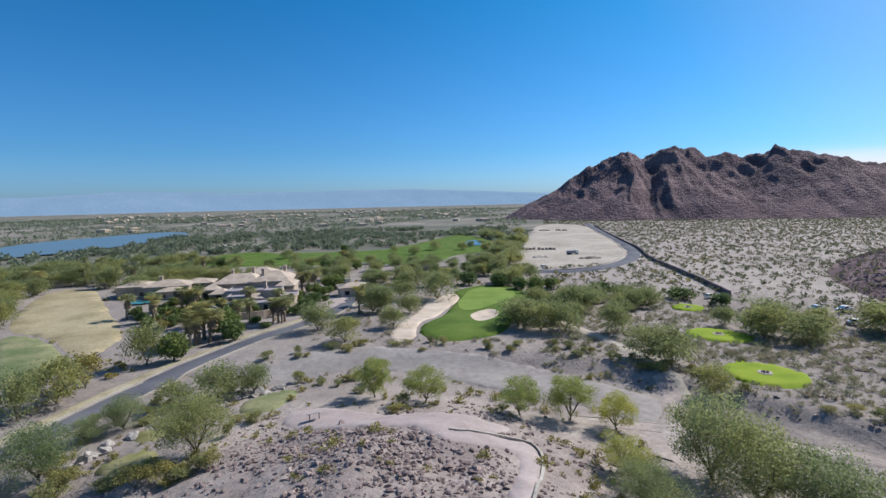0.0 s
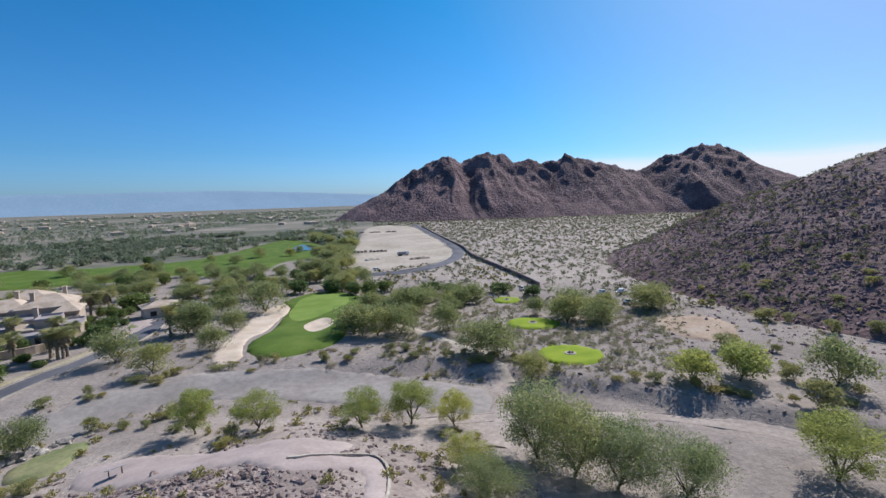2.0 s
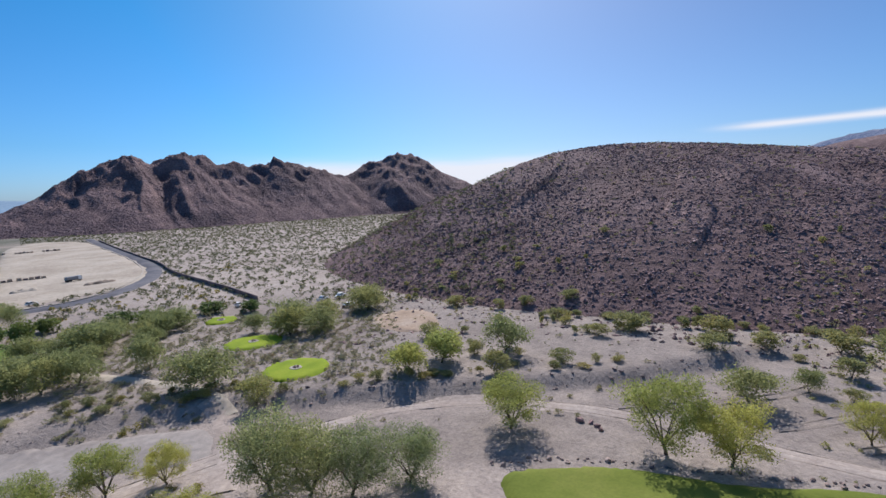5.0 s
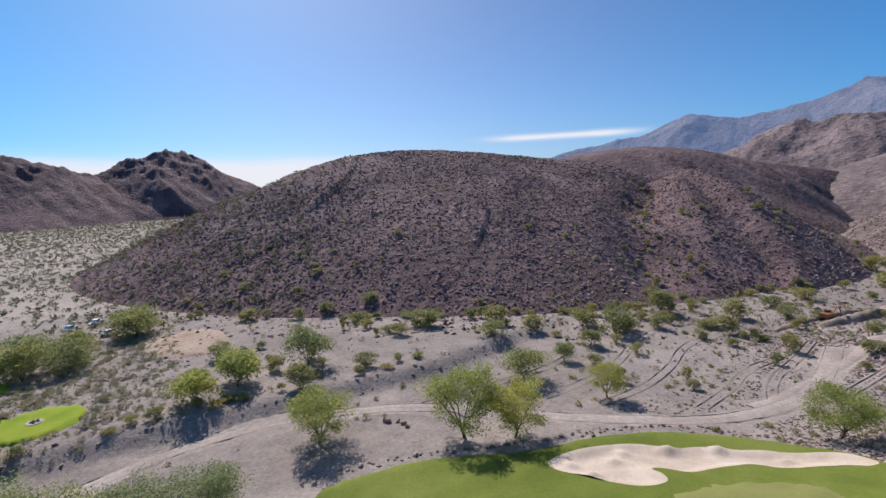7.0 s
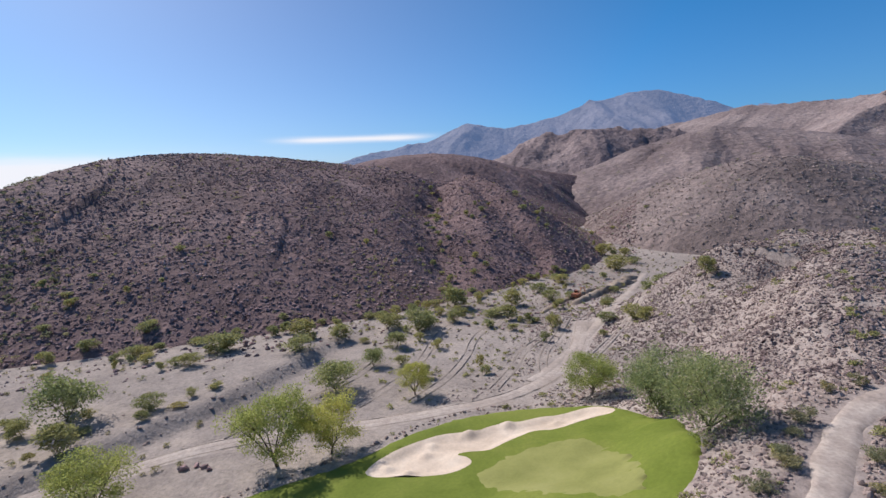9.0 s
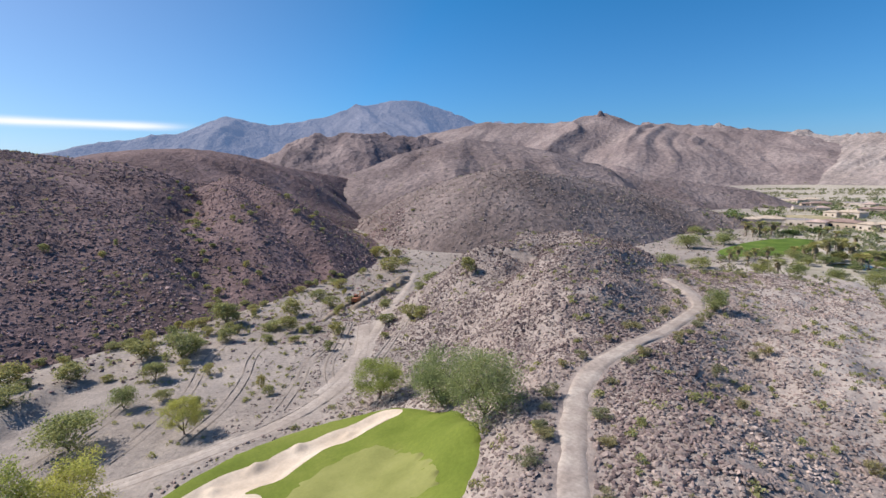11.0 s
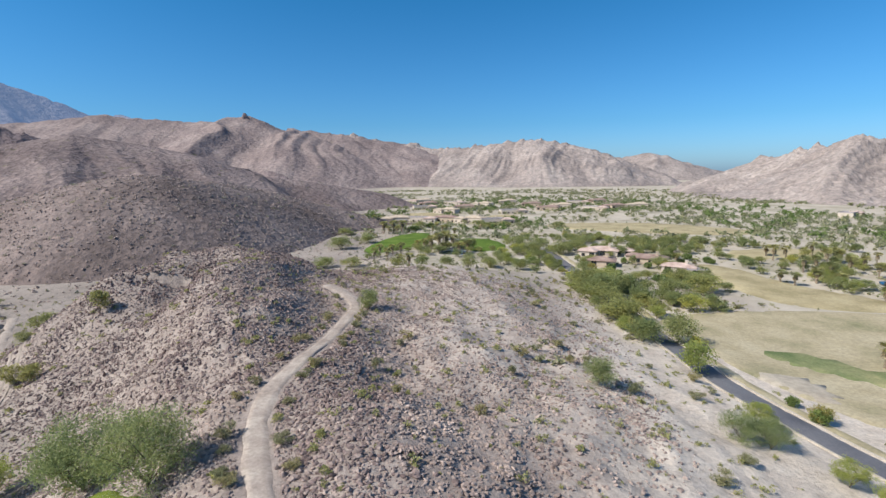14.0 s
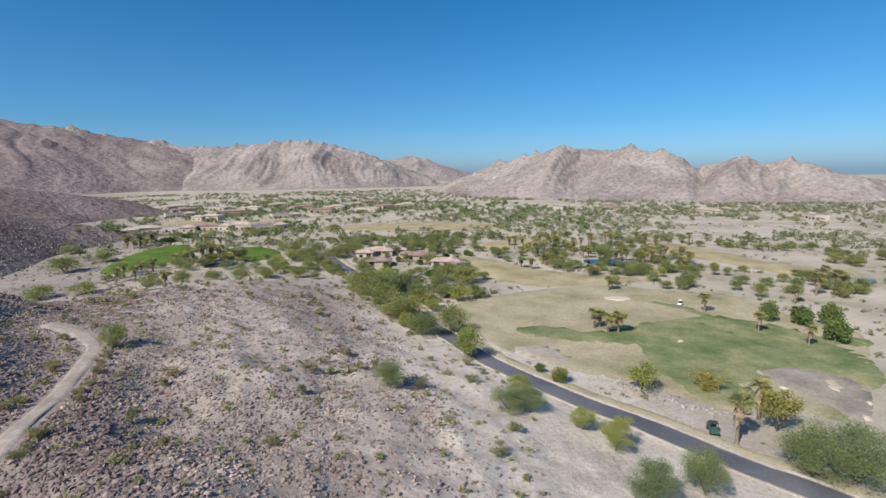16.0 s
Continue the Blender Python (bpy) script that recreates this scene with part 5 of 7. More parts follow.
def sprays(rng, centres, radius, count, length, width, up=0.3, flat=1.0):
    """Leaf sprays: slim triangles round clump centres, as arrays."""
    n = len(centres) * count
    c = np.repeat(centres, count, 0)
    d = rng.normal(size=(n, 3))
    d /= np.linalg.norm(d, axis=1)[:, None]
    rr = np.repeat(radius, count) if np.ndim(radius) else np.full(n, radius)
    p = c + d * (rr * rng.random(n) ** 0.45)[:, None] * np.array([1, 1, flat])
    t = d + rng.normal(size=(n, 3)) * 0.6 + np.array([0, 0, up])
    t /= np.linalg.norm(t, axis=1)[:, None]
    s = np.cross(t, rng.normal(size=(n, 3)))
    s /= np.linalg.norm(s, axis=1)[:, None] + 1e-9
    L = length * (0.6 + 0.8 * rng.random(n))[:, None]
    W = width * (0.6 + 0.8 * rng.random(n))[:, None]
    v = np.stack([p - s * W, p + s * W, p + t * L], 1).reshape(-1, 3)
    return v, np.arange(3 * n).reshape(-1, 3)


def make_tree(name, label, seed, shape, mat, limbs=5, clumps=26, count=80, spray=0.055, open_crown=False, broad=0.3, puff=1.25):
    """A tree one metre high and about one metre wide, to be scaled: bent trunk, forking limbs, clumps of leaf sprays."""
    rng = np.random.default_rng(seed)
    wide, low, top = shape
    pieces, tips = [], []
    fork = Vector((rng.normal() * 0.02, rng.normal() * 0.02, low * 0.55))
    pieces.append(tube([(0, 0, -0.04), (fork.x * 0.4, fork.y * 0.4, fork.z * 0.5), fork], (0.028, 0.022, 0.019)))
    for k in range(limbs):
        a = 2 * math.pi * (k + rng.random() * 0.7) / limbs
        reach = wide * (0.22 + 0.2 * rng.random())
        mid = fork + Vector((math.cos(a) * reach * 0.5, math.sin(a) * reach * 0.5, (top - low) * (0.25 + 0.2 * rng.random())))
        end = mid + Vector((math.cos(a + rng.normal() * 0.4) * reach * 0.7, math.sin(a + rng.normal() * 0.4) * reach * 0.7, (top - low) * (0.15 + 0.35 * rng.random())))
        pieces.append(tube([fork, mid, end], (0.014, 0.009, 0.003), 4))
        tips += [mid * 0.4 + end * 0.6, end]
        for _ in range(2):
            e2 = mid + Vector((rng.normal() * 0.16 * wide, rng.normal() * 0.16 * wide, (top - low) * (0.2 + 0.3 * rng.random())))
            pieces.append(tube([mid, mid * 0.5 + e2 * 0.5 + Vector((0, 0, 0.015)), e2], (0.007, 0.005, 0.002), 3))
            tips.append(e2)
    cen = [np.array(t) for t in tips]
    while len(cen) < clumps:
        a, q = rng.random() * 6.283, rng.random() ** 0.5
        z = low + (top - low) * rng.random() ** 0.8
        bulge = math.sqrt(max(0.05, 1 - ((z - low - (top - low) * 0.42) / ((top - low) * 0.62)) ** 2))
        cen.append(np.array([math.cos(a) * q * wide * 0.44 * bulge, math.sin(a) * q * wide * 0.44 * bulge, z]))
    cen = np.array(cen)
    cen[:, 2] = np.clip(cen[:, 2], low * 0.8, top - 0.05)
    rad = wide * (0.10 + 0.09 * rng.random(len(cen))) * (0.75 if open_crown else 1.0)
    v, f = sprays(rng, cen, rad * puff, count, spray * 1.0, spray * broad, 0.45, 0.8)
    v[:, 2] = np.maximum(v[:, 2], 0.02)
    ob = tagged(new(name), label, "tree")
    part("trunk", plain_mesh("trunk", *join(pieces), [BARK]), ob)
    part("crown", mesh_np("crown", v, f, [mat]), ob)
    return ob


def make_dense(name, label, seed):
    """A clipped round tree: a dense leafy shell with dents."""
    rng = np.random.default_rng(seed)
    d = rng.normal(size=(34, 3))
    d /= np.linalg.norm(d, axis=1)[:, None]
    cen = d * np.array([0.36, 0.36, 0.33]) * (0.75 + 0.3 * rng.random(34))[:, None] + [0, 0, 0.52]
    v, f = sprays(rng, cen, 0.17, 36, 0.088, 0.04, 0.2)
    v[:, 2] = np.clip(v[:, 2], 0.03, None)
    ob = tagged(new(name), label, "tree")
    part("trunk", plain_mesh("trunk", *tube([(0, 0, -0.04), (0.01, 0, 0.2), (0, 0.01, 0.5)], (0.04, 0.03, 0.02)), [BARK]), ob)
    part("crown", mesh_np("crown", v, f, [DENSE_LEAF]), ob)
    return ob


def make_palm(name, label, seed, lean=0.03):
    """A fan palm one metre high: ringed trunk, thatch skirt, a head of folded fans."""
    rng = np.random.default_rng(seed)
    ob = tagged(new(name), label, "palm tree")
    line = [(lean * t * t, 0, -0.03 + 0.86 * t) for t in np.linspace(0, 1, 7)]
    part("trunk", plain_mesh("trunk", *tube(line, [0.06, 0.048, 0.042, 0.04, 0.04, 0.042, 0.04], 8), [PALM_BARK]), ob)
    head = np.array([lean, 0, 0.84])
    v, f = [], []
    for k in range(80):
        a, z = rng.random() * 6.283, 0.8 - 0.24 * rng.random() ** 1.5
        p = np.array([lean + 0.045 * math.cos(a), 0.045 * math.sin(a), z])
        out = np.array([math.cos(a), math.sin(a), 0])
        side = np.array([-math.sin(a), math.cos(a), 0]) * 0.04
        tip = p + out * (0.05 + 0.08 * rng.random()) - np.array([0, 0, 0.1 + 0.13 * rng.random()])
        n = len(v)
        v += [p - side, p + side, tip + side * 0.6, tip - side * 0.6]
        f.append((n, n + 1, n + 2, n + 3))
    part("thatch", plain_mesh("thatch", v, f, [THATCH]), ob, "skirt of dead brown fronds")
    v, f = [], []
    for k in range(62):
        a, up = rng.random() * 6.283, -0.7 + 1.9 * rng.random()
        out = np.array([math.cos(a) * math.cos(up), math.sin(a) * math.cos(up), 0.6 * math.sin(up)])
        side = np.array([-math.sin(a), math.cos(a), 0])
        nrm = np.cross(out, side)
        stalk = head + out * (0.07 + 0.17 * rng.random())
        for j in range(7):
            q = (j - 3) * 0.36
            w = out * math.cos(q) + side * math.sin(q) + nrm * 0.1 * abs(j - 3)
            b = out * math.cos(q + 0.17) + side * math.sin(q + 0.17)
            n = len(v)
            drop = np.array([0, 0, -0.02 - 0.02 * abs(j - 3)])
            v += [stalk, stalk + b * 0.12, stalk + w * (0.2 + 0.07 * rng.random()) + drop]
            f.append((n, n + 1, n + 2))
        n = len(v)
        v += [head, head + side * 0.006, stalk]
        f.append((n, n + 1, n + 2))
    part("fronds", plain_mesh("fronds", v, f, [PALM_LEAF]), ob, "head of yellow-green fan fronds")
    return ob


def ico(level=0):
    bm = bmesh.new()
    bmesh.ops.create_icosphere(bm, subdivisions=level + 1, radius=1)
    v = np.array([p.co for p in bm.verts])
    f = np.array([[q.index for q in t.verts] for t in bm.faces])
    bm.free()
    return v, f


def octa():
    v = np.array([(1, 0, 0), (-1, 0, 0), (0, 1, 0), (0, -1, 0), (0, 0, 1), (0, 0, -1)], float)
    f = np.array([(0, 2, 4), (2, 1, 4), (1, 3, 4), (3, 0, 4), (2, 0, 5), (1, 2, 5), (3, 1, 5), (0, 3, 5)])
    return v, f


def stone_shapes(rng, count, level=0):
    """Angular stones: battered, flattened, no two alike."""
    v0, f0 = octa() if level < 0 else ico(level)
    out = []
    for _ in range(count):
        cut = rng.normal(size=(5, 3))
        cut /= np.linalg.norm(cut, axis=1)[:, None]
        v = v0 * (1 + (0.18 if level >= 0 else 0.3) * rng.normal(size=(len(v0), 1)).clip(-1.5, 1.5))
        for n in cut:
            over = np.maximum(v @ n - 0.55, 0)
            v = v - over[:, None] * n * 0.9
        out.append((v * np.array([1.1, 0.65 + 0.4 * rng.random(), 0.5 + 0.35 * rng.random()]), f0))
    return out


def bush_shapes(rng, count, blades, length=0.5, width=0.1):
    out = []
    for _ in range(count):
        k = max(3, blades // 12)
        c = rng.normal(size=(k, 3)) * [0.3, 0.3, 0.1] + [0, 0, 0.32]
        v, f = sprays(rng, c, 0.36, max(3, blades // k), length * 0.62, width * 1.25, 0.5, 0.7)
        v[:, 2] = np.maximum(v[:, 2], -0.05)
        out.append((v, f))
    return out


def scatter(name, label, category, shapes, x, y, z, size, mat, rng, tilt=0.0, squash=1.0):
    """Many small natural things as one mesh."""
    n = len(x)
    pick = rng.integers(0, len(shapes), n)
    turn = rng.random(n) * 6.283
    V, F, base = [], [], 0
    for s, (v, f) in enumerate(shapes):
        i = np.nonzero(pick == s)[0]
        if not len(i):
            continue
        c, sn = np.cos(turn[i])[:, None], np.sin(turn[i])[:, None]
        ta = rng.normal(size=(len(i), 1)) * tilt
        vx, vy, vz = v[None, :, 0], v[None, :, 1], v[None, :, 2] * squash
        vy, vz = vy * np.cos(ta) - vz * np.sin(ta), vy * np.sin(ta) + vz * np.cos(ta)
        px = (vx * c - vy * sn) * size[i][:, None] + x[i][:, None]
        py = (vx * sn + vy * c) * size[i][:, None] + y[i][:, None]
        pz = vz * size[i][:, None] + z[i][:, None]
        V.append(np.stack([px, py, pz], -1).reshape(-1, 3))
        F.append((f[None] + (np.arange(len(i)) * len(v))[:, None, None]).reshape(-1, 3) + base)
        base += len(i) * len(v)
    me = mesh_np(name, np.concatenate(V), np.concatenate(F), [mat])
    return tagged(new(name, me), label, category, kind="stuff")


def free_of_cover(x, y):
    ok = np.ones(len(x), bool)
    for poly in COVERED:
        q = np.array(poly)
        i = np.nonzero(ok & (x > q[:, 0].min()) & (x < q[:, 0].max()) & (y > q[:, 1].min()) & (y < q[:, 1].max()))[0]
        if len(i):
            ok[i] = ~inside(x[i], y[i], poly)
    return ok

rng = np.random.default_rng(7)


def plant(protos, rows, group, zscale=1.0):
    """Copies of tree prototypes at places with their own height, width and turn."""
    if not rows:
        return
    px, py = np.array([r[0] for r in rows]), np.array([r[1] for r in rows])
    tops, lows = land_h(px, py), ground_h(px, py)
    for k, (x, y, high, wide) in enumerate(rows):
        src = protos[k % len(protos)]
        z = float(tops[k])
        if z > lows[k] + 1.0 and high > 3:
            continue
        high = high * 1.2 if src in BUSH + BRITTLE else high
        wide = wide * 1.4 if src in PALM else wide
        m = pose(x, y, z - 0.05, 0, 0, (k * 77.0) % 360) @ Matrix.Diagonal((wide, wide, high * zscale, 1))
        ob = copy_thing(src, m)
        ob.matrix_basis = m
        tagged(ob, group=group)


PALO = [make_tree("palo_verde_tree", "light yellow-green palo verde with airy feathery crown", 100 + k, (1.08, 0.2, 1.0), PALO_LEAF, 6, 58, 220, 0.022, True, 0.42) for k in range(3)]
MESQ = [make_tree("mesquite_tree", "grey-green mesquite with broad low feathery crown", 120 + k, (1.05, 0.12, 1.0), MESQ_LEAF, 6, 60, 240, 0.021, False, 0.42) for k in range(3)]
PALO_FAR = [make_tree("palo_verde_tree", "light yellow-green palo verde beside the course", 170 + k, (1.0, 0.22, 1.0), PALO_LEAF, 3, 28, 76, 0.048, False, 0.55, 1.65) for k in range(2)]
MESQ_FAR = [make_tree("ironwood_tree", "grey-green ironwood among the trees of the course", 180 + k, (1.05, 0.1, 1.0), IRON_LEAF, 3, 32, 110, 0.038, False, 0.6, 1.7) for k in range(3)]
DENSE = [make_dense("ficus_tree", "dense dark green clipped round tree", 140 + k) for k in range(2)]
OCHRE = [make_tree("ochre_bush", "olive and ochre bushy desert tree", 150 + k, (1.0, 0.1, 0.98), OCHRE_LEAF, 4, 28, 80, 0.045, False, 0.5) for k in range(2)]
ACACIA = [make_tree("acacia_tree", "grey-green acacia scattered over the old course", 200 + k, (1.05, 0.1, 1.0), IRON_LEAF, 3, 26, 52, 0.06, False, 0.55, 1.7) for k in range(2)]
BUSH = [make_tree("desert_bush", "round yellow-olive desert bush in the wash", 190 + k, (1.0, 0.06, 0.95), BUSH_LEAF, 3, 24, 70, 0.06, False, 0.5, 1.4) for k in range(3)]
BRITTLE = [make_tree("brittlebush", "low olive brittlebush between the stones", 210 + k, (1.0, 0.06, 0.95), HILL_LEAF, 3, 22, 60, 0.06, False, 0.5, 1.4) for k in range(2)]
PALM = [make_palm("fan_palm", "fan palm with thatch skirt and yellow-green fronds", 160 + k, 0.04 * k) for k in range(3)]



def near(rows, limit=92.0):
    return [r for r in rows if math.hypot(r[0], r[1]) < limit], [r for r in rows if math.hypot(r[0], r[1]) >= limit]


def smaller(rows):
    """The southern trees are lower than their northern kin."""
    return [(x, y, h * 0.6, w * 0.66) if y < -190 else (x, y, h, w) for x, y, h, w in rows]


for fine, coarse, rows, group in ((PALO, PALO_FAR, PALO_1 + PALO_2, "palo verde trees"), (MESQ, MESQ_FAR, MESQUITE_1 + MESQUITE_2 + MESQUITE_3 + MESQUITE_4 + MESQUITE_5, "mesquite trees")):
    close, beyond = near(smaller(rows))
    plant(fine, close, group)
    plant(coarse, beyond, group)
plant(DENSE, smaller(DENSE_1 + DENSE_2), "ficus trees")
plant(OCHRE, OCHRE_1, "ochre bushes")
plant(BUSH, BUSH_1 + BUSH_2 + BUSH_3, "desert bushes")
plant(PALM, PALM_1 + PALM_2 + PALM_3, "fan palms")


# the villa's grounds, planted by hand
GARDEN = [(-118, 128), (-50, 112), (-44, 165), (-50, 206), (-96, 208), (-128, 205)]


def spread(count, turns, fars, garden=False):
    """Random places in a sector, clear of turf, roads and water."""
    a = np.radians(rng.uniform(*turns, count))
    r = np.sqrt(rng.uniform(fars[0] ** 2, fars[1] ** 2, count))
    x, y = r * np.sin(a), r * np.cos(a)
    ok = free_of_cover(x, y)
    if garden:
        ok &= ~inside(x, y, GARDEN)
        for tx, ty, tr in TARGETS:
            ok &= np.hypot(x - tx * 0.97, y - ty * 0.97) > tr + 7
    return x[ok], y[ok]


def grove(protos, count, turns, fars, high, wide, group, thin=0.0, size=60, seed=1):
    """Trees at random in a sector, in clumps."""
    x, y = spread(count, turns, fars, high[1] > 4.6)
    keep = fbm(x, y, size, 2, seed) > thin
    x, y = x[keep], y[keep]
    rows = [(px, py, rng.uniform(*high), rng.uniform(*wide)) for px, py in zip(x.tolist(), y.tolist())]
    plant(protos, rows, group)
    return len(rows)


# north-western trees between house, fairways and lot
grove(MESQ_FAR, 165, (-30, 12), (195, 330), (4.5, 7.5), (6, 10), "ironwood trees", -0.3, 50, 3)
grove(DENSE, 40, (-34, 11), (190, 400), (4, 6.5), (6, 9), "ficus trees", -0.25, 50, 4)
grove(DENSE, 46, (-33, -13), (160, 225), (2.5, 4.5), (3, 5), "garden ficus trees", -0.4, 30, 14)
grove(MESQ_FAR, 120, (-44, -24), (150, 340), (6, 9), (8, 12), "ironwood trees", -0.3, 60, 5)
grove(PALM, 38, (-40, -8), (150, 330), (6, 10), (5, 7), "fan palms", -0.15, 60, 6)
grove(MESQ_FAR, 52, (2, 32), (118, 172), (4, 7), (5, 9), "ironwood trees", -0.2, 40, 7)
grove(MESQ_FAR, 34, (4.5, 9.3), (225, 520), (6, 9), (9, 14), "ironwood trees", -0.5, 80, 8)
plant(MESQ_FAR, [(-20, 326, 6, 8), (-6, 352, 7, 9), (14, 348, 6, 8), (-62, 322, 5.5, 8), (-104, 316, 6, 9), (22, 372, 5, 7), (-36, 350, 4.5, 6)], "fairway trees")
# planting round the tees and the villa
grove(BUSH, 60, (-44, -4), (62, 104), (0.9, 2.2), (1.5, 3.4), "desert bushes", -0.35, 20, 18)
yard = [(x, y) for x, y in zip(rng.uniform(-104, -52, 150).tolist(), rng.uniform(134, 172, 150).tolist()) if y > 300 + 2.75 * x and free_of_cover(np.array([x]), np.array([y]))[0] and (y < 163 or x < -88)]
plant(DENSE, [(x, y, rng.uniform(1.8, 4.2), rng.uniform(2.4, 4.8)) for x, y in yard[:34]], "garden ficus trees")
plant(PALM, [(x, y, rng.uniform(6.0, 9.0), rng.uniform(4.5, 6.0)) for x, y in yard[34:48]], "fan palms")
plant(OCHRE, [(x, y, rng.uniform(1.4, 3.4), rng.uniform(2.0, 4.5)) for x, y in yard[48:70]], "garden bushes")
# the wash below the boulder hill
grove(BUSH, 110, (48, 122), (88, 205), (1.0, 2.4), (1.6, 3.6), "desert bushes", -0.15, 30, 15)
grove(BUSH, 46, (100, 125), (160, 330), (1.2, 2.8), (2, 4), "desert bushes", -0.4, 40, 16)
# bushes along the foot of the boulder hill
foot = []
for k in range(44):
    a = 56 + 60 * (k + rng.random()) / 44
    rr = np.arange(110.0, 330.0, 2.0)
    fx, fy = rr * math.sin(radians(a)), rr * math.cos(radians(a))
    up = np.nonzero(land_h(fx, fy) - ground_h(fx, fy) > 0.4)[0]
    if len(up) and rng.random() < 0.8:
        foot.append((*polar(a, rr[up[0]] - rng.uniform(1.0, 9.0)), rng.uniform(1.3, 3.2), rng.uniform(2.2, 5.2)))
plant(BUSH, foot, "desert bushes")
# palms and trees on the banks of the southern waters
plant(PALM + ACACIA, [(-142 - 2.6 * k + rng.normal() * 2, -222 + 2.2 * k + rng.normal() * 2, rng.uniform(4.5, 7), rng.uniform(4, 6.5)) for k in range(12)], "waterside trees")
plant(ACACIA + PALM, [(36 + 2.6 * k + rng.normal(), -284 + 0.5 * k + rng.normal(), rng.uniform(4, 6.5), rng.uniform(4, 6)) for k in range(9)], "waterside trees")
# trees round the houses by the southern road
for k in range(62):
    a, far = rng.random() * 6.283, rng.uniform(13, 46)
    hx, hy = ((-38, -272), (-33, -241), (-58, -250), (-66, -228))[k % 4]
    px, py = hx + far * math.cos(a), hy + far * math.sin(a)
    if all(math.hypot(px - qx, py - qy) > 11 for qx, qy in ((-38, -272), (-33, -241), (-58, -250), (-66, -228), (-51, -276), (-32, -262))) and free_of_cover(np.array([px]), np.array([py]))[0]:
        plant([(ACACIA + DENSE)[k % 4]], [(px, py, rng.uniform(2.6, 5.0), rng.uniform(3.4, 6.6))], "garden trees")
# shrubs on the crest of the cut bank
crest = resample([(a, b) for a, b, _ in BANK[:8]], 2.0)
plant(BUSH + OCHRE[:1], [(p[0] + rng.normal() * 1.6, p[1] + rng.uniform(1.5, 8.0), rng.uniform(0.7, 1.7), rng.uniform(1.4, 3.4)) for p in crest.tolist() if rng.random() < 0.62], "bushes on the bank")
# shrubs down the gully between the hill and its lobe
plant(BUSH, [(*polar(100.6 + 1.1 * math.sin(k) + rng.normal() * 0.5, 168 + 6.5 * k), rng.uniform(1.2, 2.4), rng.uniform(2, 3.8)) for k in range(24)], "desert bushes")
# the valley to the south
grove(ACACIA, 70, (159, 183), (222, 300), (2.6, 4.6), (4, 7), "acacia trees", -0.4, 30, 19)
grove(ACACIA, 560, (178, 244), (150, 350), (2.8, 5.2), (4, 7.4), "acacia trees", -0.12, 45, 9)
grove(PALM, 140, (196, 238), (165, 340), (6, 9), (4, 6), "fan palms", 0.08, 50, 10)
grove(PALM, 34, (160, 174), (240, 400), (5, 7.5), (4, 5.5), "fan palms", -0.2, 40, 13)
grove(PALO_FAR, 60, (176, 225), (210, 330), (2.8, 5), (4, 6.5), "palo verde trees", -0.1, 50, 11)
for side in (-3.4, 3.2):
    edge = offset_line(resample(HILL_PATH, 3.6), side)
    plant(BRITTLE, [(p[0] + rng.normal() * 0.5, p[1] + rng.normal() * 0.5, rng.uniform(0.7, 1.5), rng.uniform(1.2, 2.4)) for p in edge.tolist() if rng.random() < 0.62], "bushes beside the path")
# the hedge of trees along the road
for side, many in ((7.0, 0.8), (10.0, 0.4), (-7.5, 0.3)):
    edge = offset_line(resample(ROAD, 5.2), side)
    rows = [(p[0] + rng.normal() * 1.2, p[1] + rng.normal() * 1.2, rng.uniform(2.0, 4.4), rng.uniform(2.8, 5.4)) for p in edge.tolist() if p[1] < -112 and rng.random() < many]
    plant(MESQ_FAR + OCHRE[:1] + PALO_FAR, rows, "roadside trees")
grove(BRITTLE, 130, (158, 208), (55, 190), (0.9, 1.8), (1.4, 2.8), "desert bushes", -0.1, 25, 17)


for proto in BRITTLE + PALO + MESQ + PALO_FAR + MESQ_FAR + DENSE + OCHRE + BUSH + ACACIA + PALM:
    for o in (*proto.children_recursive, proto):
        bpy.data.objects.remove(o)

# ---- natural stuff: far woods, scrub, stones ----
SPUR_STONE = rock_face("spur_stone", (0.2, 0.154, 0.142), (0.28, 0.22, 0.201), (0.375, 0.302, 0.273), 9, 0.06, pieces=True)
VARNISHED = rock_face("varnished_stone", (0.125, 0.09, 0.088), (0.19, 0.142, 0.136), (0.27, 0.208, 0.196), 6, 0.1, pieces=True)
CRAG_STONE = rock_face("crag_stone", (0.165, 0.122, 0.115), (0.235, 0.179, 0.167), (0.32, 0.25, 0.231), 8, 0.12, pieces=True)
HILL_STONE = rock_face("hill_stone", (0.18, 0.12, 0.121), (0.268, 0.184, 0.18), (0.38, 0.272, 0.256), 55, 0.15, pieces=True)
PALE_STONE = rock_face("pale_rubble_stone", (0.19, 0.17, 0.157), (0.27, 0.245, 0.225), (0.36, 0.33, 0.305), 5, 0.1, pieces=True)


def far_trees(name, label, count, turns, fars, size, mat, thin, cell, seed, blades=30):
    x, y = spread(count, turns, fars)
    keep = fbm(x, y, cell, 3, seed) > thin
    x, y = x[keep], y[keep]
    s = rng.uniform(*size, len(x))
    shapes = bush_shapes(rng, 6, blades, 0.36, 0.1 * (70 / blades) ** 0.5)
    return scatter(name, label, "trees", shapes, x, y, land_h(x, y), s, mat, rng)


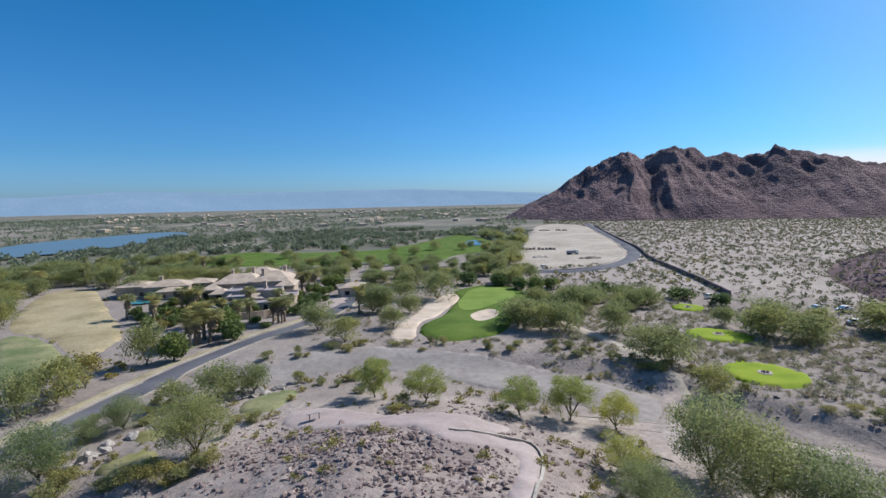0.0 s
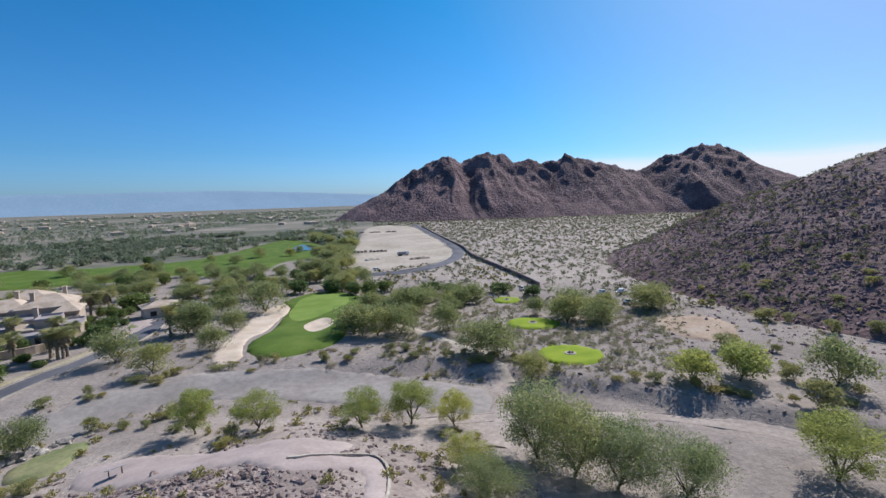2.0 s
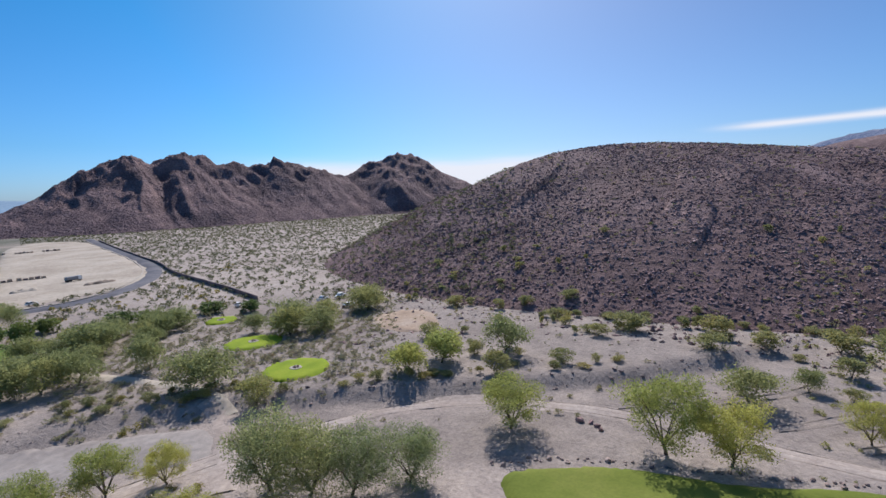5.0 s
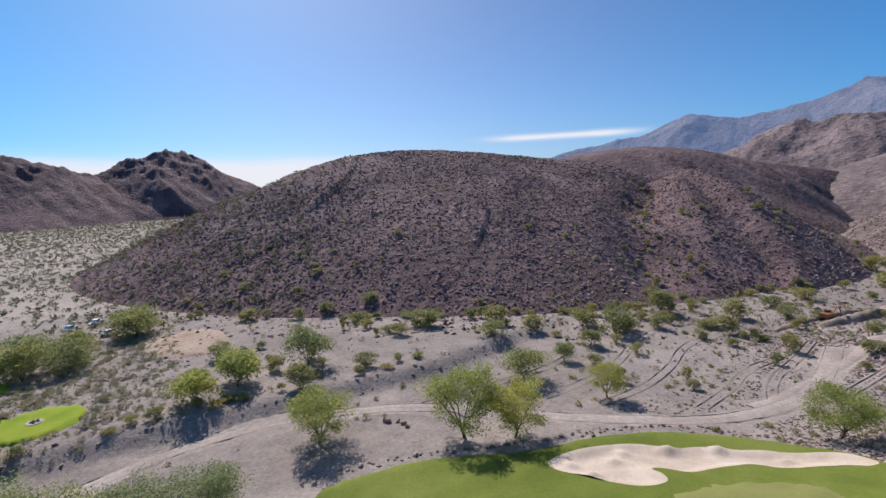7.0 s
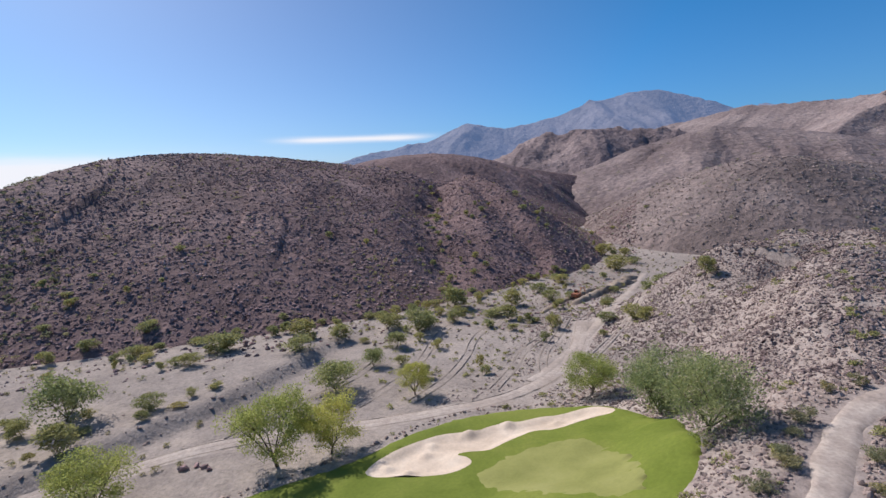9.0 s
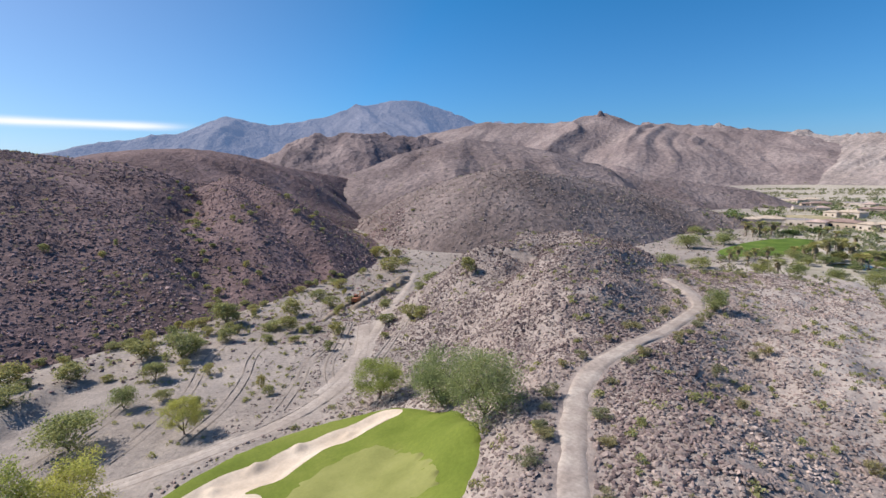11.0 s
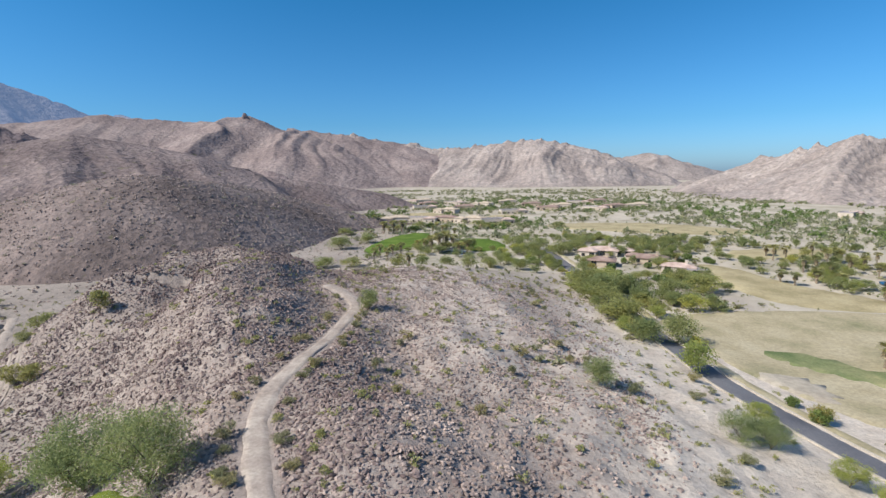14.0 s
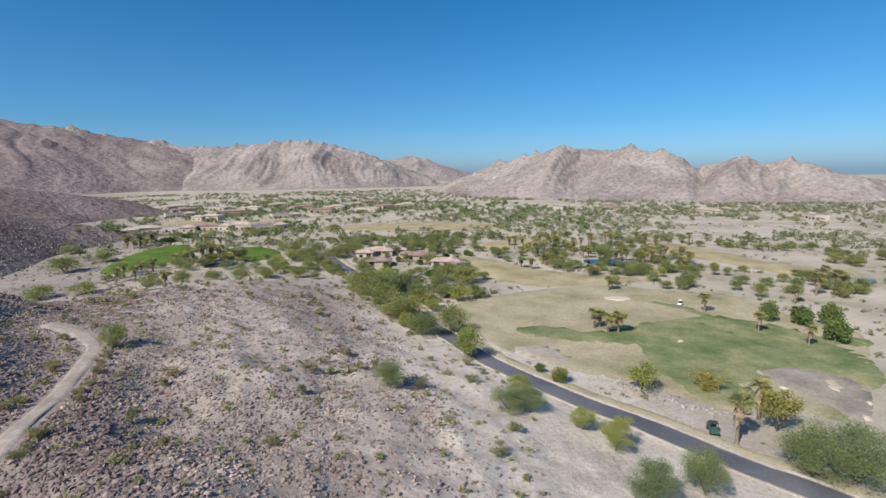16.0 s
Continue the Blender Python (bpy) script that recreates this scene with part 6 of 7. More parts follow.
far_trees("valley_trees", "dark green trees scattered over the far valley", 15000, (-50, 10), (380, 2300), (2.5, 6.5), VILLAGE_LEAF, -0.05, 160, 51, 9)
far_trees("far_mesquite_trees", "grey-green trees round the northern fairways", 900, (-48, 9), (300, 640), (5, 9), VILLAGE_LEAF, -0.3, 60, 55, 70)
far_trees("village_trees", "green trees among the far houses", 4600, (158, 240), (330, 1400), (3.5, 7), VILLAGE_LEAF, -0.15, 110, 52, 26)
far_trees("village_grove_trees", "grey-green trees filling the near valley", 6200, (163, 246), (330, 900), (2.4, 5.0), VILLAGE_LEAF, 0.0, 70, 57, 24)
far_trees("village_dark_trees", "dark green trees among the far houses", 900, (160, 215), (380, 900), (4, 7), DENSE_LEAF, 0.0, 90, 53, 40)


def scrub(name, label, count, turns, fars, size, mat, thin, cell, seed, blades, low=0.55, length=0.5):
    x, y = spread(count, turns, fars)
    keep = fbm(x, y, cell, 3, seed) > thin
    x, y = x[keep], y[keep]
    s = size[0] + (size[1] - size[0]) * rng.random(len(x)) ** 2.2
    return scatter(name, label, "shrubs", bush_shapes(rng, 8, blades, length, 0.11 * min(2.4, (85 / blades) ** 0.5) * (length / 0.5) ** 0.25), x, y, land_h(x, y), s, mat, rng, 0.0, low / 0.55)


scrub("plain_scrub", "grey-green creosote scrub over the pale desert plain", 19500, (12, 62), (165, 950), (1.1, 2.4), PLAIN_LEAF, -0.7, 60, 61, 22, 0.6, 0.34)
scrub("wash_scrub", "small dry shrubs in the sandy wash", 1100, (36, 130), (75, 240), (0.35, 1.3), SCRUB_LEAF, -0.3, 30, 62, 56, 0.55, 0.26)
scrub("hill_scrub", "olive shrubs between the boulders of the hill", 2300, (42, 126), (140, 420), (0.7, 1.7), HILL_LEAF, -0.15, 40, 63, 34, 0.55, 0.3)
scrub("spur_scrub", "dry olive and grey shrubs on the stony spur", 3000, (90, 210), (25, 190), (0.4, 1.3), BUSH_LEAF, -0.3, 25, 64, 64, 0.55, 0.3)
scrub("slope_scrub", "pale dry shrubs on the brown slopes", 2600, (112, 172), (190, 620), (0.6, 1.6), GREY_LEAF, -0.3, 60, 65, 16)
scrub("bank_scrub", "grey-tan shrubs between greens and wash", 900, (-16, 44), (98, 165), (0.6, 1.8), GREY_LEAF, -0.15, 25, 66, 84, 0.55, 0.26)
scrub("target_scrub", "olive shrubs round the target greens", 2200, (12, 47), (92, 175), (0.5, 1.6), SCRUB_LEAF, -0.3, 25, 67, 80, 0.55, 0.22)
scrub("terrace_scrub", "olive and ochre shrubs round the cart path", 380, (-44, 26), (45, 98), (0.6, 1.7), OCHRE_LEAF, -0.2, 22, 68, 100, 0.55, 0.26)
scrub("valley_scrub", "dry shrubs over the southern valley", 4200, (158, 246), (80, 480), (0.6, 2.0), SCRUB_LEAF, -0.15, 40, 69, 30)
scrub("course_scrub", "dry shrubs between the northern trees", 700, (-44, 30), (120, 330), (0.7, 2.2), OCHRE_LEAF, -0.2, 40, 70, 40)


def stones(name, label, count, turns, fars, size, mat, mask, seed, level=0):
    x, y = spread(count, turns, fars)
    keep = mask(x, y) > rng.random(len(x))
    x, y = x[keep], y[keep]
    s = size[0] + (size[1] - size[0]) * rng.random(len(x)) ** (2.0 if seed == 1 else 3)
    z = land_h(x, y) + s * 0.12
    return scatter(name, label, "rocks", stone_shapes(rng, 10, level), x, y, z, s, mat, rng, 0.5, 1.0)


def on_spur(x, y):
    d = np.minimum(np.minimum(along(x, y, SPUR)[0], along(x, y, CRAG)[0]), along(x, y, CRAG_BACK)[0])
    d2, _ = along(x, y, SHOULDER)
    west = smooth(-24, -10, x + 6 * fbm(x, y, 30, 2, 79))
    clump = smooth(-0.2, 0.25, fbm(x, y, 9, 3, 71) + 0.3 * fbm(x, y, 45, 2, 73) + 0.6 * smooth(40, 12, d) - 0.08)
    return np.clip(1.6 - np.minimum(d, d2 * 0.75) / 40, 0, 1) * (0.3 + 0.8 * clump) * west


def on_terrace(x, y):
    d, _ = along(x, y, SPUR)
    return np.clip(1.5 - d / 24, 0, 1) * (0.12 + 0.88 * smooth(-0.25, 0.2, fbm(x, y, 7, 3, 75)))


def on_hill(x, y):
    return np.clip((land_h(x, y) - ground_h(x, y)) / 2.0 + 0.2, 0, 1) * np.clip(0.7 + 0.8 * fbm(x, y, 35, 3, 72), 0.1, 1)


stones("spur_stones", "grey-brown angular stones covering the spur", 13000, (95, 205), (20, 55), (0.11, 0.46), SPUR_STONE, on_spur, 1)
stones("far_spur_stones", "grey-brown rubble on the far part of the spur", 130000, (97, 203), (55, 175), (0.14, 0.48), SPUR_STONE, on_spur, 1, -1)
stones("terrace_stones", "grey-brown boulders and rubble below the cart path", 17000, (-55, 35), (26, 80), (0.1, 0.5), SPUR_STONE, on_terrace, 1)
def on_crag(x, y):
    d = np.minimum(along(x, y, CRAG)[0], along(x, y, CRAG_BACK)[0] * 0.85)
    return smooth(26, 8, d + 7 * fbm(x, y, 12, 3, 74)) * np.clip(0.55 + 1.2 * fbm(x, y, 8, 2, 76), 0.08, 1)


stones("crag_boulders", "dark brown boulders heaped on the crag", 42000, (116, 164), (62, 172), (0.2, 0.72), VARNISHED, on_crag, 2, -1)
stones("path_rubble", "dark brown rubble heaped beside the gravel path", 15000, (130, 170), (26, 96), (0.12, 0.48), VARNISHED, lambda x, y: smooth(9.5, 3, along(x, y, HEAP)[0] + 6 * fbm(x, y, 8, 3, 84)), 2, 0)
stones("outcrop_rubble", "dark brown broken rock heaped below the cart path", 3400, (-38, 14), (34, 66), (0.12, 0.5), CRAG_STONE, lambda x, y: smooth(13, 4, along(x, y, [(-20, 59, 0), (-10, 53, 0), (-2, 47, 0), (3, 40, 0)])[0] + 5 * fbm(x, y, 7, 3, 78)), 2, 0)
stones("hill_boulders", "dark varnished boulders covering the hill", 92000, (40, 124), (120, 400), (0.35, 1.15), HILL_STONE, on_hill, 3, -1)
stones("slope_boulders", "brown boulders over the rounded hill", 30000, (116, 164), (190, 460), (0.3, 1.05), SPUR_STONE, on_hill, 4, -1)
stones("wash_stones", "scattered stones in the wash", 900, (30, 135), (60, 220), (0.12, 0.5), SPUR_STONE, lambda x, y: np.full(len(x), 0.5), 5)
stones("bank_stones", "stones along the cut bank", 5200, (-35, 95), (75, 150), (0.15, 0.6), SPUR_STONE, lambda x, y: np.clip(1.2 - along(x, y, BANK)[0] / 2.4, 0, 1), 6)

# ---- buildings ----
STUCCO = plain("tan_stucco", (0.47, 0.375, 0.29), 0.9, 0, 0.1, 2.0)
PALE_STUCCO = plain("pale_stucco", (0.54, 0.46, 0.39), 0.9, 0, 0.08, 2.0)
TILE_TAN = surface("tan_roof_tile", (0.4, 0.32, 0.25), (0.5, 0.405, 0.32), (0.58, 0.48, 0.39), 3, 0.35, 0.85, 0.5, 0.06, 0.16, 0.3)
TILE_PINK = surface("pinkish_roof_tile", (0.42, 0.3, 0.26), (0.52, 0.39, 0.34), (0.6, 0.46, 0.41), 3, 0.35, 0.85, 0.5, 0.06, 0.16, 0.3)
TILE_BROWN = surface("brown_roof_tile", (0.24, 0.165, 0.14), (0.31, 0.22, 0.19), (0.37, 0.27, 0.235), 3, 0.35, 0.85, 0.5, 0.06, 0.16, 0.3)
FLAT_ROOF = plain("grey_flat_roofing", (0.33, 0.295, 0.3), 0.9, 0, 0.1, 3.0)
WHITE_PAINT = plain("white_paint", (0.78, 0.78, 0.76), 0.45, 0, 0.04)
DARK_WOOD = plain("dark_wood", (0.1, 0.07, 0.05), 0.7, 0, 0.2)
STEEL = plain("dark_steel", (0.08, 0.08, 0.085), 0.5, 0.4, 0.2)
RUBBER = plain("black_rubber", (0.03, 0.03, 0.03), 0.85, 0, 0.2)
ORANGE = plain("faded_orange_paint", (0.33, 0.12, 0.055), 0.5, 0, 0.15)
BROWN_WALL = surface("dark_brown_wall", (0.13, 0.1, 0.1), (0.18, 0.14, 0.14), (0.23, 0.185, 0.18), 6, 0.5, 0.9, 0.4, 0.05)
BLUE_POOL = water_material("pool_water", (0.06, 0.3, 0.38))


def glass_material():
    m, nt, b = shader("dark_window_glass")
    b.inputs["Base Color"].default_value = (0.02, 0.025, 0.03, 1)
    b.inputs["Roughness"].default_value = 0.05
    return m


GLASS = glass_material()


def boxes(name, items, mat, bevel=0.0):
    """One mesh of boxes, each (x, y, z of the base centre, width, depth, height)."""
    bm = bmesh.new()
    for x, y, z, w, d, h in items:
        bmesh.ops.create_cube(bm, size=1, matrix=Matrix.Translation((x, y, z + h / 2)) @ Matrix.Diagonal((w, d, h, 1)))
    if bevel:
        bmesh.ops.bevel(bm, geom=list(bm.edges), offset=bevel, segments=2, affect="EDGES")
    me = bpy.data.meshes.new(name)
    bm.to_mesh(me)
    bm.free()
    me.materials.append(mat)
    return me


def hip_roof(name, x, y, z, w, d, rise, mat, eave=0.7, thick=0.25):
    """A hip roof with eaves, a fascia and a closed underside."""
    w, d = w / 2 + eave, d / 2 + eave
    run = min(w, d) * 0.98
    rx, ry = max(w - run, 0.05), max(d - run, 0.05)
    v = [(x + sx * w, y + sy * d, z) for sx, sy in ((-1, -1), (1, -1), (1, 1), (-1, 1))]
    v += [(a, b, z + thick) for a, b, _ in v]
    v += [(x + sx * rx, y + sy * ry, z + thick + rise) for sx, sy in ((-1, -1), (1, -1), (1, 1), (-1, 1))]
    f = [(3, 2, 1, 0), (8, 9, 10, 11)]
    for i in range(4):
        j = (i + 1) % 4
        f += [(i, j, 4 + j, 4 + i), (4 + i, 4 + j, 8 + j, 8 + i)]
    return plain_mesh(name, v, f, [mat])


def house(label, x, y, turn, wings, wall, seed=0, category="house", name="house"):
    """A house of several wings: (x, y, width, depth, height, roof, rise), with windows, a door and a chimney."""
    r = random.Random(seed)
    z = float(ground_h(np.array([x]), np.array([y]))[0])
    ob = tagged(new(name), label, category)
    ob.matrix_basis = pose(x, y, z - 0.1, 0, 0, turn)
    for k, (wx, wy, w, d, h, roof, rise) in enumerate(wings):
        part("wall", boxes("wall", [(wx, wy, 0, w, d, h)], wall, 0.04), ob)
        if rise > 0:
            part("roof", hip_roof("roof", wx, wy, h, w, d, rise, roof), ob, "tiled hip roof with eaves")
        else:
            part("roof", boxes("roof", [(wx, wy, h - 0.25, w - 0.5, d - 0.5, 0.3), (wx, wy - d / 2 + 0.15, h - 0.1, w, 0.3, 0.6), (wx, wy + d / 2 - 0.15, h - 0.1, w, 0.3, 0.6), (wx - w / 2 + 0.15, wy, h - 0.1, 0.3, d - 0.62, 0.6), (wx + w / 2 - 0.15, wy, h - 0.1, 0.3, d - 0.62, 0.6)], roof), ob, "flat roof with parapet")
        n = max(1, int(w / 4.5))
        for side in (-1, 1):
            for i in range(n):
                px = wx - w / 2 + (i + 0.5) * w / n + r.uniform(-0.4, 0.4)
                ww, wh = r.choice(((1.6, 1.5), (2.4, 2.1), (1.2, 1.4)))
                win = part("window", boxes("window", [(px, wy + side * (d / 2 + 0.03), 0.9, ww + 0.3, 0.14, 0.15), (px, wy + side * (d / 2 + 0.03), 0.9 + wh, ww + 0.3, 0.14, 0.15), (px - ww / 2 - 0.07, wy + side * (d / 2 + 0.03), 1.05, 0.14, 0.14, wh - 0.15), (px + ww / 2 + 0.07, wy + side * (d / 2 + 0.03), 1.05, 0.14, 0.14, wh - 0.15)], DARK_WOOD), ob)
                part("pane", boxes("pane", [(px, wy + side * (d / 2 + 0.01), 1.05, ww, 0.06, wh - 0.15)], GLASS), win)
    wx, wy, w, d, h, roof, rise = wings[0]
    part("door", boxes("door", [(wx + w * 0.1, wy - d / 2 - 0.04, 0, 1.8, 0.12, 2.3)], DARK_WOOD, 0.02), ob)
    part("chimney", boxes("chimney", [(wx - w * 0.2, wy + 0.5, h, 1.3, 1.1, rise + 1.5), (wx - w * 0.2, wy + 0.5, h + rise + 1.5, 1.6, 1.4, 0.2)], wall), ob)
    return ob


villa = house("sprawling tan stucco villa with tiled hip roofs", -73, 181, 8, [(-10, 8, 24, 13, 5.0, TILE_TAN, 2.3), (9, 6, 20, 14, 5.6, TILE_TAN, 2.5), (-1, 16, 14, 10, 6.4, TILE_TAN, 1.9), (18, -1, 9, 9, 4.7, TILE_TAN, 1.6), (2, -5, 26, 8, 4.0, FLAT_ROOF, 0), (14, -11, 8, 7, 4.7, FLAT_ROOF, 0), (-3, -12, 10, 6, 3.3, FLAT_ROOF, 0), (-22, 2, 9, 9, 3.9, TILE_TAN, 1.4), (-15, -5, 8, 6, 3.4, TILE_TAN, 1.2), (6, -13, 7, 5, 3.0, TILE_TAN, 1.0), (14, -19, 16, 7, 2.6, FLAT_ROOF, 0), (22, -12, 7, 9, 3.2, FLAT_ROOF, 0), (-4, -18, 9, 4, 2.2, FLAT_ROOF, 0)], STUCCO, 2, "villa", "villa")
villa.matrix_basis = villa.matrix_basis @ Matrix.Diagonal((0.7, 1.15, 1.22, 1))
for cx, cy, ch in ((-4, 10, 9.0), (4, 3, 9.2), (14, 9, 9.4), (8, -6, 6.6)):
    part("chimney", boxes("chimney", [(cx, cy, 3.5, 1.5, 1.2, ch - 3.5), (cx, cy, ch, 1.9, 1.6, 0.25)], STUCCO, 0.03), villa)
for k in range(4):
    part("column", boxes("column", [(12.5 + 3.2 * k, -6.2, 0, 0.6, 0.6, 3.2), (12.5 + 3.2 * k, -6.2, 3.2, 0.9, 0.9, 0.25)], PALE_STUCCO, 0.03), villa, "pale stucco arcade column")
part("arcade_roof", boxes("arcade_roof", [(17.3, -5.6, 3.45, 11.5, 2.6, 0.4)], TILE_TAN, 0.05), villa)
house("tan stucco guest house with low tiled roofs", -113, 194, 14, [(0, 0, 16, 11, 4.6, TILE_TAN, 2.0), (-13, 3, 12, 10, 4.6, TILE_TAN, 1.8), (10, 6, 11, 9, 4.2, TILE_TAN, 1.5), (3, -8, 9, 6, 3.4, TILE_TAN, 1.2)], STUCCO, 3)
house("small tan stucco casita among clipped trees", -36, 186, 20, [(0, 0, 11, 8, 3.6, TILE_TAN, 1.4)], PALE_STUCCO, 4)
house("pink-roofed stucco villa beside the road", -38, -272, -15, [(0, 0, 16, 11, 3.4, TILE_PINK, 1.7), (-11, -4, 9, 8, 3.0, TILE_PINK, 1.3), (7, 8, 9, 8, 3.6, TILE_PINK, 1.4)], PALE_STUCCO, 5)
house("brown-roofed stucco house beside the road", -33, -241, -12, [(0, 0, 13, 9, 3.0, TILE_BROWN, 1.5)], STUCCO, 6)
house("long brown-roofed stucco house", -58, -250, -20, [(0, 0, 16, 9, 3.1, TILE_BROWN, 1.5), (8, -5, 8, 7, 2.9, TILE_BROWN, 1.2)], STUCCO, 7)
house("pale stucco house with pale tiled roofs", -66, -228, -25, [(0, 0, 14, 9, 3.1, TILE_PINK, 1.3), (-8, 5, 8, 7, 2.9, FLAT_ROOF, 0)], PALE_STUCCO, 8)

FAR_HOMES = [
    house("far tan stucco house with low tiled roof", 182, -780, 10, [(0, 0, 20, 12, 5, TILE_TAN, 2), (12, 6, 12, 9, 4.4, TILE_TAN, 1.6)], PALE_STUCCO, 11),
    house("far pink stucco house with flat roofs", 126, -725, -8, [(0, 0, 22, 12, 5, FLAT_ROOF, 0), (-14, 4, 12, 10, 4.2, TILE_PINK, 1.8)], PALE_STUCCO, 12),
    house("far brown-roofed stucco house", 89, -629, 5, [(0, 0, 20, 12, 4.8, TILE_BROWN, 2), (13, -3, 10, 9, 4, TILE_BROWN, 1.6)], STUCCO, 13),
]
for k, (hx, hy) in enumerate([(70, -685), (29, -556), (1, -693), (-39, -661), (-71, -615), (-105, -651), (132, -450), (114, -452), (84, -455), (56, -448), (40, -442), (-99, -776), (-137, -665), (208, -774), (155, -700), (40, -760), (-60, -740), (-20, -610), (100, -560), (150, -620)]):
    copy_thing(FAR_HOMES[k % 3], pose(hx, hy, float(ground_h(np.array([hx]), np.array([hy]))[0]) - 0.1, 0, 0, (k * 47) % 60 - 30))
for k, (hx, hy) in enumerate([(-305, -532), (-372, -518), (-420, -420), (-460, -330)]):
    copy_thing(FAR_HOMES[(k + 1) % 3], pose(hx, hy, float(ground_h(np.array([hx]), np.array([hy]))[0]) - 0.1, 0, 0, 50 + (k * 31) % 40))
for o in bpy.data.objects:
    if o.parent is None and o.name.startswith("house") and o.type == "EMPTY" and "far" in o["label"]:
        o["group"] = "far village houses"
# roofs of the town across the valley
town = np.random.default_rng(31)
ta, tr = np.radians(town.uniform(-36, 6, 150)), town.uniform(780, 2600, 150)
tx, ty = tr * np.sin(ta), tr * np.cos(ta)
v, f = [], []
for hx, hy in zip(tx, ty):
    w, d, h, q = town.uniform(9, 20), town.uniform(7, 12), town.uniform(3, 5), town.uniform(0, 3)
    n, gz = len(v), float(ground_h(np.array([hx]), np.array([hy]))[0])
    c, s = math.cos(q), math.sin(q)
    for zz, k in ((gz - 0.5, 1.0), (gz + h, 1.0), (gz + h + 1.4, 0.25)):
        v += [(hx + (sx * w * c - sy * d * s) * k / 2, hy + (sx * w * s + sy * d * c) * k / 2, zz) for sx, sy in ((-1, -1), (1, -1), (1, 1), (-1, 1))]
    f += [(n + 8, n + 9, n + 10, n + 11)]
    for lo in (0, 4):
        f += [(n + lo + i, n + lo + (i + 1) % 4, n + lo + 4 + (i + 1) % 4, n + lo + 4 + i) for i in range(4)]
tagged(new("town_houses", plain_mesh("town_houses", v, f, [STUCCO])), "tan low houses scattered across the far valley", "houses", kind="stuff")

# ---- round the villa ----
def wall_run(name, label, line, height, thick, mat, step=2.0, category="wall", kind="structure"):
    """A free-standing wall with a coping, along a line."""
    c = resample(line, step)
    rows = []
    for side, up in ((-0.5, -0.4), (-0.5, height - 0.12), (-0.62, height - 0.12), (-0.62, height), (0.62, height), (0.62, height - 0.12), (0.5, height - 0.12), (0.5, -0.4)):
        q = offset_line(c, side * thick)
        rows.append(np.column_stack([q, ground_h(c[:, 0], c[:, 1]) + up]))
    v = np.stack(rows, 1).reshape(-1, 3)
    f = [tuple(q) for q in grid_faces(len(c), 8).tolist()]
    n = len(v)
    f += [tuple(range(8)), tuple(range(n - 1, n - 9, -1))]
    return tagged(new(name, plain_mesh(name, v, f, [mat])), label, category, kind=kind)


wall_run("garden_wall", "tan stucco garden wall below the villa", [(-74, 152), (-68, 148), (-60, 149), (-55, 156), (-51, 164)], 2.2, 0.4, STUCCO)
wall_run("garden_wall", "low curved stucco wall before the villa", [(-82, 164), (-75, 158), (-68, 158), (-62, 163)], 1.6, 0.35, PALE_STUCCO)
drape("swimming_pool", "turquoise garden pool beside the guest house", "pool", [(-121, 176), (-116, 173), (-110, 176), (-112, 181), (-119, 181)], BLUE_POOL, 2, 0.3, level=0.35)
drape("driveway", "pinkish paved driveway curving to the villa", "driveway", [(-46, 168), (-40, 160), (-36, 166), (-35, 178), (-42, 184), (-50, 178)], CONCRETE, 3, 0.05)
drape("drive_island", "oval of pale dry turf inside the driveway", "lawn", [(-45, 171), (-41, 166), (-39, 171), (-42, 177)], MIXED, 2, 0.16)
wall_run("boundary_wall", "long dark brown wall between lot and open desert", WALL_LINE, 1.9, 0.4, BROWN_WALL, 5)
kerb("lot_kerb", "pale kerb along the lot road", [tuple(p) for p in offset_line(resample(LOT_ROAD, 6), -5.2)], 0.7, 0.2, CURB, 5)


# ---- vehicles ----
def wheel(parent, x, y, r, wide=0.22):
    bm = bmesh.new()
    bmesh.ops.create_cone(bm, cap_ends=True, segments=14, radius1=r, radius2=r, depth=wide, matrix=Matrix.Translation((x, y, r)) @ Matrix.Rotation(math.pi / 2, 4, "X"))
    bmesh.ops.bevel(bm, geom=[e for e in bm.edges if e.calc_length() < r * 0.6], offset=0.03, segments=1, affect="EDGES")
    me = bpy.data.meshes.new("tyre")
    bm.to_mesh(me)
    bm.free()
    me.materials.append(RUBBER)
    w = part("wheel", me, parent)
    bm = bmesh.new()
    bmesh.ops.create_cone(bm, cap_ends=True, segments=10, radius1=r * 0.6, radius2=r * 0.55, depth=wide + 0.03, matrix=Matrix.Translation((x, y, r)) @ Matrix.Rotation(math.pi / 2, 4, "X"))
    me = bpy.data.meshes.new("rim")
    bm.to_mesh(me)
    bm.free()
    me.materials.append(STEEL)
    part("rim", me, w)


def profile(name, pts, half, mat, inset=0.0, bevel=0.05):
    """A side profile (x, z) drawn across the vehicle's width, its edges rounded."""
    bm = bmesh.new()
    a = [bm.verts.new((x, -half + inset * (z > 0.95), z)) for x, z in pts]
    b = [bm.verts.new((x, half - inset * (z > 0.95), z)) for x, z in pts]
    bm.faces.new(a)
    bm.faces.new(b[::-1])
    for i in range(len(pts)):
        j = (i + 1) % len(pts)
        bm.faces.new((a[j], a[i], b[i], b[j]))
    bmesh.ops.recalc_face_normals(bm, faces=bm.faces)
    if bevel:
        bmesh.ops.bevel(bm, geom=list(bm.edges), offset=bevel, segments=2, affect="EDGES")
    me = bpy.data.meshes.new(name)
    bm.to_mesh(me)
    bm.free()
    me.materials.append(mat)
    return me


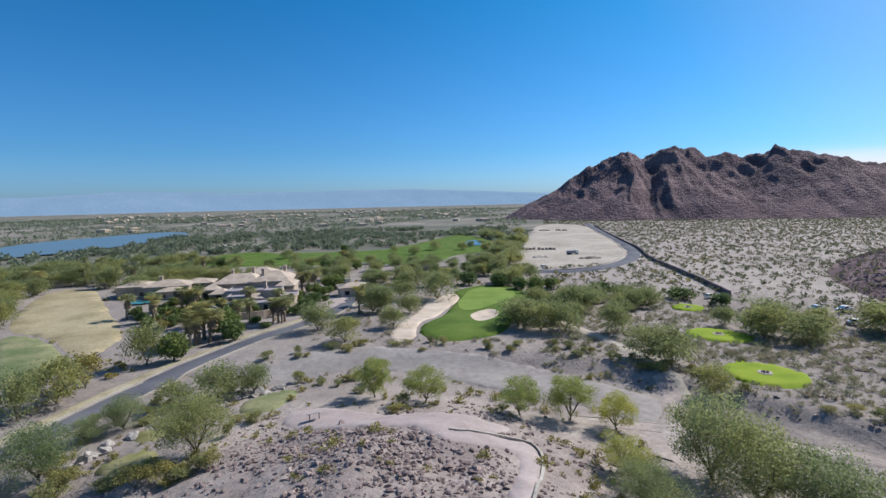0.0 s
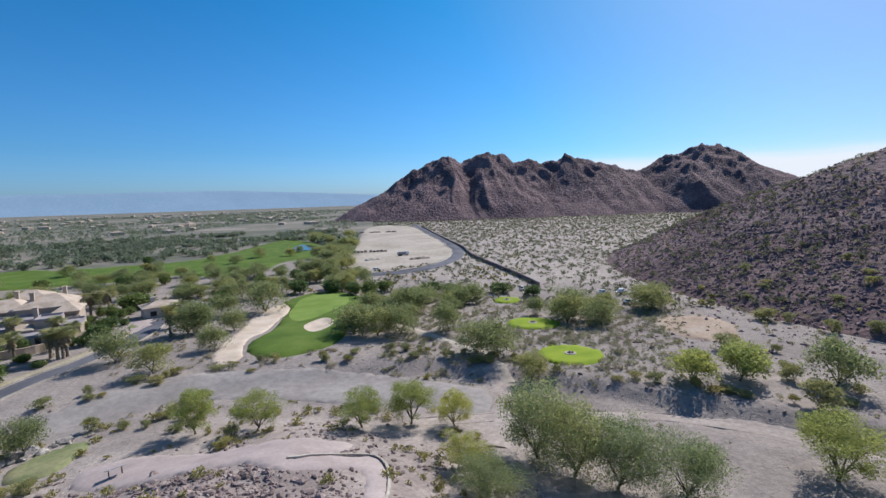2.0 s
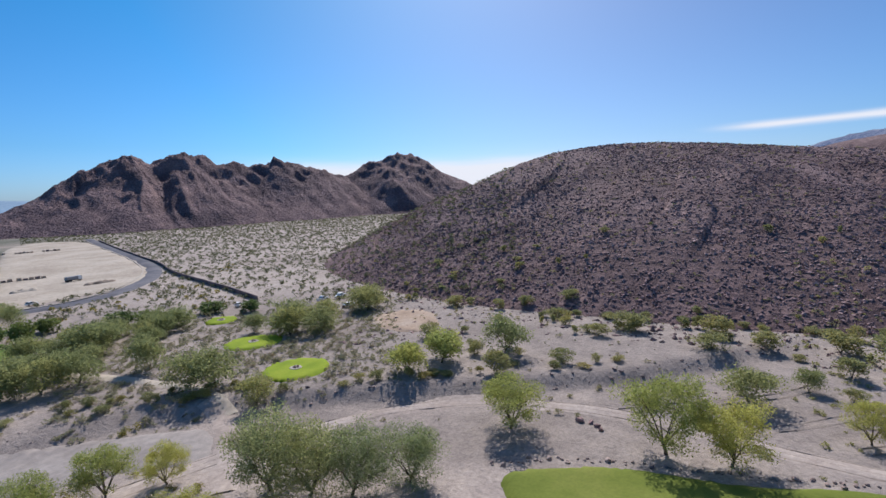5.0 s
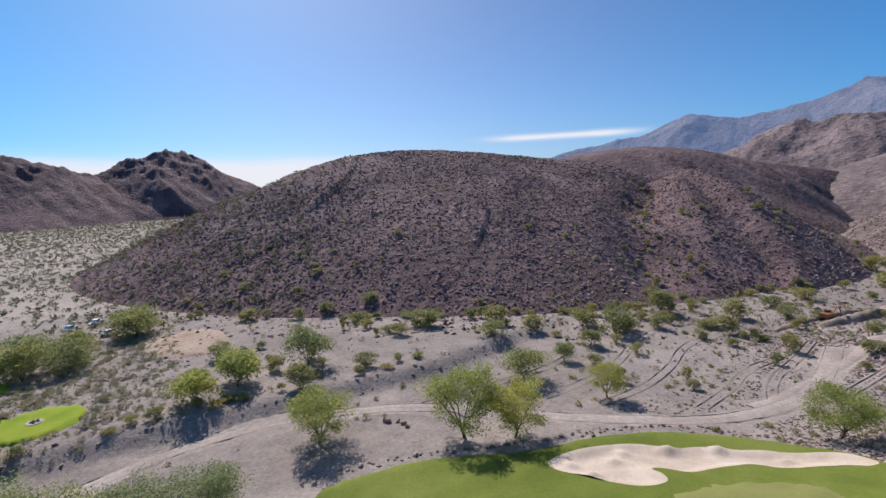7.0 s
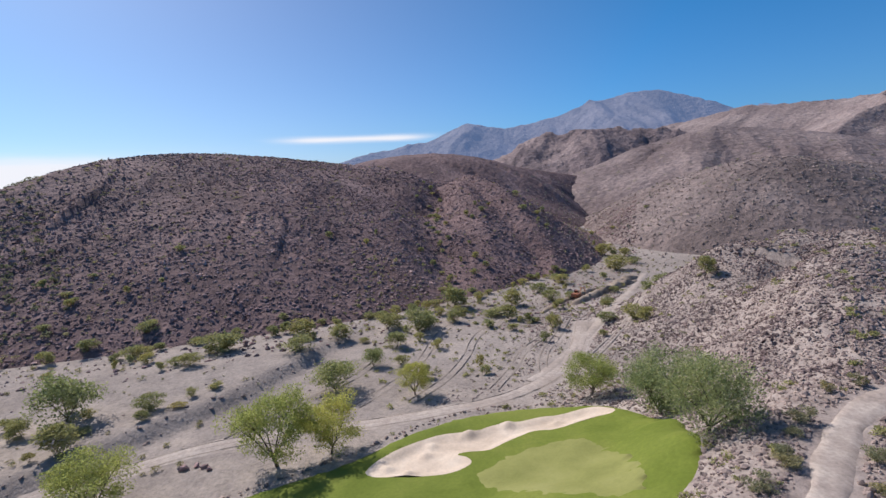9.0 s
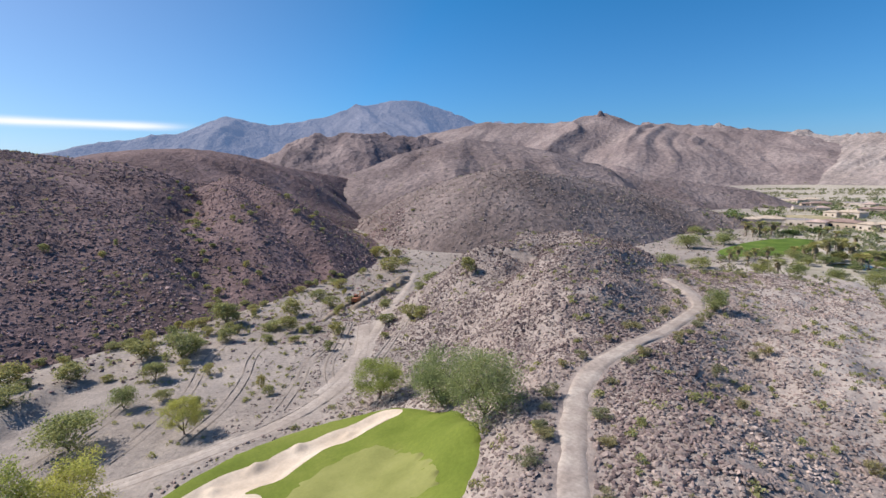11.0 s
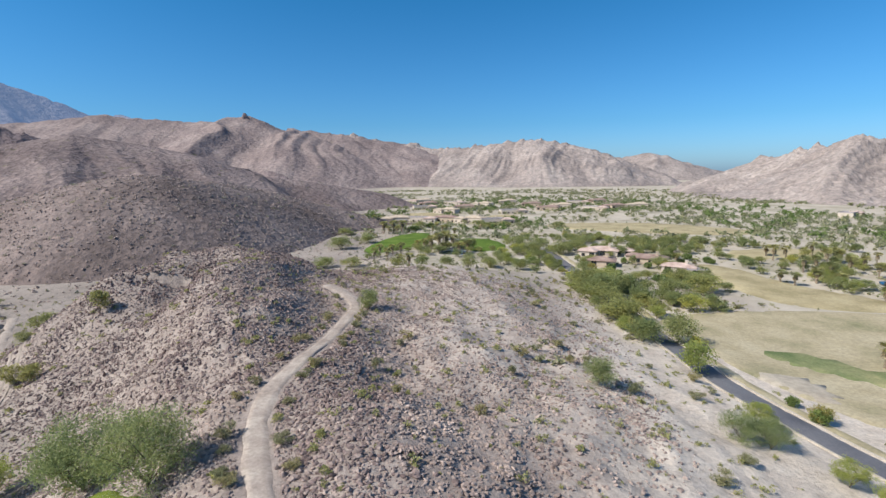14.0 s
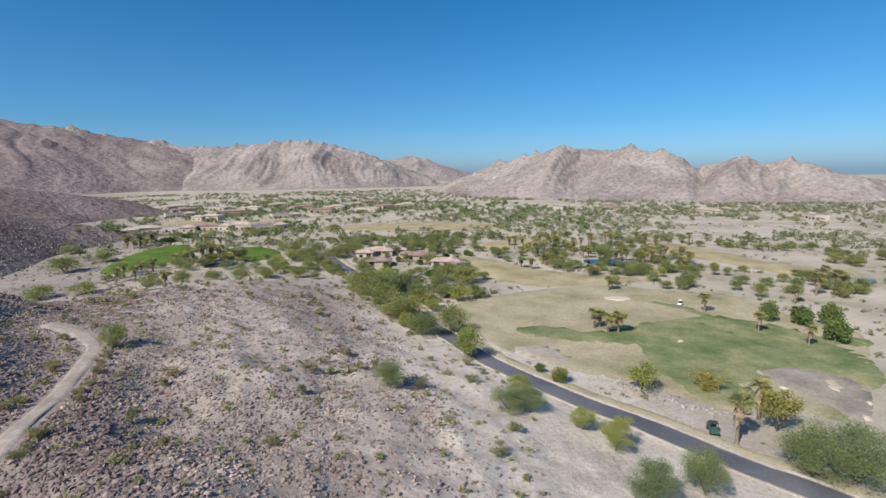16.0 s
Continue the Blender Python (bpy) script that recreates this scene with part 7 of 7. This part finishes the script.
def stand(name, label, category, x, y, turn):
    ob = tagged(new(name), label, category)
    ob.matrix_basis = pose(x, y, float(ground_h(np.array([x]), np.array([y]))[0]) + lift_at(x, y), 0, 0, turn)
    return ob


def car(x, y, turn, label, paint):
    ob = stand("car", label, "car", x, y, turn)
    part("body", profile("body", [(-2.2, 0.35), (2.2, 0.35), (2.25, 0.7), (1.2, 0.92), (-2.0, 0.95), (-2.25, 0.8)], 0.88, paint), ob)
    part("cabin", profile("cabin", [(1.0, 0.9), (0.3, 1.4), (-1.3, 1.42), (-2.0, 0.93)], 0.8, GLASS, 0.12), ob, "dark glazed cabin")
    part("roof", boxes("roof", [(-0.5, 0, 1.38, 1.5, 1.3, 0.07)], paint, 0.03), ob)
    for wx in (-1.35, 1.4):
        for wy in (-0.82, 0.82):
            wheel(ob, wx, wy, 0.33)
    for s in (-0.6, 0.6):
        part("headlight", boxes("headlight", [(2.2, s, 0.6, 0.1, 0.35, 0.14)], WHITE_PAINT, 0.02), ob)
    return ob


def pickup(x, y, turn, label, paint, load=None):
    ob = stand("pickup_truck", label, "truck", x, y, turn)
    part("body", profile("body", [(-2.8, 0.5), (2.7, 0.5), (2.75, 0.95), (1.4, 1.1), (-2.8, 1.1)], 0.95, paint), ob)
    part("cab", profile("cab", [(1.4, 1.05), (0.8, 1.75), (-0.7, 1.78), (-0.9, 1.05)], 0.88, paint, 0.1), ob)
    part("window", profile("window", [(1.2, 1.15), (0.72, 1.65), (-0.62, 1.66), (-0.75, 1.15)], 0.9, GLASS, 0.1, 0.0), ob)
    part("bed", boxes("bed", [(-1.85, 0, 1.08, 1.8, 1.5, 0.06)], STEEL), ob, "dark open load bed")
    for wx in (-1.8, 1.75):
        for wy in (-0.86, 0.86):
            wheel(ob, wx, wy, 0.4)
    return ob


def dump_truck(x, y, turn):
    ob = stand("dump_truck", "white and grey dump truck parked on the sand lot", "truck", x, y, turn)
    part("chassis", boxes("chassis", [(0, 0, 0.6, 7.2, 0.9, 0.35)], STEEL, 0.03), ob)
    part("cab", profile("cab", [(1.9, 0.8), (3.7, 0.8), (3.75, 1.6), (3.3, 2.7), (1.9, 2.75)], 1.15, WHITE_PAINT, 0.06), ob)
    part("windscreen", boxes("windscreen", [(3.45, 0, 1.7, 0.25, 1.9, 0.8)], GLASS, 0.03), ob)
    part("tipper", profile("tipper", [(-3.7, 1.1), (1.7, 1.1), (1.7, 2.6), (-3.3, 2.6)], 1.2, plain("grey_tipper_steel", (0.3, 0.3, 0.31), 0.6, 0.3), 0.0), ob, "grey steel tipper body")
    for wx in (-2.9, -1.7, 2.8):
        for wy in (-1.0, 1.0):
            wheel(ob, wx, wy, 0.52, 0.3)
    return ob


car(53.3, 249.4, 15, "white saloon car parked at the end of the lot road", WHITE_PAINT)
dump_truck(83, 303, 8)
pickup(114, 143, 20, "silver pickup truck parked below the hill", plain("silver_paint", (0.55, 0.56, 0.58), 0.35, 0.3, 0.05))
pickup(121, 141, 200, "white pickup truck parked below the hill", WHITE_PAINT)
car(113, 127, -20, "white car half hidden by a mesquite", WHITE_PAINT)
car(94, 166, 40, "white car parked under trees by the wall", WHITE_PAINT)
car(-150, 226, 30, "white car parked beside the dry fairway", WHITE_PAINT)


def excavator(x, y, turn):
    ob = stand("excavator", "faded orange excavator working beside its trench", "excavator", x, y, turn)
    for s in (-1.05, 1.05):
        part("track", profile("track", [(-1.9, 0.25), (-1.5, 0.0), (1.5, 0.0), (1.9, 0.25), (1.9, 0.6), (1.5, 0.85), (-1.5, 0.85), (-1.9, 0.6)], 0.3, RUBBER), ob)
        ob.children[-1].location.y = s
    part("house", boxes("house", [(-0.4, 0, 0.95, 3.2, 2.2, 1.1)], ORANGE, 0.08), ob)
    part("cab", boxes("cab", [(0.9, 0.6, 0.95, 1.3, 1.0, 1.8)], ORANGE, 0.08), ob)
    part("cab_glass", boxes("cab_glass", [(0.92, 0.6, 1.7, 1.36, 1.04, 0.75)], GLASS), ob)
    part("boom", plain_mesh("boom", *tube([(1.0, -0.4, 1.5), (2.6, -0.4, 3.4), (4.6, -0.4, 3.0)], (0.26, 0.28, 0.16), 4), [ORANGE]), ob)
    part("arm", plain_mesh("arm", *tube([(4.4, -0.4, 3.2), (5.4, -0.4, 1.2)], (0.18, 0.12), 4), [ORANGE]), ob)
    part("bucket", profile("bucket", [(5.0, 1.3), (5.7, 1.2), (5.8, 0.6), (5.2, 0.3), (4.8, 0.7)], 0.5, STEEL), ob)
    return ob


excavator(143, -73, -55)


def mounds(name, label, line, width, height, mat, seed, step=0.7):
    """A heap of spoil along a line, with an uneven crest."""
    c = resample(line, step)
    s = np.linspace(0, 1, len(c))
    taper = np.sqrt(np.clip(np.minimum(s, 1 - s) * 6, 0, 1))
    rows = []
    for k in np.linspace(-1, 1, 9):
        q = c + (offset_line(c, 1.0) - c) * (k * width / 2 * (0.5 + 0.5 * taper))[:, None]
        hgt = height * taper * (1 - k * k) * (1 + 0.6 * fbm(q[:, 0], q[:, 1], 2.0, 3, seed))
        rows.append(np.column_stack([q, ground_h(q[:, 0], q[:, 1]) + hgt - 0.1]))
    v = np.stack(rows, 1).reshape(-1, 3)
    return tagged(new(name, mesh_np(name, v, grid_faces(len(c), 9), [mat], True)), label, "mound")


SPOIL = surface("dark_moist_spoil", (0.2, 0.155, 0.12), (0.3, 0.24, 0.19), (0.4, 0.33, 0.27), 3, 0.4, 0.95, 0.6, 0.15)
mounds("earth_mound", "dark mound of moist spoil along the trench", [(132, -55), (140, -64), (148, -76), (156, -88)], 2.6, 1.0, SPOIL, 5)
mounds("earth_mound", "dark mound of spoil on the far side of the trench", [(137, -68), (146, -82), (155, -95), (160, -108)], 4.0, 1.7, SPOIL, 6)
mounds("earth_mound", "broken mound at the end of the trench", [(154, -92), (160, -100), (168, -112)], 5.0, 1.4, SPOIL, 7)
mounds("earth_mound", "dark mound of spoil on the lot", [(80, 281), (88, 281), (95, 282)], 5.0, 1.6, SPOIL, 8)
mounds("earth_mound", "pale mound of sand on the lot", [(55, 292), (60, 293), (66, 292)], 7.0, 1.6, GRADED, 9)


def material_pile(x, y, turn, seed):
    """Stacked pallets and bundles."""
    r = random.Random(seed)
    ob = stand("material_pile", "dark row of stacked building material on the lot", "pile", x, y, turn)
    for k in range(5):
        h = r.uniform(0.8, 1.6)
        part("pallet", boxes("pallet", [(k * 2.6 - 5.2, r.uniform(-0.3, 0.3), 0.0, 2.2, 1.5, 0.15)], DARK_WOOD), ob)
        part("bundle", boxes("bundle", [(k * 2.6 - 5.2, r.uniform(-0.2, 0.2), 0.15, 2.0, 1.4, h)], BROWN_WALL if k % 2 else STUCCO, 0.06), ob)
    return ob


for k, (px, py) in enumerate([(46, 342), (60, 340), (74, 338), (98, 545), (116, 540), (134, 536)]):
    tagged(material_pile(px, py, -6, k), group="building material on the lot")


def golf_cart(x, y, turn):
    ob = stand("golf_cart", "white golf cart standing on the dry fairway", "golf cart", x, y, turn)
    part("body", profile("body", [(-1.1, 0.3), (1.15, 0.3), (1.2, 0.75), (0.7, 0.85), (0.3, 0.45), (-0.2, 0.45), (-0.3, 0.75), (-1.15, 0.75)], 0.58, WHITE_PAINT, 0, 0.03), ob)
    part("seat", boxes("seat", [(-0.45, 0, 0.75, 0.5, 1.1, 0.12), (-0.7, 0, 0.87, 0.12, 1.1, 0.45)], DARK_WOOD, 0.03), ob)
    part("canopy", boxes("canopy", [(-0.1, 0, 1.8, 1.9, 1.15, 0.07)], WHITE_PAINT, 0.03), ob)
    for sx in (-0.85, 0.65):
        for sy in (-0.5, 0.5):
            part("post", boxes("post", [(sx, sy, 0.75, 0.05, 0.05, 1.06)], STEEL), ob)
    for wx in (-0.75, 0.8):
        for wy in (-0.5, 0.5):
            wheel(ob, wx, wy, 0.23, 0.18)
    return ob


golf_cart(-122.6, -129.3, 30)


def utility_cart(x, y, turn):
    ob = stand("utility_cart", "dark green utility cart parked on the rubble slope", "utility cart", x, y, turn)
    green = plain("dark_green_paint", (0.05, 0.12, 0.09), 0.5)
    part("body", profile("body", [(-1.5, 0.45), (1.4, 0.45), (1.4, 0.9), (0.4, 0.95), (-1.5, 0.95)], 0.7, green), ob)
    part("roll_cage", boxes("roll_cage", [(0.5, -0.6, 0.9, 0.08, 0.08, 1.0), (0.5, 0.6, 0.9, 0.08, 0.08, 1.0), (-0.5, -0.6, 0.9, 0.08, 0.08, 1.0), (-0.5, 0.6, 0.9, 0.08, 0.08, 1.0), (0, 0, 1.9, 1.2, 1.35, 0.08)], STEEL), ob)
    part("load_bed", boxes("load_bed", [(-1.05, 0, 0.95, 0.95, 1.4, 0.35)], green, 0.03), ob)
    for wx in (-1.0, 1.0):
        for wy in (-0.65, 0.65):
            wheel(ob, wx, wy, 0.34, 0.26)
    return ob


utility_cart(-65.5, -58.8, 60)

# ---- small things on the targets and the terrace ----
for tx0, ty0, _ in TARGETS:
    mk = stand("target_marker", "dark stone fire ring with a pale rim on the target green", "marker", tx0, ty0, 0)
    mk.location.z += 0.25
    bm = bmesh.new()
    bmesh.ops.create_cone(bm, cap_ends=True, segments=18, radius1=1.35, radius2=1.25, depth=0.12, matrix=Matrix.Translation((0, 0, 0.06)))
    me = bpy.data.meshes.new("rim")
    bm.to_mesh(me)
    bm.free()
    me.materials.append(CURB)
    part("rim", me, mk, "pale round rim")
    srng = np.random.default_rng(5)
    for k, (v, f) in enumerate(stone_shapes(srng, 5)):
        part("stone", plain_mesh("stone", v * [0.3, 0.3, 0.34] + [0.5 * math.cos(k * 1.3), 0.45 * math.sin(k * 1.3), 0.22], [tuple(q) for q in f.tolist()], [HILL_STONE]), mk, "dark stone")

sign = stand("sign_board", "white slanted sign board on a post at the turnaround", "sign", -20, 69, 25)
part("post", boxes("post", [(-0.7, 0, 0, 0.12, 0.12, 1.0), (0.7, 0, 0, 0.12, 0.12, 1.0)], DARK_WOOD, 0.01), sign)
board = part("board", boxes("board", [(0, 0, 0, 2.2, 1.3, 0.08)], WHITE_PAINT, 0.02), sign)
board.matrix_basis = pose(0, 0, 1.0, -28, 0, 0)
part("line", boxes("line", [(0, -0.3 + 0.3 * k, 0.082, 1.5, 0.08, 0.01) for k in range(3)], STEEL), board)


# ---- loose boulders and rubble one can count ----
def boulder_row(name, label, line, count, size, mat, seed, jitter=0.6, group=""):
    """Boulders set along a line, each a thing of its own."""
    r = np.random.default_rng(seed)
    c = resample(line, 0.3)
    shapes = [plain_mesh(name, v, [tuple(q) for q in f.tolist()], [mat]) for v, f in stone_shapes(r, 5, 1)]
    for k in range(count):
        p = c[int((k + r.random() * 0.7) / count * (len(c) - 1))] + r.normal(size=2) * jitter
        s = size[0] + (size[1] - size[0]) * r.random() ** 2
        z = float(ground_h(p[:1], p[1:])[0])
        ob = new(name, shapes[k % 5])
        ob.matrix_basis = pose(p[0], p[1], z + s * 0.25, 0, 0, r.random() * 360) @ Matrix.Diagonal((s, s, s, 1))
        tagged(ob, label, "boulder", group)


boulder_row("lawn_edge_stone", "grey stone edging the lawn along the wash", [(52.5, 34), (61.5, 24.5), (66.8, 6.4), (71, -3.4), (75.3, -12), (76, -21), (73.5, -31.5), (66, -38.5), (55, -39.8)], 120, (0.2, 0.5), SPUR_STONE, 3, 0.35, "stones edging the lawn")
boulder_row("boulder", "big grey boulder beside the small tees", [(-53, 62), (-50, 66), (-48.5, 74), (-42, 75.5), (-37, 86), (-30, 90)], 46, (0.5, 1.2), PALE_STONE, 4, 0.8, "boulders by the tees")
boulder_row("boulder", "pale rubble boulder on the slope above the road", [(-75, 74), (-74.5, 82), (-75, 92), (-80, 104)], 70, (0.35, 0.8), PALE_STONE, 5, 0.8, "rubble by the western road")
boulder_row("boulder", "pale rubble stone below the dry fairway", [(-62, -84), (-66, -74), (-70, -67), (-74, -62)], 110, (0.25, 0.6), PALE_STONE, 6, 1.4, "rubble below the fairway")
boulder_row("boulder", "dark boulder standing in the wash", [(72.5, 29), (73, 26), (70, 24)], 4, (0.6, 0.9), HILL_STONE, 7, 0.2, "boulders in the wash")
boulder_row("boulder", "grey-brown boulder of the outcrop by the cart path", [(-22, 62), (-14, 55), (-6, 50), (2, 47)], 70, (0.25, 0.65), SPUR_STONE, 8, 2.6, "outcrop boulders")
boulder_row("boulder", "dark boulder along the gravel path", [tuple(p) for p in offset_line(resample(HILL_PATH, 3), 2.6)], 70, (0.2, 0.5), SPUR_STONE, 9, 0.35, "boulders beside the path")
